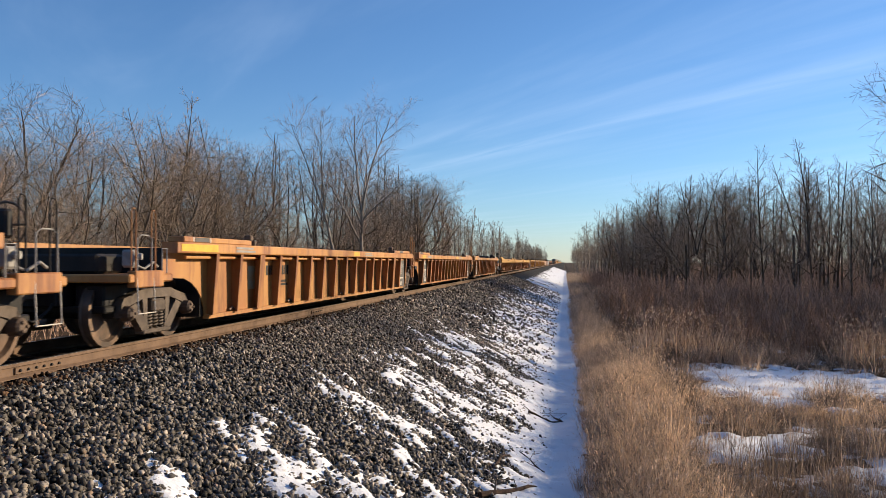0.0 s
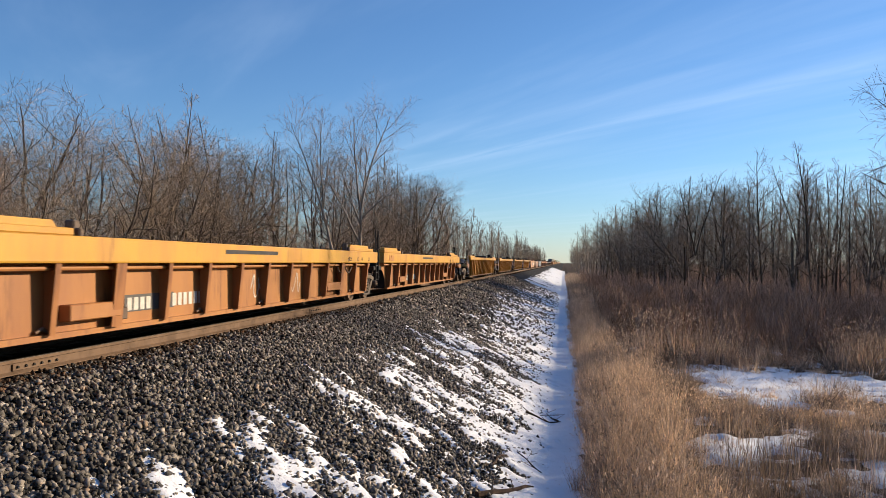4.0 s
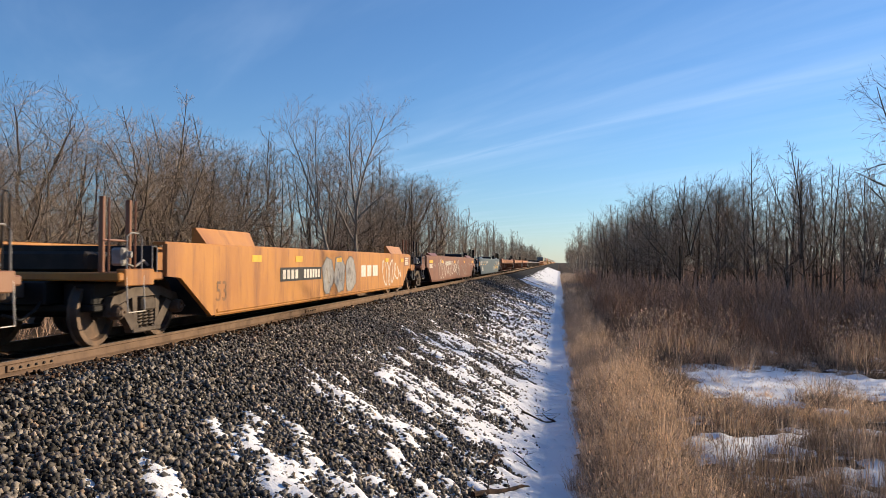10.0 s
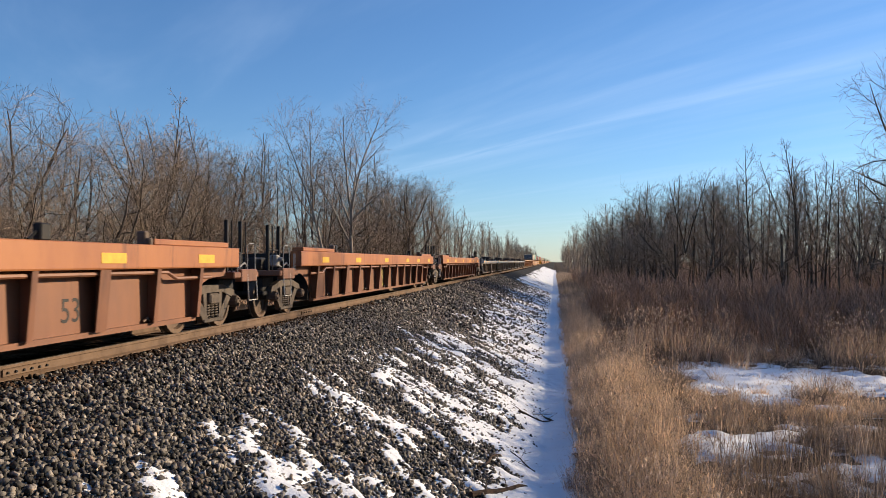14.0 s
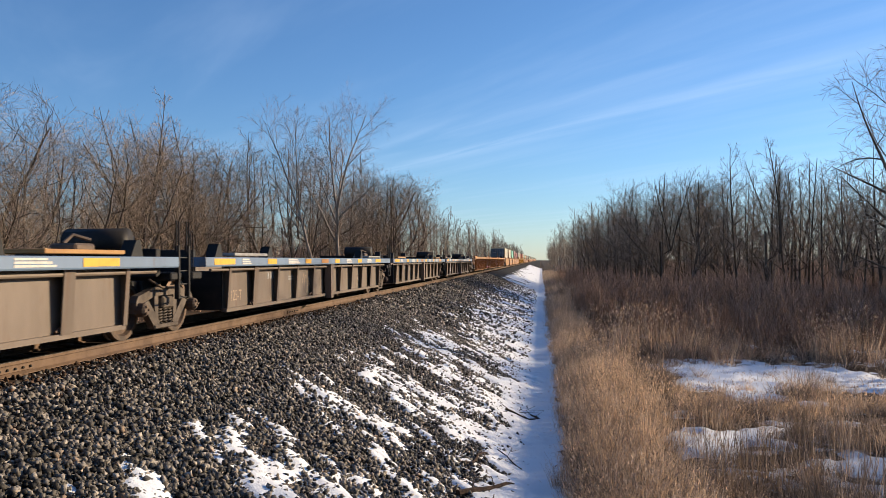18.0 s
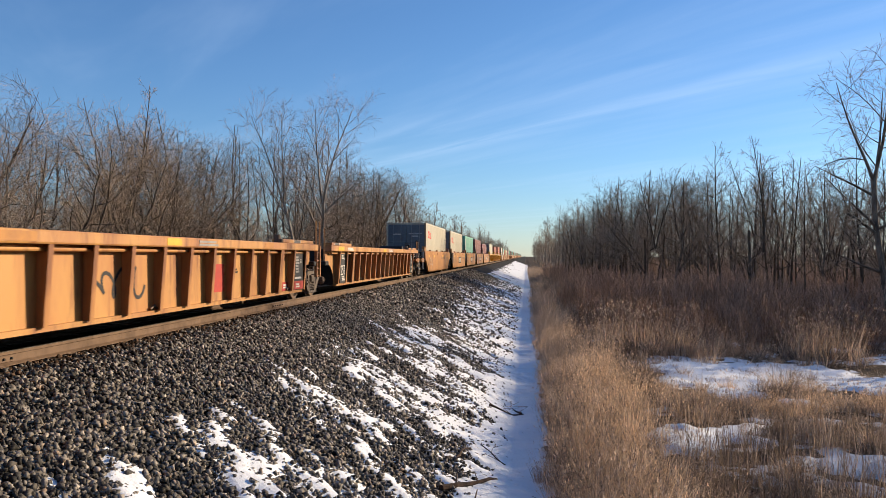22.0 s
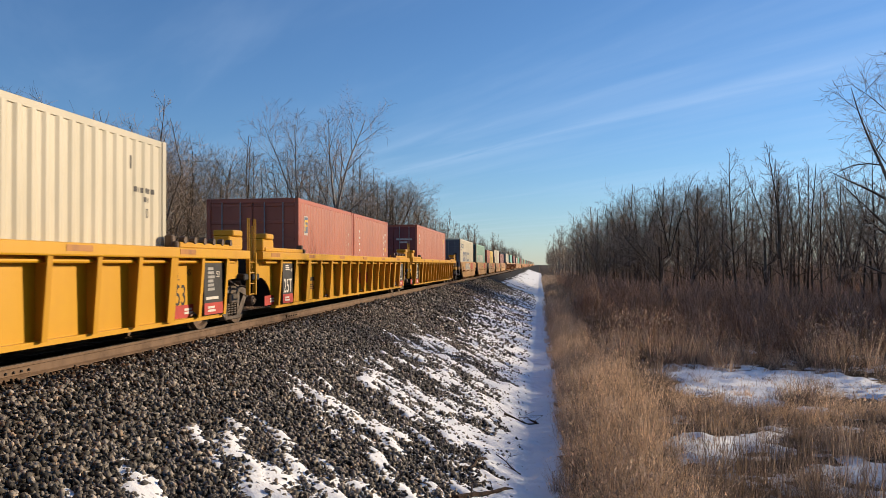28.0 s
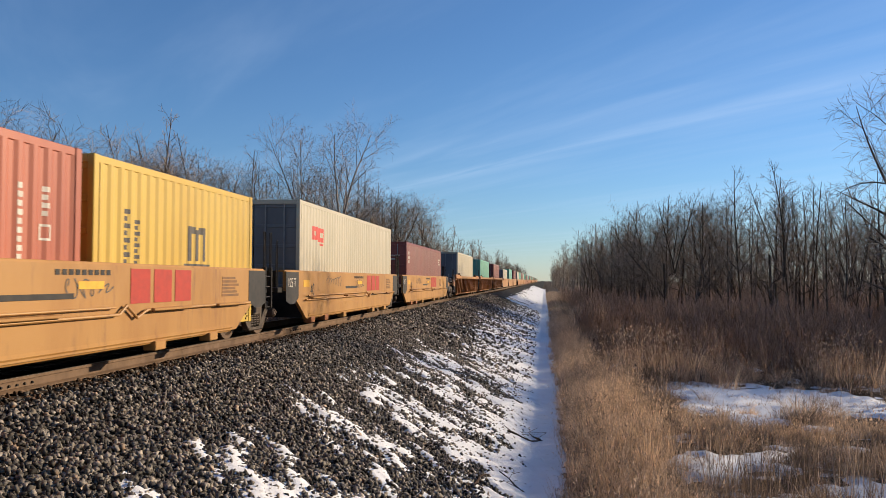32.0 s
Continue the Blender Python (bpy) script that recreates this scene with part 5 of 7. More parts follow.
def ribbed_car(s, length, side, chord, label, near=True, far=True, link=False, pipes=True, detail=True, ribs=17, z1=1.53, z0=0.26, deep=0.17, square=False, dark="", brake=False, tall=2.05, guide=True, wide=(2, -3), ribbed=""):
    """A well car with ribbed sides. near, far: this end is coupled; link: an articulated truck stands before it; deep: height of the top chord."""
    car = tagged(new("well_car"), label, "well car", "cars of the train")
    a, b = (1.35, 1.35) if square else (1.45 if near else 1.30, 1.45 if far else 1.02)
    zc = z1 - deep
    o = side_outline(length, z0 + 0.02, zc + 0.01, a, b, square)
    key = (round(length, 1), side, chord, z1, deep, square, a, b)
    for sgn in (-1, 1):
        part("side_panel", shared(("panel", key, sgn), lambda: Shape().slab(o, sgn * 1.235, sgn * 1.25).mesh("side_panel", M[side])), None, car)
        part("top_chord", shared(("chord", key, sgn), lambda: Shape().along([(sgn * 1.24, zc), (sgn * 1.49, zc), (sgn * HALF, zc + 0.02), (sgn * HALF, z1 - 0.012), (sgn * 1.485, z1), (sgn * 1.24, z1)], -0.02, length + 0.02).mesh("top_chord", M[chord])), None, car)
        part("side_sill", shared(("sill", key, sgn), lambda: Shape().box(sgn * 1.22, sgn * 1.33, a, length - b, z0, z0 + 0.07).mesh("side_sill", M[side])), None, car)
    part("well_floor", shared(("floor", key), lambda: Shape().box(-1.23, 1.23, 1.5, length - 1.5, 0.30, 0.34).mesh("well_floor", M["dirty_steel"])), None, car)
    for y in (1.30, length - 1.52):
        part("well_end", shared(("wend",), lambda: Shape().box(-1.23, 1.23, 0, 0.22, 0.30, 1.05).mesh("well_end", M["black_steel"])), None, car, at=(0, y, 0))
    if detail:
        def rib_mesh(w):
            # a bent plate: a sloping outer flange and a web behind its far edge
            box = [(0, 3, 2, 1), (4, 5, 6, 7), (0, 4, 7, 3), (1, 2, 6, 5), (0, 1, 5, 4), (3, 7, 6, 2)]
            lo, hi = z0 + 0.06, zc
            top = 1.40 if square else 1.475
            foot = 1.345 if square else 1.40
            flange = [(foot - 0.015, -w, lo), (foot - 0.015, w, lo), (top - 0.02, w, hi), (top - 0.02, -w, hi), (foot, -w, lo), (foot, w, lo), (top, w, hi), (top, -w, hi)]
            web = [(1.25, w - 0.016, lo), (1.25, w, lo), (1.25, w, hi), (1.25, w - 0.016, hi), (foot - 0.014, w - 0.016, lo), (foot - 0.014, w, lo), (top - 0.019, w, hi), (top - 0.019, w - 0.016, hi)]
            return Shape().add(flange, box).add(web, box).mesh("rib", M[ribbed or side])
        rib = shared(("rib", side, z1, z0, deep, square), lambda: rib_mesh(0.055))
        fat = shared(("fatrib", side, z1, z0, deep, square), lambda: rib_mesh(0.125))
        first, last = a + 0.05, b + 0.05
        for k in range(ribs):
            part("rib", fat if k in (wide[0], ribs + wide[1]) else rib, None, car, at=(0, first + (length - first - last) * k / (ribs - 1), 0))
        for k in (1, 4, ribs // 2, ribs - 2):
            y = first + (length - first - last) * k / (ribs - 1)
            part("tie_down", shared(("tied", z0), lambda: Shape().tube([(1.29, -0.16, z0 + 0.10), (1.31, -0.06, z0 + 0.15), (1.31, 0.05, z0 + 0.09), (1.29, 0.15, z0 + 0.16)], 0.022, 6).mesh("tie_down", M["dirty_steel"])), None, car, at=(0, y, 0))
        if pipes:
            for n, z in enumerate((zc - 0.065,)):
                part("pipe", shared(("pipe", key, n), lambda: Shape().tube([(1.36, 0.5, z), (1.36, length - 0.5, z)], 0.028, 8).mesh("pipe", M[side])), None, car)
        if guide:
            for y in (0.32, length - 3.07):
                part("guide_rail", shared(("guide", chord, z1), lambda: Shape().box(1.16, 1.44, 0, 2.75, z1 + 0.004, z1 + 0.095, 0.012).mesh("guide_rail", M[chord])), None, car, at=(0, y, 0))
                part("guide_post", shared(("gpost", z1), lambda: Shape().box(1.26, 1.40, -0.07, 0.07, z1 - 0.02, z1 + 0.20, 0.02).box(1.38, 1.47, -0.05, 0.05, z1 - 0.08, z1 + 0.10, 0.02).mesh("guide_post", M["dirty_steel"])), None, car, at=(0, y + (2.87 if y < 3 else -0.14), 0))
        end_gear(car, 0, -1, near, side, tall, False, not near or deep > 0.2, dark or "black_steel")
        end_gear(car, length, 1, far, side, tall, brake, not far or deep > 0.2, dark or "black_steel")
    put_trucks(car, s, length, near, far, link, detail)
    TRAIN.append((car, s))
    CARS[round(s, 1)] = car
    return car


def put_trucks(car, s, length, near, far, link, detail, back=-0.65):
    if near:
        add_truck(car, 0.15, s, detail)
    if link:
        add_truck(car, back, s, detail)
    if far:
        add_truck(car, length - 0.15, s, detail)


def smooth_car(s, length, side, label, near=True, far=True, link=False, detail=True, guards=True, dark_ends=False, z1=1.47, z0=0.29, lift=0.30, brake=False, post="black_steel"):
    """A well car with plain plate sides."""
    car = tagged(new("well_car"), label, "well car", "cars of the train")
    o = side_outline(length, z0, z1, cut=((0, 0.72), (0.30, 0.64), (0.85, z0)) if dark_ends else ((0, 0.98), (0.45, 0.95), (1.60, z0)))
    key = (round(length, 1), side, z1)
    for sgn in (-1, 1):
        part("side_panel", shared(("spanel", key, sgn), lambda: Shape().slab(o, sgn * 1.40, sgn * 1.475).mesh("side_panel", M[side])), None, car)
        part("top_chord", shared(("schord", key, sgn), lambda: Shape().box(sgn * 1.24, sgn * 1.44, 0.0, length, z1 - 0.012, z1 + 0.035, 0.008).mesh("top_chord", M[side])), None, car)
        part("side_sill", shared(("ssill", key, sgn), lambda: Shape().along([(sgn * 1.30, z0 - 0.03), (sgn * 1.44, z0 - 0.03), (sgn * 1.49, z0 + 0.05), (sgn * 1.49, z0 + 0.10), (sgn * 1.30, z0 + 0.05)], 1.8, length - 1.8).mesh("side_sill", M[side])), None, car)
    part("well_floor", shared(("sfloor", key), lambda: Shape().box(-1.39, 1.39, 1.8, length - 1.8, 0.31, 0.35).mesh("well_floor", M["dirty_steel"])), None, car)
    for y in (1.55, length - 1.82):
        part("well_end", shared(("swend",), lambda: Shape().box(-1.39, 1.39, 0, 0.27, 0.30, 1.05).mesh("well_end", M["black_steel"])), None, car, at=(0, y, 0))
    if detail:
        if guards:
            for y in (1.35, length - 3.75):
                part("guide_guard", shared(("guard", side, z1, lift), lambda: Shape().add([(1.22, 0, z1 + 0.03), (1.22, 2.4, z1 + 0.03), (1.22, 2.4, z1 + lift), (1.22, 0, z1 + lift), (1.44, 0.1, z1 + 0.03), (1.44, 2.3, z1 + 0.03), (1.28, 2.4, z1 + lift), (1.28, 0, z1 + lift)],
                                                                              [(0, 3, 2, 1), (4, 5, 6, 7), (0, 4, 7, 3), (1, 2, 6, 5), (0, 1, 5, 4), (3, 7, 6, 2)]).mesh("guide_guard", M[side])), None, car, at=(0, y, 0))
        if dark_ends:
            for y in (0.0, length - 0.95):
                part("end_panel", shared(("dark", z1, y == 0), lambda: Shape().slab([(0, 0.745), (0.30, 0.665), (0.62, 0.665), (0.95, 0.80), (0.95, z1 - 0.01), (0, z1 - 0.01)] if y == 0 else [(0.0, 0.80), (0.33, 0.665), (0.65, 0.665), (0.95, 0.745), (0.95, z1 - 0.01), (0, z1 - 0.01)], 1.477, 1.483).mesh("end_panel", M["black_mark"])), None, car, "black painted end panel", at=(0, y, 0))
        end_gear(car, 0, -1, near, side, 2.1, False, True, post)
        end_gear(car, length, 1, far, side, 2.1, brake, True, post)
    put_trucks(car, s, length, near, far, link, detail, -0.85)
    TRAIN.append((car, s))
    CARS[round(s, 1)] = car
    return car


def container(s, length, height, colour, label, end="", base=0.36, frame_paint=""):
    """A shipping container with corrugated sides, corner posts and barred doors; y = 0 is its near end."""
    box = tagged(new("container"), label, "container", "containers on the train")
    key = (round(length, 1), round(height, 2), colour)
    w = 1.219

    def walls():
        sh = Shape()
        for sgn in (-1, 1):
            pts, y, step = [], 0.16, 0.28
            n = int((length - 0.32) / step)
            step = (length - 0.32) / n
            for k in range(n):
                y0 = 0.16 + k * step
                pts += [(sgn * (w - 0.005), y0), (sgn * (w - 0.005), y0 + 0.30 * step), (sgn * (w - 0.033), y0 + 0.50 * step), (sgn * (w - 0.033), y0 + 0.80 * step)]
            pts.append((sgn * (w - 0.005), length - 0.16))
            v = [(x, y, base + 0.15) for x, y in pts] + [(x, y, base + height - 0.10) for x, y in pts]
            m = len(pts)
            sh.add(v, [(i, i + 1, m + i + 1, m + i) for i in range(m - 1)])
        return sh.mesh("side_wall", M[colour])
    part("side_wall", shared(("cw", key), walls), None, box)
    part("roof", shared(("cr", key), lambda: Shape().box(-w + 0.03, w - 0.03, 0.05, length - 0.05, base + height - 0.06, base + height - 0.03).mesh("roof", M[colour])), None, box)
    part("floor", shared(("cf", key), lambda: Shape().box(-w + 0.03, w - 0.03, 0.05, length - 0.05, base + 0.08, base + 0.14).mesh("floor", M["dirty_steel"])), None, box)

    def frame_mesh():
        sh = Shape()
        for x in (-w, w - 0.10):
            for y in (0.0, length - 0.14):
                sh.box(x, x + 0.10, y, y + 0.14, base, base + height, 0.01)
            sh.box(x + 0.015, x + 0.085, 0.1, length - 0.1, base + height - 0.11, base + height - 0.005, 0.006)
            sh.box(x + 0.015, x + 0.085, 0.1, length - 0.1, base + 0.01, base + 0.16, 0.006)
        for y in (0.0, length - 0.12):
            sh.box(-w + 0.1, w - 0.1, y, y + 0.12, base + height - 0.12, base + height - 0.004, 0.006)
            sh.box(-w + 0.1, w - 0.1, y, y + 0.12, base + 0.01, base + 0.16, 0.006)
        return sh.mesh("corner_frame", M[colour])
    part("corner_frame", shared(("cfr", key), frame_mesh), None, box)
    for x0, x1 in ((-w + 0.10, -0.01), (0.01, w - 0.10)):
        # an end colour darkens the doors in place of the shade on them
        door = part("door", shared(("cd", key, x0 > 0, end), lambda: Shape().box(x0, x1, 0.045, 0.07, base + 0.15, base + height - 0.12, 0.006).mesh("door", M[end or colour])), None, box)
        for k in range(6 if s < 770 else 0):
            z = base + 0.15 + (height - 0.36) * k / 5
            part("door_rail", shared(("dr", colour, end), lambda: Shape().box(-0.54, 0.54, 0.024, 0.046, 0, 0.09, 0.008).mesh("door_rail", M[end or colour])), None, door, at=((x0 + x1) / 2, 0, z))
        for k in (0.28, 0.72):
            x = x0 + (x1 - x0) * k
            part("locking_bar", shared(("lb", round(height, 2)), lambda: Shape().tube([(0, 0.005, base + 0.12), (0, 0.005, base + height - 0.10)], 0.018, 6).mesh("locking_bar", M["grey_mark"])), None, door, at=(x, 0, 0))
    if frame_paint:
        for y in (-0.003, length - 0.137):
            part("corner_post", Shape().box(w - 0.102, w + 0.003, y, y + 0.14, base, base + height, 0.008), M[frame_paint], box, "rust-stained corner post")
    part("end_wall", shared(("ce", key), lambda: Shape().box(-w + 0.1, w - 0.1, length - 0.08, length - 0.04, base + 0.15, base + height - 0.12).mesh("end_wall", M[colour])), None, box)
    TRAIN.append((box, s))
    BOXES[round(s, 1)] = box
    return box


def pack_train():
    old = "faded orange ribbed well car, empty and rust-stained"
    # the car that is leaving, and the first three-unit car
    ribbed_car(-12.6, 20.3, "faded_orange", "faded_orange", old, brake=True)
    ribbed_car(11.6, 19.2, "faded_orange", "faded_orange", old, True, False, dark="faded_orange")
    ribbed_car(32.2, 19.0, "dull_orange", "faded_orange", "faded orange ribbed well car with spray paint", False, False, True, dark="faded_orange")
    ribbed_car(52.6, 19.1, "faded_orange", "faded_orange", old, False, True, True, brake=True)
    # second three-unit car, with deeper top chords
    flat = "orange well car with a deep yellow top chord"
    ribbed_car(75.9, 19.1, "dull_orange", "chord_yellow", flat, True, False, deep=0.33, ribs=13, z1=1.50)
    ribbed_car(96.0, 19.0, "dull_orange", "chord_yellow", flat, False, False, True, deep=0.33, ribs=13, z1=1.50)
    ribbed_car(116.0, 19.4, "dull_orange", "chord_yellow", flat, False, True, True, deep=0.33, ribs=13, z1=1.50)
    # single cars, yellow patched with brown
    worn = "worn yellow ribbed well car patched with brown"
    for s in (141.0, 164.9, 188.6, 212.5):
        ribbed_car(s, 19.5, "worn_yellow", "chord_yellow", worn, pipes=False, brake=True, ribbed="chord_yellow")
    smooth_car(236.5, 20.2, "smooth_orange", "orange plate-sided well car with spray paint", post="rust_brown")
    smooth_car(260.7, 20.3, "red_brown_smooth", "brown plate-sided well car with white spray paint", lift=0.17, brake=True)
    smooth_car(284.8, 20.5, "grey_blue", "grey-blue plate-sided well car with white lettering", lift=0.15, brake=True)
    for s in (308.8, 333.2, 357.3):
        ribbed_car(s, 20.6, "rust_brown", "rust_red", "rust-red ribbed well car with a wide top chord", ribs=13, deep=0.35, z1=1.49, pipes=False)
    for k, s in enumerate((382.0, 400.1, 418.6, 436.8, 455.1)):
        ribbed_car(s, 17.4 if k < 4 else 18.9, "dirty_grey", "chord_blue", "dirty grey well car with a pale blue top chord", k == 0, k == 4, k > 0, ribs=11, z1=1.31, square=True, guide=False, wide=(1, -2), tall=1.75)
    for k, s in enumerate((477.6, 497.8, 518.9)):
        ribbed_car(s, 19.5, "faded_orange", "faded_orange", "orange-yellow ribbed well car, empty", k == 0, k == 2, k > 0, dark="faded_orange", brake=k == 2)
    for k, s in enumerate((541.9, 559.3, 574.8, 591.3, 607.3)):
        smooth_car(s, (15.2, 13.9, 14.6, 14.4, 15.6)[k], "smooth_orange", "orange plate-sided well car carrying a container", k == 0, k == 4, k > 0, guards=False, dark_ends=k > 0)
    for k, s in enumerate((626.4, 646.6, 667.0)):
        ribbed_car(s, 19.4, "bright_yellow", "bright_yellow", "bright yellow ribbed well car carrying containers", k == 0, k == 2, k > 0, dark="bright_yellow", ribs=16)
    for k, s in enumerate((690.1, 706.4, 722.4, 737.9, 753.3)):
        smooth_car(s, 14.1 if k < 4 else 15.9, "tan_orange", "tan-orange plate-sided well car carrying a container", k == 0, k == 4, k > 0, guards=False, dark_ends=k > 0, z1=1.42)
    hi, lo, forty, twenty = 2.896, 2.591, 12.192, 6.058
    white = "off-white corrugated container, its door end darkened to look shaded"
    container(544.2, forty, hi, "box_white", white, "box_white_shaded", frame_paint="worn_post")
    container(560.3, forty, hi, "box_white", white, "box_white_shaded", frame_paint="worn_post")
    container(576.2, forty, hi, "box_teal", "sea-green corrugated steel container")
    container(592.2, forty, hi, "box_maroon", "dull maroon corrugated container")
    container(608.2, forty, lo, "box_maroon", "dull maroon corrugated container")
    container(630.5, forty, hi, "box_white", white, "box_white_shaded")
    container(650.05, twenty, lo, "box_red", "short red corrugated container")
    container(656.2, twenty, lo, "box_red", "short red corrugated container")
    container(670.15, forty, hi, "box_red", "red corrugated container, its door end in maroon to look shaded", "box_maroon")
    container(692.3, forty, hi, "box_white", white, "box_white_shaded", frame_paint="worn_post")
    container(708.3, forty, hi, "box_green", "pale green corrugated container, its door end darkened to look shaded", "box_green_shaded", frame_paint="worn_post")
    container(724.0, twenty, lo, "box_red", "short red corrugated container")
    container(730.35, twenty, lo, "box_yellow", "short yellow corrugated container")
    container(739.75, forty, hi, "box_white", white, "box_white_shaded")
    container(755.7, forty, lo, "box_maroon", "dull maroon corrugated container")
    # the rest of the train, far off
    rng = random.Random(4)
    kinds = ("box_white", "box_white", "box_maroon", "box_white", "box_red", "box_teal", "box_yellow", "box_maroon")
    s = 773.9
    for k in range(34):
        if k % 10 < 6:
            ribbed_car(s, 19.2, "faded_orange" if k % 20 < 10 else "rust_red", "faded_orange", "ribbed well car carrying a container", k % 3 == 0, k % 3 == 2, k % 3 > 0, detail=k < 3)
            off, step = 3.4, 20.6 + (3.0 if k % 3 == 2 else 0)
        else:
            smooth_car(s, 15.4, "smooth_orange", "orange plate-sided well car carrying a container", k % 10 == 6, k % 10 == 9, k % 10 > 6, detail=False)
            off, step = 1.6, 16.2 + (3.0 if k % 10 == 9 else 0)
        colour = kinds[(k * 5 + k // 3) % 8]
        container(s + off, forty, rng.choice((hi, hi, lo)), colour, "corrugated container far along the train", "box_white_shaded" if colour == "box_white" else "")
        s += step


pack_train()


# ---- markings on the cars ----
SIDE, CHORD, PLATE = 1.252, 1.5015, 1.478


def patch(car, material, x, y0, y1, z0, z1, name="painted_patch"):
    return part(name, Shape().box(x, x + 0.004, y0, y1, z0, z1), M[material], car)


def balloons(car, x, y, z, w, h, n, fill, edge, seed, thin=0.93):
    """Spray-painted balloon letters: filled rounded shapes with a dark outline."""
    rng = random.Random(seed)
    step = w / n
    for k in range(n):
        cy, cz = y + step * (k + 0.5), z + h * 0.5
        ring = []
        for i in range(14):
            a = 2 * math.pi * i / 14
            q = 1 + 0.22 * math.sin(3 * a + rng.uniform(0, 6)) * rng.random()
            ring.append((cy + step * 0.50 * q * math.cos(a), cz + h * 0.5 * q * math.sin(a)))
        part("spray_paint", Shape().add([(x + 0.001, *p) for p in ring], [tuple(range(14))]), M[fill], car)
        inner = [(cy + (a - cy) * thin, cz + (b - cz) * thin) for a, b in ring]
        sh = Shape().add([(x + 0.003, *p) for p in ring + inner], [(i, (i + 1) % 14, 14 + (i + 1) % 14, 14 + i) for i in range(14)])
        part("spray_outline", sh, M[edge], car)
        scrawl(car, edge, x + 0.004, cy - step * 0.2, cz - h * 0.2, step * 0.4, h * 0.4, seed * 9 + k, 0.03, 1)


def load_panel(car, y, near, back="grey_panel", big="25T", red=False):
    """The dark panel with load marks at a car's end."""
    w = 0.92
    part("load_panel", Shape().box(SIDE, 1.385, y, y + w, 0.34, 1.28, 0.006), M[back], car, "dark painted load panel")
    x = 1.386
    if near:
        letters(big, 0.46, "white_mark", car, x, y + 0.07, 0.60, squeeze=0.86)
        bars(car, "white_mark", x, y + 0.20, 1.12, 0.30, 0.12, 3)
        letters("48", 0.14, "white_mark", car, x, y + 0.58, 1.08)
        bars(car, "white_mark", x, y + 0.22, 0.42, 0.42, 0.14, 3) if not red else None
    else:
        letters("53", 0.16, "white_mark", car, x, y + 0.54, 1.02)
        bars(car, "grey_mark", x, y + 0.16, 0.78, 0.30, 0.42, 6)
        bars(car, "white_mark", x, y + 0.08, 0.62, 0.56, 0.05)
        bars(car, "white_mark", x, y + 0.06, 0.40, 0.40, 0.11, 3) if not red else None
    if red:
        patch(car, "red_mark", SIDE + 0.007, y - 0.9, y - 0.004, 0.34, 0.56, "red_band")
        patch(car, "red_mark", 1.386, y + 0.01, y + w - 0.01, 0.35, 0.56, "red_band")
        bars(car, "white_mark", SIDE + 0.012, y - 0.55, 0.40, 0.34, 0.10, 2)
        bars(car, "white_mark", 1.391, y + 0.15, 0.40, 0.34, 0.10, 2)


def chord_marks(car, length, z, h, colours=("yellow_mark",), step=4.2, first=1.0, seed=1):
    """Reflective patches and small lines of writing along the top chord."""
    rng = random.Random(seed)
    y, k = first, 0
    while y < length - 1:
        c = colours[k % len(colours)]
        patch(car, c, CHORD, y, y + rng.uniform(0.45, 0.8), z + 0.15 * h, z + 0.85 * h, "reflector_patch")
        if k % 2 == 0:
            bars(car, "grey_mark" if seed % 2 else "white_mark", CHORD, y + 1.3, z + 0.2 * h, 0.9, 0.55 * h, 2)
        y += step * rng.uniform(0.8, 1.2)
        k += 1


def mark_old(s, length, near_panel=True, far_panel=True, number=True, ink="black_mark", red=False, back="grey_panel", seed=1, z1=1.53):
    car = CARS[s]
    if near_panel:
        load_panel(car, 1.62, True, back, red=red)
    if far_panel:
        load_panel(car, length - 1.98, False, back, red=red)
        letters("53", 0.42, ink, car, SIDE + 0.001, length - 2.86, 0.60, squeeze=0.85)
        letters("45", 0.15, ink, car, SIDE + 0.001, length - 2.42, 1.08)
    bars(car, ink, SIDE, 4.9, 0.72, 0.7, 0.12, 2)
    bars(car, ink, SIDE, length - 6.2, 0.85, 0.5, 0.10, 2)
    if number:
        digits(car, ink, SIDE + 0.001, 4.3, 0.95, 0.62, 0.20, 4)
        digits(car, ink, SIDE + 0.001, 5.25, 0.95, 0.75, 0.20, 5)
    chord_marks(car, length, z1 - 0.17, 0.17, ("yellow_mark", "dull_patch"), 4.6, 0.9, seed)
    for y in (0.62, length - 2.2):
        for q in (0.0, 0.62):
            patch(car, "white_mark", 1.4415, y + q, y + q + 0.03, z1 + 0.012, z1 + 0.088, "stripe")
        patch(car, "grey_panel", 1.4410, y + 0.06, y + 0.60, z1 + 0.014, z1 + 0.086, "dark_patch")


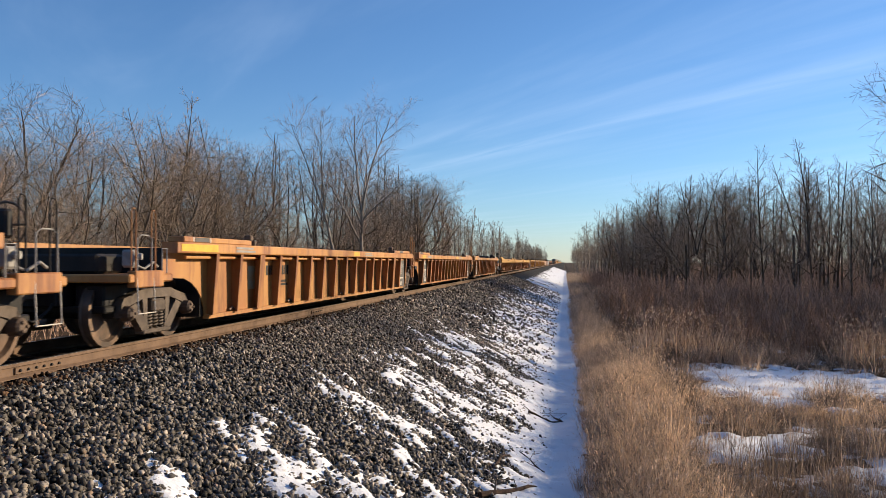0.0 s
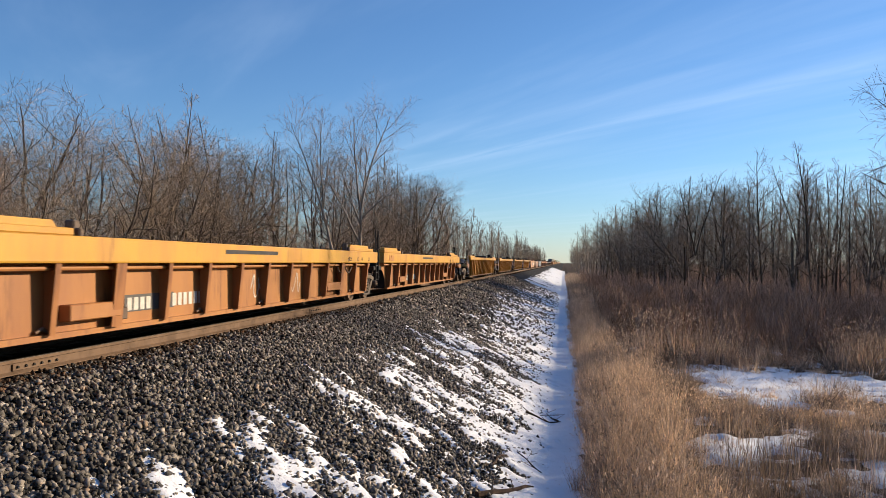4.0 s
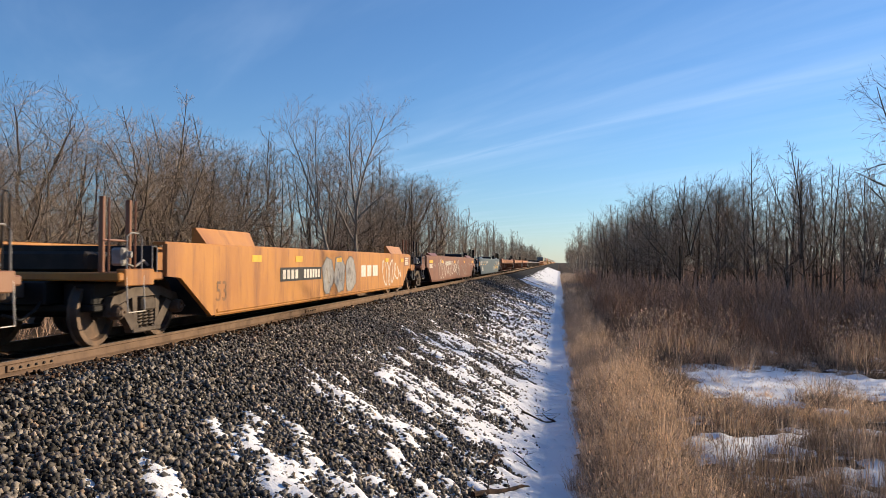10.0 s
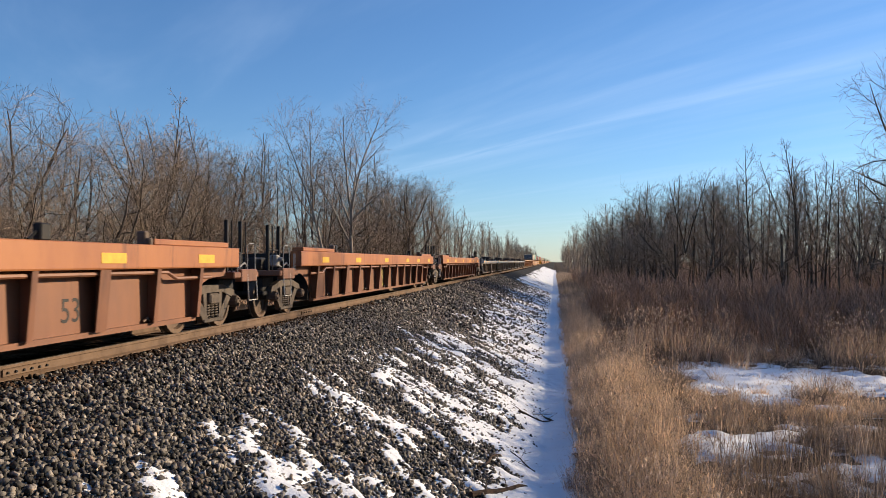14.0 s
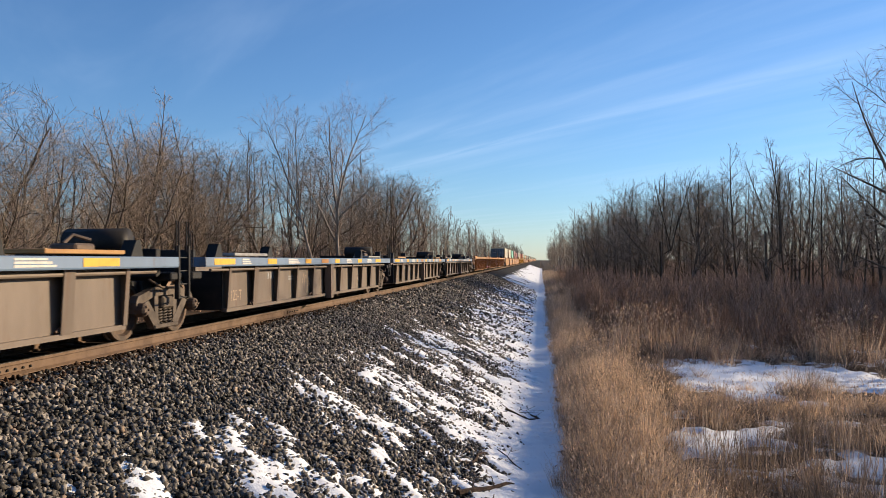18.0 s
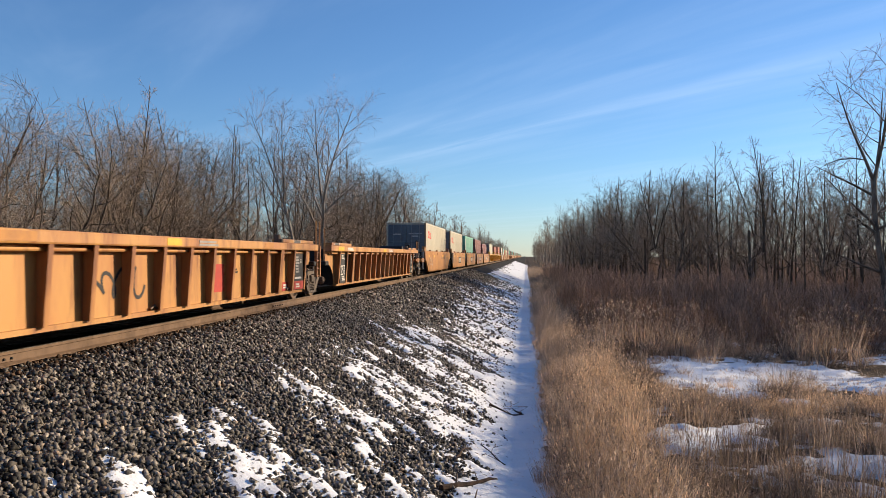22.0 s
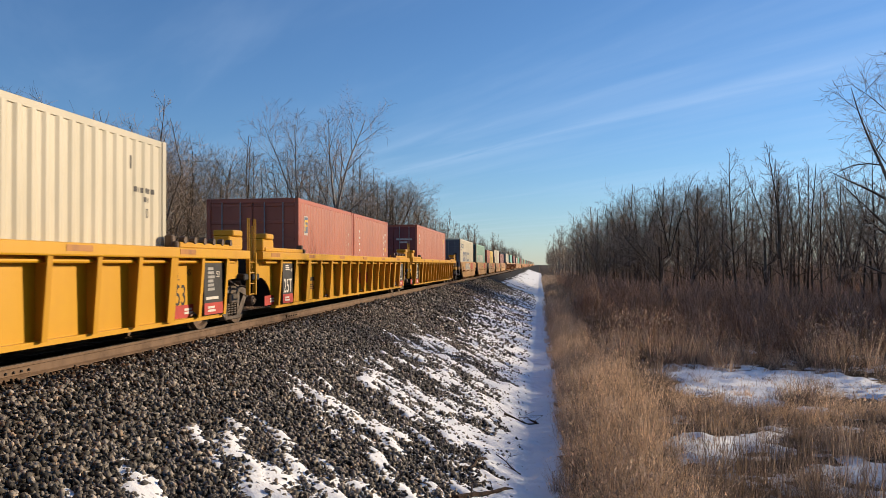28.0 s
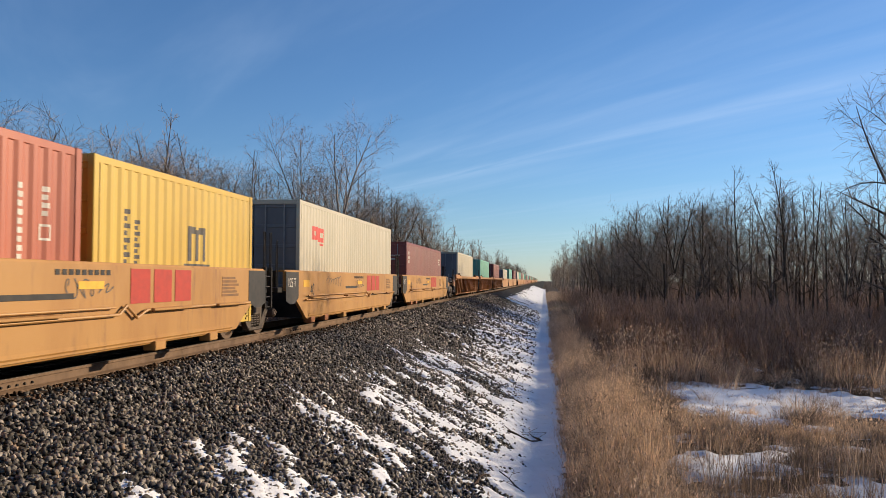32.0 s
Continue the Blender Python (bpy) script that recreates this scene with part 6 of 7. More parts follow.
def mark_cars():
    mark_old(-12.6, 20.3, seed=2)
    mark_old(11.6, 19.2, near_panel=False, seed=3)
    patch(CARS[11.6], "yellow_mark", CHORD, 0.1, 1.1, 1.39, 1.50, "reflector_patch")
    patch(CARS[11.6], "teal_patch", SIDE, 3.35, 3.85, 0.70, 1.15)
    mark_old(32.2, 19.0, seed=5)
    balloons(CARS[32.2], SIDE + 0.002, 7.0, 0.36, 6.2, 0.96, 4, "lime_mark", "navy_mark", 4, 0.84)
    mark_old(52.6, 19.1, seed=7)
    patch(CARS[52.6], "teal_patch", SIDE, 3.56, 4.25, 0.80, 1.12)
    # the deep-chord cars
    for s, q in ((75.9, 1), (96.0, 2), (116.0, 3)):
        car, length = CARS[s], 19.1
        patch(car, "dull_patch", CHORD, 0.75, 1.05, 1.24, 1.42)
        patch(car, "smooth_orange", CHORD, 1.10, 1.60, 1.22, 1.42)
        for k, txt in enumerate(("40/20", "45", "48", "53")):
            letters(txt, 0.16, "black_mark", car, CHORD, length - 3.6 + (0, 1.0, 1.5, 2.3)[k], 1.22)
        bars(car, "black_mark", CHORD, 7.4, 1.33, 2.6, 0.07)
        patch(car, "grey_panel", SIDE, 4.55, 6.0, 0.48, 0.72)
        digits(car, "white_mark", SIDE + 0.005, 4.62, 0.50, 0.7, 0.18, 4)
        digits(car, "white_mark", SIDE + 0.005, 5.95, 0.50, 1.1, 0.20, 6)
        scrawl(car, "white_mark", SIDE + 0.004, 9.2, 0.45, 0.9, 0.5, q, 0.03, 3)
        scrawl(car, "white_mark", SIDE + 0.004, 11.4, 0.5, 0.8, 0.45, q + 5, 0.03, 2)
        for y in (3.05, length - 5.2):
            box = part("tool_box", Shape().box(1.26, 1.42, 0, 1.15, 0.46, 0.66, 0.012), M["dull_orange"], car, "welded steel tool box", at=(0, y, 0))
            part("lug", Shape().box(1.26, 1.36, 1.2, 1.42, 0.40, 0.56, 0.012), M["dirty_steel"], box)
        for k in range(2):
            y = length - 4.3 + 0.75 * k
            part("chain", Shape().tube([(1.40, y + 0.7 * u / 8, 1.06 - 0.16 * math.sin(math.pi * u / 8)) for u in range(9)], 0.020, 5), M["dirty_steel"], car, "rusty hanging chain")
        for y in (0.55, length - 3.0):
            part("guide_guard", Shape().slab([(0, 1.505), (2.4, 1.505), (2.2, 1.68), (0.15, 1.68)], 1.22, 1.36), M["chord_yellow"], car, at=(0, y, 0))
    # yellow cars patched with brown
    for k, s in enumerate((141.0, 164.9, 188.6, 212.5)):
        car, length = CARS[s], 19.5
        digits(car, "white_mark", SIDE + 0.001, 3.85, 0.78, 0.85, 0.22, 4)
        digits(car, "white_mark", SIDE + 0.001, 4.95, 0.78, 0.95, 0.22, 5)
        for txt, zz in (("20", 1.14), ("40", 0.98)):
            letters(txt, 0.15, "black_mark", car, 1.455, 3.46, zz, squeeze=0.8)
        letters("48", 0.16, "black_mark", car, SIDE + 0.001, 1.75, 1.10)
        bars(car, "worn_patch", SIDE, 9.3, 0.6, 0.35, 0.45, 3)
        bars(car, "black_mark", SIDE, 1.9, 0.72, 0.3, 0.2, 3)
        chord_marks(car, length, 1.36, 0.17, ("yellow_mark",), 3.4, 0.4, 11 + k)
        letters("53", 0.34, "worn_patch", car, SIDE + 0.001, length - 3.0, 0.62)
        if k == 2:
            for q, w in enumerate((0.30, 0.30, 0.42)):
                patch(car, "white_mark", SIDE + 0.001, length - 6.2 + 0.5 * q, length - 6.2 + 0.5 * q + w, 0.62, 0.95, "logo_shape")
    # plate-sided cars
    car = CARS[236.5]
    letters("53", 0.50, "worn_patch", car, PLATE, 1.75, 0.52)
    for y in (3.4, 6.0, 9.4, 15.5, 18.2):
        patch(car, "yellow_mark", PLATE, y, y + 0.5, 1.20, 1.33, "reflector_patch")
    patch(car, "black_mark", PLATE, 5.0, 8.0, 0.78, 1.08)
    digits(car, "white_mark", PLATE + 0.005, 5.15, 0.83, 1.1, 0.20, 4)
    digits(car, "white_mark", PLATE + 0.005, 6.6, 0.83, 1.3, 0.20, 6)
    balloons(car, PLATE + 0.002, 8.0, 0.36, 3.4, 1.0, 3, "grey_mark", "dirty_grey", 12)
    for q, w in enumerate((0.55, 0.55, 0.7)):
        patch(car, "white_mark", PLATE, 12.1 + 0.75 * q, 12.1 + 0.75 * q + w, 0.76, 1.10, "logo_shape")
    scrawl(car, "white_mark", PLATE + 0.002, 15.0, 0.4, 3.2, 0.9, 8, 0.07, 5)
    patch(car, "rust_brown", PLATE, 18.9, 19.9, 1.06, 1.40, "placard_frame")
    bars(car, "white_mark", PLATE + 0.005, 19.0, 1.10, 0.7, 0.26, 4)
    car = CARS[260.7]
    for y in (0.75, 4.6, 9.5, 14.2, 18.75):
        patch(car, "yellow_mark", PLATE, y, y + (1.0 if y in (0.75, 18.75) else 0.6), 1.16, 1.29, "reflector_patch")
    bars(car, "white_mark", PLATE, 0.8, 0.93, 0.9, 0.18, 4)
    for y, txt in ((2.2, "53"), (3.4, "48"), (17.6, "48"), (18.4, "53"), (16.9, "45")):
        letters(txt, 0.18, "white_mark", car, PLATE + 0.001, y, 1.02)
        patch(car, "white_mark", PLATE + 0.001, y + 0.27, y + 0.31, 0.98, 1.20, "stripe")
    digits(car, "white_mark", PLATE + 0.004, 6.0, 1.06, 2.4, 0.20, 9)
    scrawl(car, "white_mark", PLATE + 0.002, 3.9, 0.35, 4.2, 1.0, 21, 0.055, 6)
    scrawl(car, "white_mark", PLATE + 0.003, 8.4, 0.45, 3.6, 0.85, 23, 0.05, 6)
    scrawl(car, "grey_mark", PLATE + 0.002, 13.0, 0.4, 3.0, 0.8, 24, 0.04, 5)
    car = CARS[284.8]
    patch(car, "yellow_mark", PLATE, 0.08, 0.62, 0.92, 1.24, "reflector_patch")
    patch(car, "white_mark", PLATE, 0.70, 0.95, 0.98, 1.20)
    bars(car, "white_mark", PLATE, 1.1, 1.00, 1.1, 0.26, 5)
    for y, txt in ((2.5, "57"), (3.3, "48"), (4.1, "45"), (15.3, "40"), (16.85, "45"), (17.45, "48"), (18.35, "57")):
        letters(txt, 0.19, "white_mark", car, PLATE + 0.001, y, 1.14)
        patch(car, "white_mark", PLATE + 0.001, y + 0.27, y + 0.31, 1.12, 1.30, "stripe")
    digits(car, "white_mark", PLATE, 5.3, 1.10, 0.7, 0.20, 3)
    digits(car, "white_mark", PLATE, 6.15, 1.10, 1.0, 0.20, 5)
    for y in (3.2, 5.0, 14.4, 17.5):
        patch(car, "yellow_mark", PLATE, y, y + 0.45, 0.98, 1.07, "reflector_patch")
    patch(car, "yellow_mark", PLATE, 19.75, 20.3, 0.98, 1.26, "reflector_patch")
    bars(car, "white_mark", PLATE, 16.1, 0.98, 0.45, 0.34, 5)
    bars(car, "white_mark", PLATE, 18.75, 1.00, 0.7, 0.30, 5)
    patch(car, "white_mark", PLATE, 19.5, 19.68, 1.0, 1.12)
    for k, w in enumerate((0.16, 0.30, 0.26, 0.22, 0.20)):
        patch(car, "gold_mark", PLATE, 14.9 + 0.36 * k, 14.9 + 0.36 * k + w, 0.62, 0.82 + 0.10 * (k == 1), "logo_shape")
    for k, w in enumerate((0.32, 0.20, 0.20, 0.18)):
        patch(car, "gold_mark", PLATE, 16.75 + 0.34 * k, 16.75 + 0.34 * k + w, 0.62, 0.82 + 0.10 * (k == 0), "logo_shape")
    letters("53'", 0.42, "gold_mark", car, PLATE + 0.001, 18.0, 0.58)
    for y in (2.2, 13.2):
        bars(car, "white_mark", PLATE, y, 0.55, 1.2, 0.30, 3)
    patch(car, "gold_mark", PLATE, 16.0, 16.3, 0.36, 0.48)
    # rust-red cars
    for k, s in enumerate((308.8, 333.2, 357.3)):
        car, length = CARS[s], 20.6
        for y in (1.7, 5.2, 9.3, 13.4, 16.0, 18.9):
            patch(car, "yellow_mark", CHORD, y, y + 0.62, 1.22, 1.36, "reflector_patch")
        letters("53", 0.44, "black_mark", car, SIDE + 0.001, length - 5.1, 0.48)
        scrawl(car, "lime_mark", SIDE + 0.003, 8.8 + k, 0.4, 1.3, 0.6, 31 + k, 0.03, 3)
        scrawl(car, "grey_mark", SIDE + 0.003, 10.6 + k, 0.5, 1.1, 0.45, 41 + k, 0.03, 4)
        for z, x in ((1.08, 1.40),):
            part("pipe", Shape().tube([(x, 1.0, z - 0.12), (x, 2.0, z - 0.12), (x, 2.3, z), (x, length - 2.6, z), (x, length - 2.3, z - 0.1), (x, length - 1.0, z - 0.1)], 0.030, 6), M["rust_brown"], car)
        for y in (3.4, length - 5.6):
            part("lashing_bracket", Shape().box(1.28, 1.40, -0.10, 0.10, 1.49, 1.70, 0.02).tube([(1.34, -0.1, 1.6), (1.34, -0.25, 1.5)], 0.02, 5), M["black_steel"], car, at=(0, y, 0))
    # grey cars with the pale chord
    for k, s in enumerate((382.0, 400.1, 418.6, 436.8, 455.1)):
        car, length = CARS[s], 17.4 if k < 4 else 18.9
        y = 0.35
        for n, (c, w) in enumerate((("yellow_mark", 1.0), ("white_mark", 0.5), ("yellow_mark", 0.6), ("white_mark", 0.9), ("yellow_mark", 0.5), ("dull_patch", 0.7), ("yellow_mark", 0.5), ("white_mark", 0.7), ("yellow_mark", 0.6), ("white_mark", 0.8), ("yellow_mark", 0.9))):
            (bars if c == "white_mark" and n % 4 else lambda a, b, x, y0, z, ww, h, *r: patch(a, b, x, y0, y0 + ww, z, z + h, "reflector_patch"))(car, c, CHORD, y, 1.175, w, 0.11, 3)
            y += (length - 1.6) / 11 + 0.06 * ((n * 5) % 3 - 1)
        letters("48", 0.42, "tan_mark", car, SIDE + 0.001, length - 4.6, 0.52)
        letters("125-T", 0.30, "tan_mark", car, SIDE + 0.001, 1.72, 0.46, squeeze=0.85)
        digits(car, "grey_mark", SIDE, 3.9, 0.84, 0.7, 0.14, 4)
        bars(car, "grey_mark", SIDE, 5.4, 0.78, 0.8, 0.10, 2)
        scrawl(car, "tan_mark", SIDE + 0.002, 6.6, 0.5, 0.7, 0.42, 50 + k, 0.03, 3)
        if k in (0, 4):
            patch(car, "chord_blue", SIDE, 3.75, 4.65, 0.44, 0.78)
            digits(car, "white_mark", SIDE + 0.005, 3.9, 0.50, 0.62, 0.22, 3)
        part("centre_stake", Shape().slab([(-0.16, 1.31), (0.16, 1.31), (0.12, 0.20), (-0.12, 0.20)], 1.30, 1.485), M["dirty_grey"], car, at=(0, length / 2, 0))
        for y in (1.6, length - 3.4):
            part("walkway", Shape().box(0.85, 1.40, 0, 1.9, 1.34, 1.40, 0.01), M["tan_orange"] if k % 2 else M["grey_mark"], car, "pale walkway plate", at=(0, y, 0))
        for y in (1.0, 3.9, length - 4.2, length - 1.0):
            part("lashing_bracket", Shape().slab([(-0.18, 1.31), (0.18, 1.31), (0.10, 1.56), (-0.02, 1.56)], 1.12, 1.32), M["black_steel"], car, at=(0, y, 0))
        part("air_tank", Shape().tube([(-0.5, 0, 0), (0.5, 0, 0)], 0.22, 12), M["black_steel"], car, at=(0.35, length - 0.4, 1.55), smooth=True)
        part("valve_gear", Shape().box(0.55, 0.95, 0, 0.5, 1.32, 1.50, 0.03).tube([(0.7, 0.1, 1.5), (0.75, 0.25, 1.62), (0.9, 0.45, 1.55)], 0.03, 6), M["dirty_steel"], car, at=(0, length - 2.0, 0))
    # orange-yellow three-unit car
    for k, s in enumerate((477.6, 497.8, 518.9)):
        mark_old(s, 19.5, near_panel=k > 0, far_panel=True, back="black_mark", red=k < 2, seed=60 + k)
    balloons(CARS[518.9], SIDE + 0.003, 8.5, 0.36, 3.4, 0.86, 4, "white_mark", "grey_panel", 15)
    balloons(CARS[518.9], SIDE + 0.003, 3.6, 0.5, 1.2, 0.6, 1, "rust_red", "dull_patch", 16)
    scrawl(CARS[497.8], "black_mark", SIDE + 0.003, 8.0, 0.55, 1.5, 0.5, 17, 0.06, 4)
    patch(CARS[497.8], "red_mark", SIDE, 12.4, 13.0, 0.5, 1.05)
    # plate-sided five-unit car
    for k, s in enumerate((541.9, 559.3, 574.8, 591.3, 607.3)):
        car, length = CARS[s], (15.2, 13.9, 14.6, 14.4, 15.6)[k]
        letters("40", 0.36, "black_mark", car, PLATE + 0.001, 1.2, 0.60, squeeze=0.8)
        if k:
            patch(car, "black_mark", PLATE + 0.001, 5.9, 8.6, 0.62, 1.12)
        for q in range(3 if k else 0):
            y0 = 6.15 + 0.80 * q
            part("logo_shape", Shape().slab([(y0 + 0.16, 1.04), (y0 + 0.72, 1.04), (y0 + 0.54, 0.70), (y0 + 0.02, 0.70)], PLATE + 0.005, PLATE + 0.008), M["white_mark"], car)
        for y in (1.6, 4.4, 9.6, 12.6):
            patch(car, "yellow_mark", PLATE, y, y + 0.6, 1.14, 1.26, "reflector_patch")
        bars(car, "rust_brown", PLATE, 9.0, 1.02, 0.9, 0.16, 3)
        bars(car, "black_mark", PLATE, 10.4, 0.98, 1.0, 0.20, 3)
        scrawl(car, ("white_mark", "grey_panel", "grey_panel", "pink_mark", "white_mark")[k], PLATE + 0.002, 2.4, 0.55, 1.3, 0.6, 70 + k, 0.035, 4)
        scrawl(car, ("grey_mark", "white_mark", "worn_patch", "pink_mark", "grey_mark")[k], PLATE + 0.002, 11.3, 0.9, 1.2, 0.4, 80 + k, 0.03, 3)
        if k == 3:
            scrawl(car, "pink_mark", PLATE + 0.003, 1.8, 0.36, 3.2, 0.9, 18, 0.08, 5)
        if k:
            letters("125-T", 0.20, "white_mark", car, 1.486, 0.16, 1.22, squeeze=0.9)
        for y in (2.6, 6.4, 10.2, length - 3.0):
            part("lid_plate", Shape().slab([(0, 1.43), (1.25, 1.43), (1.10, 1.28), (0.18, 1.28)], PLATE, PLATE + 0.012), M["smooth_orange"], car, at=(0, y, 0))
            part("lift_lug", Shape().slab([(0.45, 1.50), (0.85, 1.50), (0.76, 1.60), (0.54, 1.60)], 1.30, 1.42), M["rust_brown"], car, at=(0, y, 0))
        for y, f in ((0.15, 1), (length - 0.75, -1)):
            part("corner_guide", Shape().slab([(0, 1.50), (0.62, 1.50), (0.50, 1.70), (0.20, 1.80), (0.05, 1.70)], 1.24, 1.40), M["smooth_orange"] if f > 0 else M["rust_brown"], car, at=(0, y, 0))
    # bright yellow three-unit car
    for k, s in enumerate((626.4, 646.6, 667.0)):
        car, length = CARS[s], 19.4
        load_panel(car, 1.66, True, "black_mark", red=True) if k else None
        if k < 2:
            load_panel(car, length - 1.98, False, "black_mark", red=True)
        else:
            patch(car, "red_mark", SIDE, length - 3.6, length - 1.6, 0.34, 0.56, "red_band")
            patch(car, "white_mark", SIDE, length - 2.1, length - 1.75, 0.72, 1.02, "placard")
        letters("53", 0.50, "black_mark", car, SIDE + 0.001, length - 2.86, 0.56, squeeze=0.85)
        letters("45", 0.16, "black_mark", car, SIDE + 0.001, length - 2.40, 1.06)
        for y in (3.0, length - 2.90):
            letters("40", 0.16, "black_mark", car, SIDE + 0.001, y, 1.02)
            letters("20", 0.16, "black_mark", car, SIDE + 0.001, y, 0.82)
            patch(car, "black_mark", SIDE + 0.001, y, y + 0.2, 0.985, 1.00, "stripe")
        bars(car, "black_mark", SIDE, 4.2, 0.82, 0.75, 0.10)
        bars(car, "worn_patch", SIDE, 4.2, 0.60, 0.6, 0.14, 3)
        if k == 1:
            for q in range(3):
                patch(car, "red_mark", SIDE + 0.001, 10.2 + 0.55 * q, 10.62 + 0.55 * q, 0.62, 0.98, "logo_shape")
        else:
            patch(car, "black_mark", SIDE, 5.9, 8.2, 0.76, 0.98)
            digits(car, "white_mark", SIDE + 0.005, 6.0, 0.80, 0.9, 0.14, 4)
            digits(car, "white_mark", SIDE + 0.005, 7.1, 0.80, 1.0, 0.14, 5)
        for y in (0.5, 3.4, 6.6, 9.8, 13.0, 16.2):
            patch(car, "smooth_orange", CHORD, y, y + 0.6, 1.42, 1.50, "reflector_patch")
        for y in (0.2, length - 0.9):
            part("corner_guide", Shape().box(1.10, 1.42, 0, 0.7, 1.54, 1.80, 0.02).box(1.05, 1.46, 0.1, 0.6, 1.80, 1.92, 0.02), M["bright_yellow"], car, at=(0, y, 0))
        for q in range(6):
            part("roller", Shape().tube([(1.36, 0, 1.66), (1.46, 0, 1.66)], 0.06, 10), M["dirty_steel"], car, at=(0, length - 2.9 + 0.4 * q, 0))
    # tan five-unit car
    for k, s in enumerate((690.1, 706.4, 722.4, 737.9, 753.3)):
        car, length = CARS[s], 14.1 if k < 4 else 15.9
        if k:
            letters("125 T", 0.30, "white_mark", car, 1.485, 0.12, 1.06, squeeze=0.85)
        letters("40", 0.46, "black_mark", car, PLATE + 0.001, 1.95, 0.82, squeeze=0.75)
        patch(car, "yellow_mark", PLATE, 1.35, 1.85, 1.06, 1.22, "reflector_patch")
        patch(car, "teal_patch", PLATE, 2.9, 3.3, 0.90, 1.30) if k == 1 else None
        y = 8.5
        for sh in (Shape().box(0, 0.004, 0, 0.58, 0.88, 1.38), Shape().box(0, 0.004, 0.70, 1.28, 0.88, 1.38), Shape().box(0, 0.004, 1.40, 1.98, 0.88, 1.38)):
            part("logo_shape", sh, M["red_mark"], car, at=(PLATE + 0.001, y, 0))
        bars(car, "black_mark", PLATE, 5.6, 0.98, 1.5, 0.07)
        bars(car, "worn_patch", PLATE, 11.8, 0.92, 0.8, 0.36, 6)
        digits(car, "black_mark", PLATE, 6.7, 1.28, 1.3, 0.07, 9)
        patch(car, "yellow_mark", PLATE, 7.2, 7.8, 1.10, 1.20, "reflector_patch")
        pz = 0.74
        part("pipe", Shape().tube([(1.53, 1.4, pz), (1.53, 8.1, pz), (1.53, 8.3, pz + 0.12), (1.53, 8.6, pz - 0.06), (1.53, 8.9, pz + 0.04), (1.53, length - 1.0, pz + 0.04)], 0.022, 6), M["tan_orange"], car)
        part("pipe", Shape().tube([(1.53, 1.6, pz + 0.10), (1.53, 8.0, pz + 0.10)], 0.016, 6), M["tan_orange"], car)
        for y in (2.4, 6.0, 9.6, 12.0):
            part("shelf_bracket", Shape().box(1.476, 1.60, 0, 1.3, pz + 0.02, pz + 0.06, 0.008), M["tan_orange"], car, at=(0, y - 0.6, 0))
        for y in (1.9, 3.2, 5.2, 9.2, 11.2):
            part("jack_pad", Shape().box(1.32, 1.52, 0, 0.34, 0.16, 0.30, 0.012), M["tan_orange"] if y > 3.5 else M["rust_red"], car, at=(0, y, 0))
        scrawl(car, "grey_panel", PLATE + 0.002, 3.5, 1.05, 1.6, 0.28, 90 + k, 0.02, 6)
        scrawl(car, "grey_panel", PLATE + 0.002, 6.9, 0.98, 1.1, 0.26, 95 + k, 0.02, 5)
    car = CARS[690.1]
    balloons(car, PLATE + 0.002, 3.8, 0.68, 4.1, 0.70, 5, "grey_mark", "white_mark", 33)


mark_cars()


# ---- markings on the containers ----
def on_box(box, length, material, rects, name="marking"):
    """Painted rectangles (y0, y1, z0, z1) that follow the corrugated side."""
    if len(rects) > 1 and name in ("marking", "logo_shape"):
        return [on_box(box, length, material, [q], name) for q in rects]
    n = int((length - 0.32) / 0.28)
    step = (length - 0.32) / n
    knots = [0.0, 0.16]
    for k in range(n):
        knots += [0.16 + (k + u) * step for u in (0.30, 0.50, 0.80, 1.0)]
    knots.append(length)
    depth = [0.0, 0.0] + [0.0, 0.028, 0.028, 0.0] * n + [0.0]
    sh = Shape()
    for y0, y1, z0, z1 in rects:
        ys = [y0] + [q for q in knots if y0 < q < y1] + [y1]
        xs = [1.2175 - float(np.interp(q, knots, depth)) for q in ys]
        v = [(x, y, z0) for x, y in zip(xs, ys)] + [(x, y, z1) for x, y in zip(xs, ys)]
        m = len(ys)
        sh.add(v, [(i, i + 1, m + i + 1, m + i) for i in range(m - 1)])
    me = bpy.data.meshes.new(name)
    me.from_pydata(sh.v, [], sh.f)
    me.materials.append(M[material])
    return part(name, me, None, box)


def ring(y, z, w, h, t):
    return [(y, y + t, z, z + h), (y + w - t, y + w, z, z + h), (y + t, y + w - t, z, z + t), (y + t, y + w - t, z + h - t, z + h)]


def column(y, z0, z1, n, w=0.14):
    """Upright writing, one mark below the other."""
    h = (z1 - z0) / n
    return [(y, y + w * (0.7 + 0.3 * (k % 2)), z0 + k * h, z0 + (k + 0.66) * h) for k in range(n)]


def lines(y, z, w, n, h=0.07, gap=0.06):
    return [(y, y + w * (1 - 0.2 * (k % 2)), z + k * (h + gap), z + k * (h + gap) + h) for k in range(n)]


def door_marks(box, material, boxes):
    for x0, x1, _, _, z0, z1 in boxes:
        part("door_marking", Shape().box(x0, x1, 0.024, 0.028, z0, z1), M[material], box)


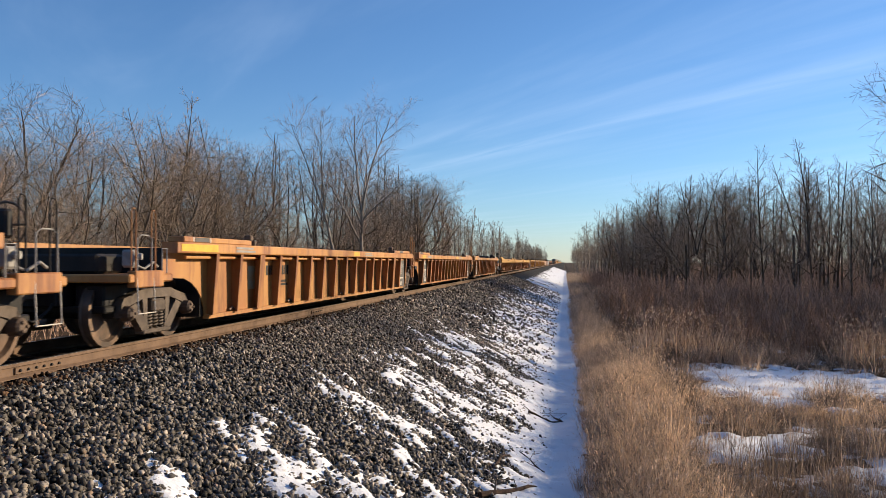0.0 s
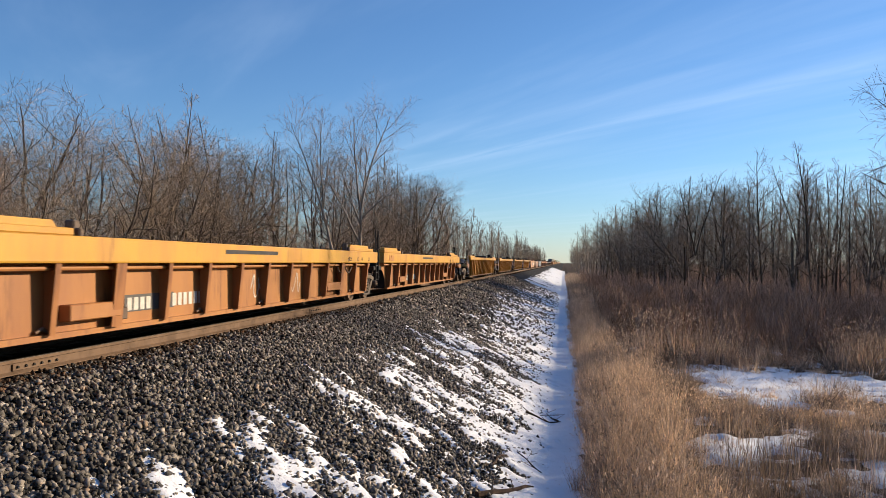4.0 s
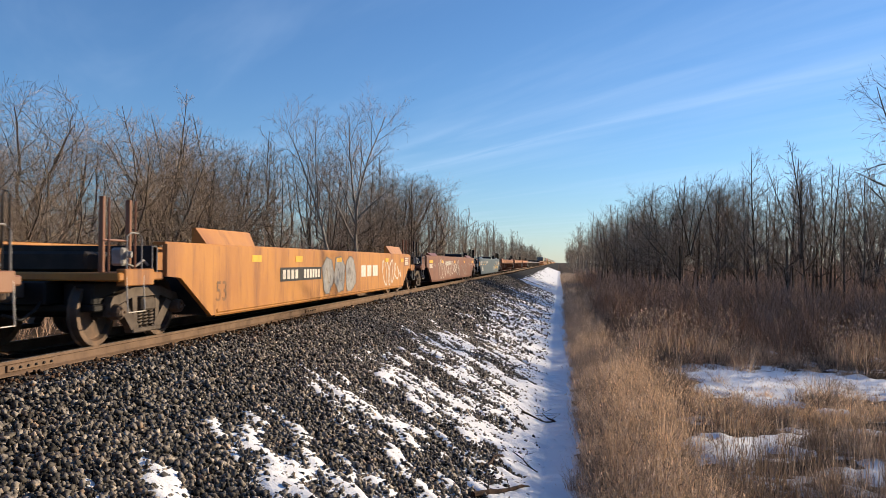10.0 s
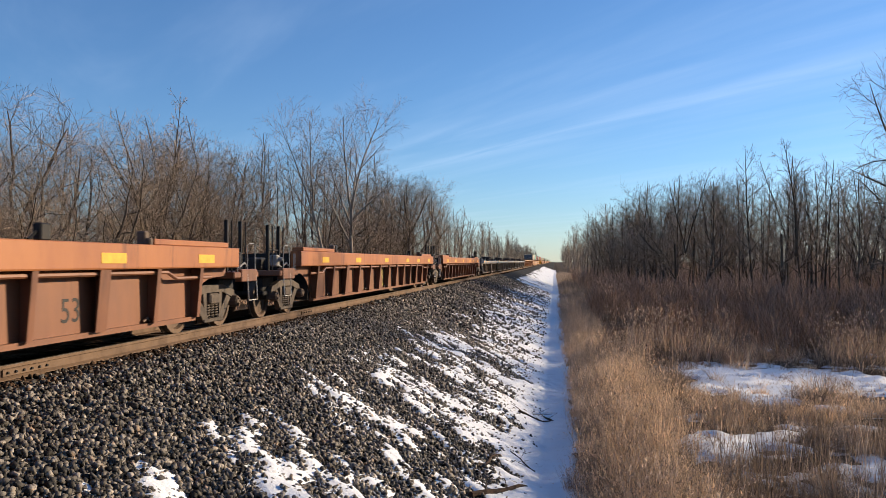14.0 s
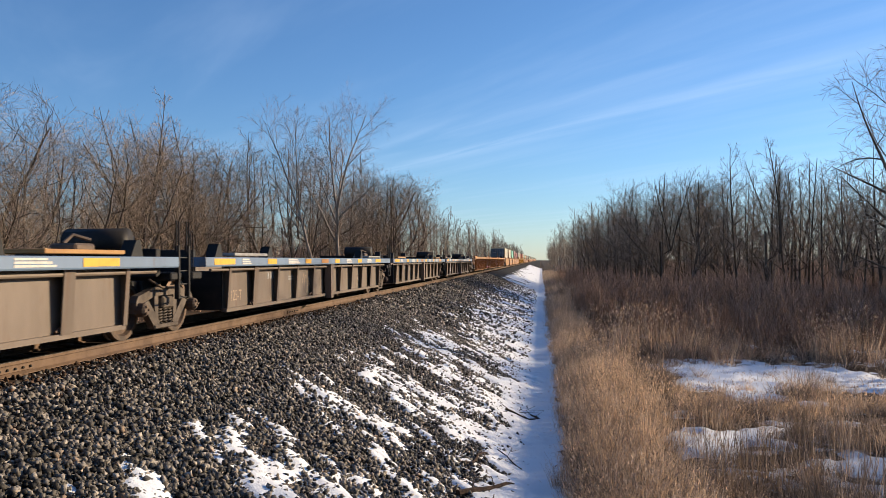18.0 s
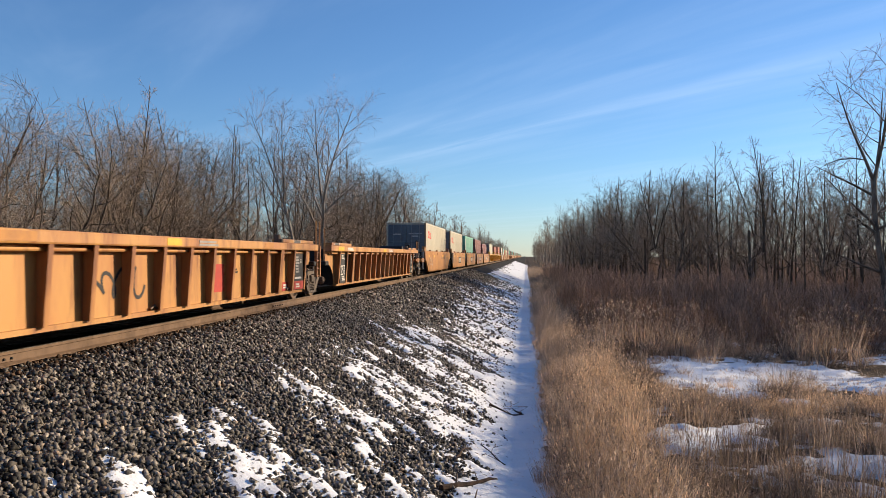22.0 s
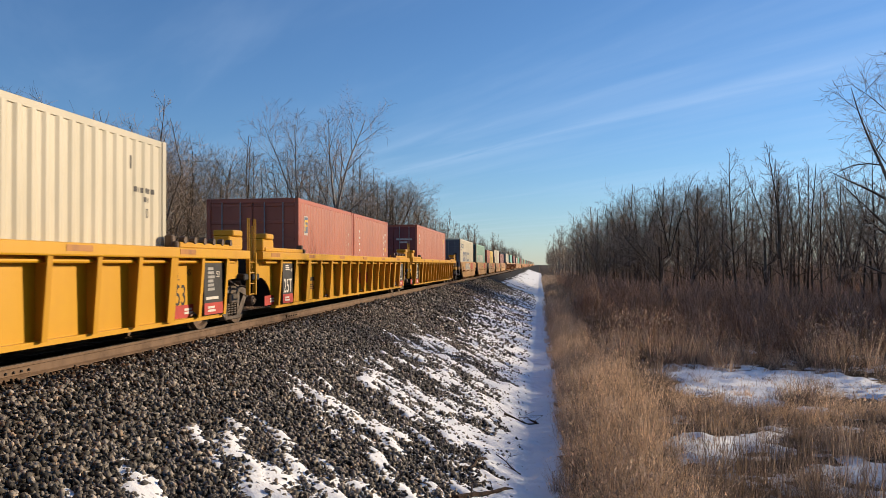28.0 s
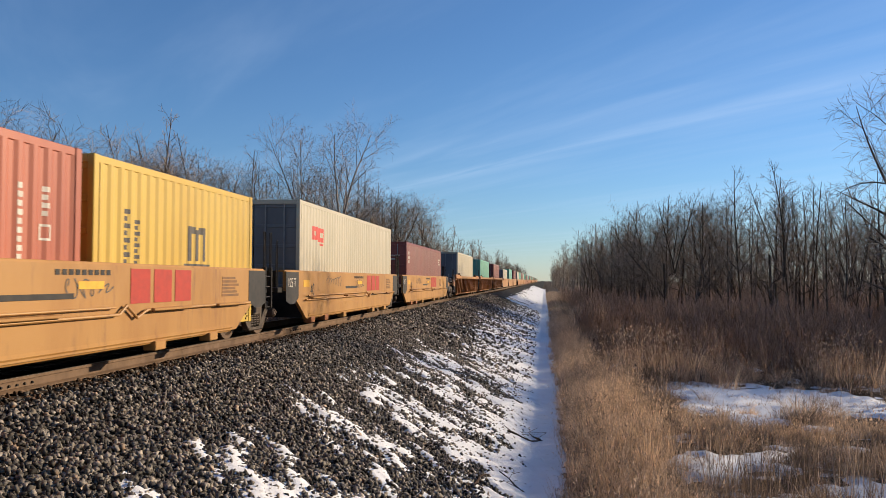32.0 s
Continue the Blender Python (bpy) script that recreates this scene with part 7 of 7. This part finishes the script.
def mark_boxes():
    forty, twenty = 12.192, 6.058
    for s in (544.2, 560.3, 630.5):
        b = BOXES[s]
        on_box(b, forty, "red_bright", ring(1.25, 2.35, 0.62, 0.42, 0.12) + ring(1.95, 2.30, 0.50, 0.40, 0.12) + [(2.5, 2.9, 2.28, 2.42)], "logo_shape")
        on_box(b, forty, "grey_panel", [(11.15 + 0.11 * q, 11.22 + 0.11 * q, 2.36, 2.44) for q in range(6)] + [(11.45 + 0.11 * q, 11.52 + 0.11 * q, 2.22, 2.30) for q in range(2)] + ring(11.5, 1.98, 0.12, 0.14, 0.02) + [(11.05, 11.1, 2.7, 2.9)])
        door_marks(b, "white_mark", [(0.15, 0.95, -0.004, 0.0, 2.55, 2.62), (0.35, 0.75, -0.004, 0.0, 2.40, 2.46), (-0.8, -0.3, -0.004, 0.0, 2.50, 2.60)])
    b = BOXES[576.2]
    on_box(b, forty, "white_mark", [(0.32, 0.86, 1.42, 2.92)], "white_band")
    on_box(b, forty, "box_teal", [(0.44, 0.74, 1.50 + 0.24 * k, 1.66 + 0.24 * k) for k in range(6)], "logo_shape")
    door_marks(b, "grey_mark", [(0.42, 0.50, -0.004, 0.0, 1.5, 2.6), (-0.62, -0.40, -0.004, 0.0, 1.9, 2.1)])
    for s in (592.2, 608.2, 755.7):
        b = BOXES[s]
        on_box(b, forty, "white_mark", column(0.6, 2.0, 2.6, 3, 0.25) + lines(10.9, 2.1, 0.6, 3), "marking")
        door_marks(b, "white_mark", [(0.2, 0.9, -0.004, 0.0, 2.30, 2.37), (0.3, 0.7, -0.004, 0.0, 2.15, 2.21)])
    b = BOXES[650.1] if 650.1 in BOXES else BOXES[650.0]
    on_box(b, twenty, "white_mark", [(0.50, 0.92, 2.02, 2.52)], "badge")
    badge = on_box(b, twenty, "blue_mark", [(0.53, 0.89, 2.08, 2.49)], "badge_field")
    badge.location.x = 0.004
    emblem = on_box(b, twenty, "yellow_mark", [(0.62, 0.68, 2.12, 2.42), (0.68, 0.82, 2.36, 2.42), (0.68, 0.78, 2.24, 2.30)], "badge_shape")
    emblem.location.x = 0.008
    on_box(b, twenty, "white_mark", column(5.1, 1.5, 2.4, 8, 0.10) + column(5.45, 1.7, 2.3, 4, 0.10))
    b = BOXES[656.2]
    on_box(b, twenty, "white_mark", column(0.85, 1.6, 2.45, 8, 0.16) + column(5.2, 1.5, 2.5, 9, 0.10) + column(5.5, 2.0, 2.5, 4, 0.10))
    on_box(b, twenty, "yellow_mark", [(5.45, 5.6, 1.75, 1.9)], "sticker")
    b = BOXES[670.1] if 670.1 in BOXES else BOXES[670.2]
    on_box(b, forty, "white_mark", column(0.8, 2.3, 2.85, 3, 0.28) + column(11.2, 1.5, 2.6, 9, 0.12))
    on_box(b, forty, "yellow_mark", [(10.9, 11.2, 2.55, 2.8), (11.5, 11.65, 2.2, 2.4)], "sticker")
    door_marks(b, "white_mark", [(0.15, 0.95, -0.004, 0.0, 2.48, 2.57), (0.30, 0.72, -0.004, 0.0, 2.33, 2.41), (-0.75, -0.55, -0.004, 0.0, 2.25, 2.42), (0.15, 0.5, -0.004, 0.0, 1.95, 2.0), (0.15, 0.5, -0.004, 0.0, 1.8, 1.85)])
    # the large block shapes of the white and green boxes
    b = BOXES[692.3]
    rects = []
    for k in range(5):
        y = 2.25 + 1.18 * k
        rects += ring(y, 1.52, 0.82, 0.76, 0.22)
    on_box(b, forty, "blue_mark", rects, "logo_shape")
    on_box(b, forty, "blue_mark", [(0.7, 1.05, 2.55, 2.95)] + ring(1.5, 2.55, 0.45, 0.32, 0.07) + ring(2.1, 2.55, 0.45, 0.32, 0.07) + ring(2.7, 2.55, 0.4, 0.32, 0.07) + lines(0.7, 2.38, 0.7, 1))
    b = BOXES[708.3]
    rects = []
    for k in range(14):
        y = 2.3 + 0.46 * k
        if k != 5:
            rects += [(y, y + 0.12, 1.52, 2.22), (y + 0.22, y + 0.34, 1.52, 2.22), (y + 0.12, y + 0.22, 1.80 + 0.18 * (k % 2), 1.94 + 0.18 * (k % 2))]
    on_box(b, forty, "white_mark", rects, "logo_shape")
    rects = []
    for z in (1.45, 1.90, 2.36):
        rects += ring(0.62, z, 0.40, 0.32, 0.07) + [(0.79, 0.86, z - 0.04, z + 0.36), (0.69, 0.95, z + 0.13, z + 0.19)]
    on_box(b, forty, "white_mark", rects, "logo_shape")
    on_box(b, forty, "white_mark", lines(11.2, 2.4, 0.5, 3, 0.05))
    door_marks(b, "grey_mark", [(0.1, 0.95, -0.004, 0.0, 2.62, 2.72), (0.35, 0.75, -0.004, 0.0, 2.44, 2.52), (0.2, 0.6, -0.004, 0.0, 1.9, 2.1)])
    on_box(BOXES[724.0], twenty, "white_mark", column(4.75, 1.45, 2.4, 9, 0.12) + column(5.25, 2.0, 2.4, 4, 0.12) + ring(5.2, 1.7, 0.2, 0.2, 0.03))
    b = BOXES[730.4] if 730.4 in BOXES else BOXES[730.3]
    on_box(b, twenty, "grey_panel", column(0.85, 1.45, 2.3, 8, 0.16) + column(1.18, 1.45, 2.15, 8, 0.12) + [(3.0, 3.13, 1.55, 2.15), (3.30, 3.43, 1.55, 2.10), (3.60, 3.73, 1.55, 2.15), (3.13, 3.30, 2.03, 2.15), (3.43, 3.60, 2.03, 2.15), (2.85, 3.9, 1.43, 1.50)])
    b = BOXES[739.8] if 739.8 in BOXES else BOXES[739.7]
    on_box(b, forty, "red_bright", ring(1.2, 2.30, 0.45, 0.36, 0.12) + ring(1.75, 2.26, 0.55, 0.38, 0.12) + [(1.85, 2.2, 2.16, 2.22)], "logo_shape")


mark_boxes()


# ---- what moves ----
def motions():
    for thing, s in TRAIN:
        walk(thing, [(t, pose(0, s - SPEED * t, 0)) for t in (0, 8, 16, 24, 32)])
    # wheels roll while they pass the camera
    for wheel, dy, s in WHEELS:
        t0 = max(0.0, (s - 42) / SPEED)
        t1 = min(32.0, (s + 2) / SPEED)
        rows, last = [], None
        for f in range(round(t0 * FPS), round(t1 * FPS) + 1):
            rows.append((f / FPS, pose(0, dy, WHEEL_R, math.degrees(SPEED * f / FPS / WHEEL_R) % 360)))
        if not rows:
            continue
        if rows[0][0] > 0:
            rows.insert(0, (0.0, rows[0][1]))
        if rows[-1][0] < 32:
            rows.append((32.0, rows[-1][1]))
        walk(wheel, rows)


motions()
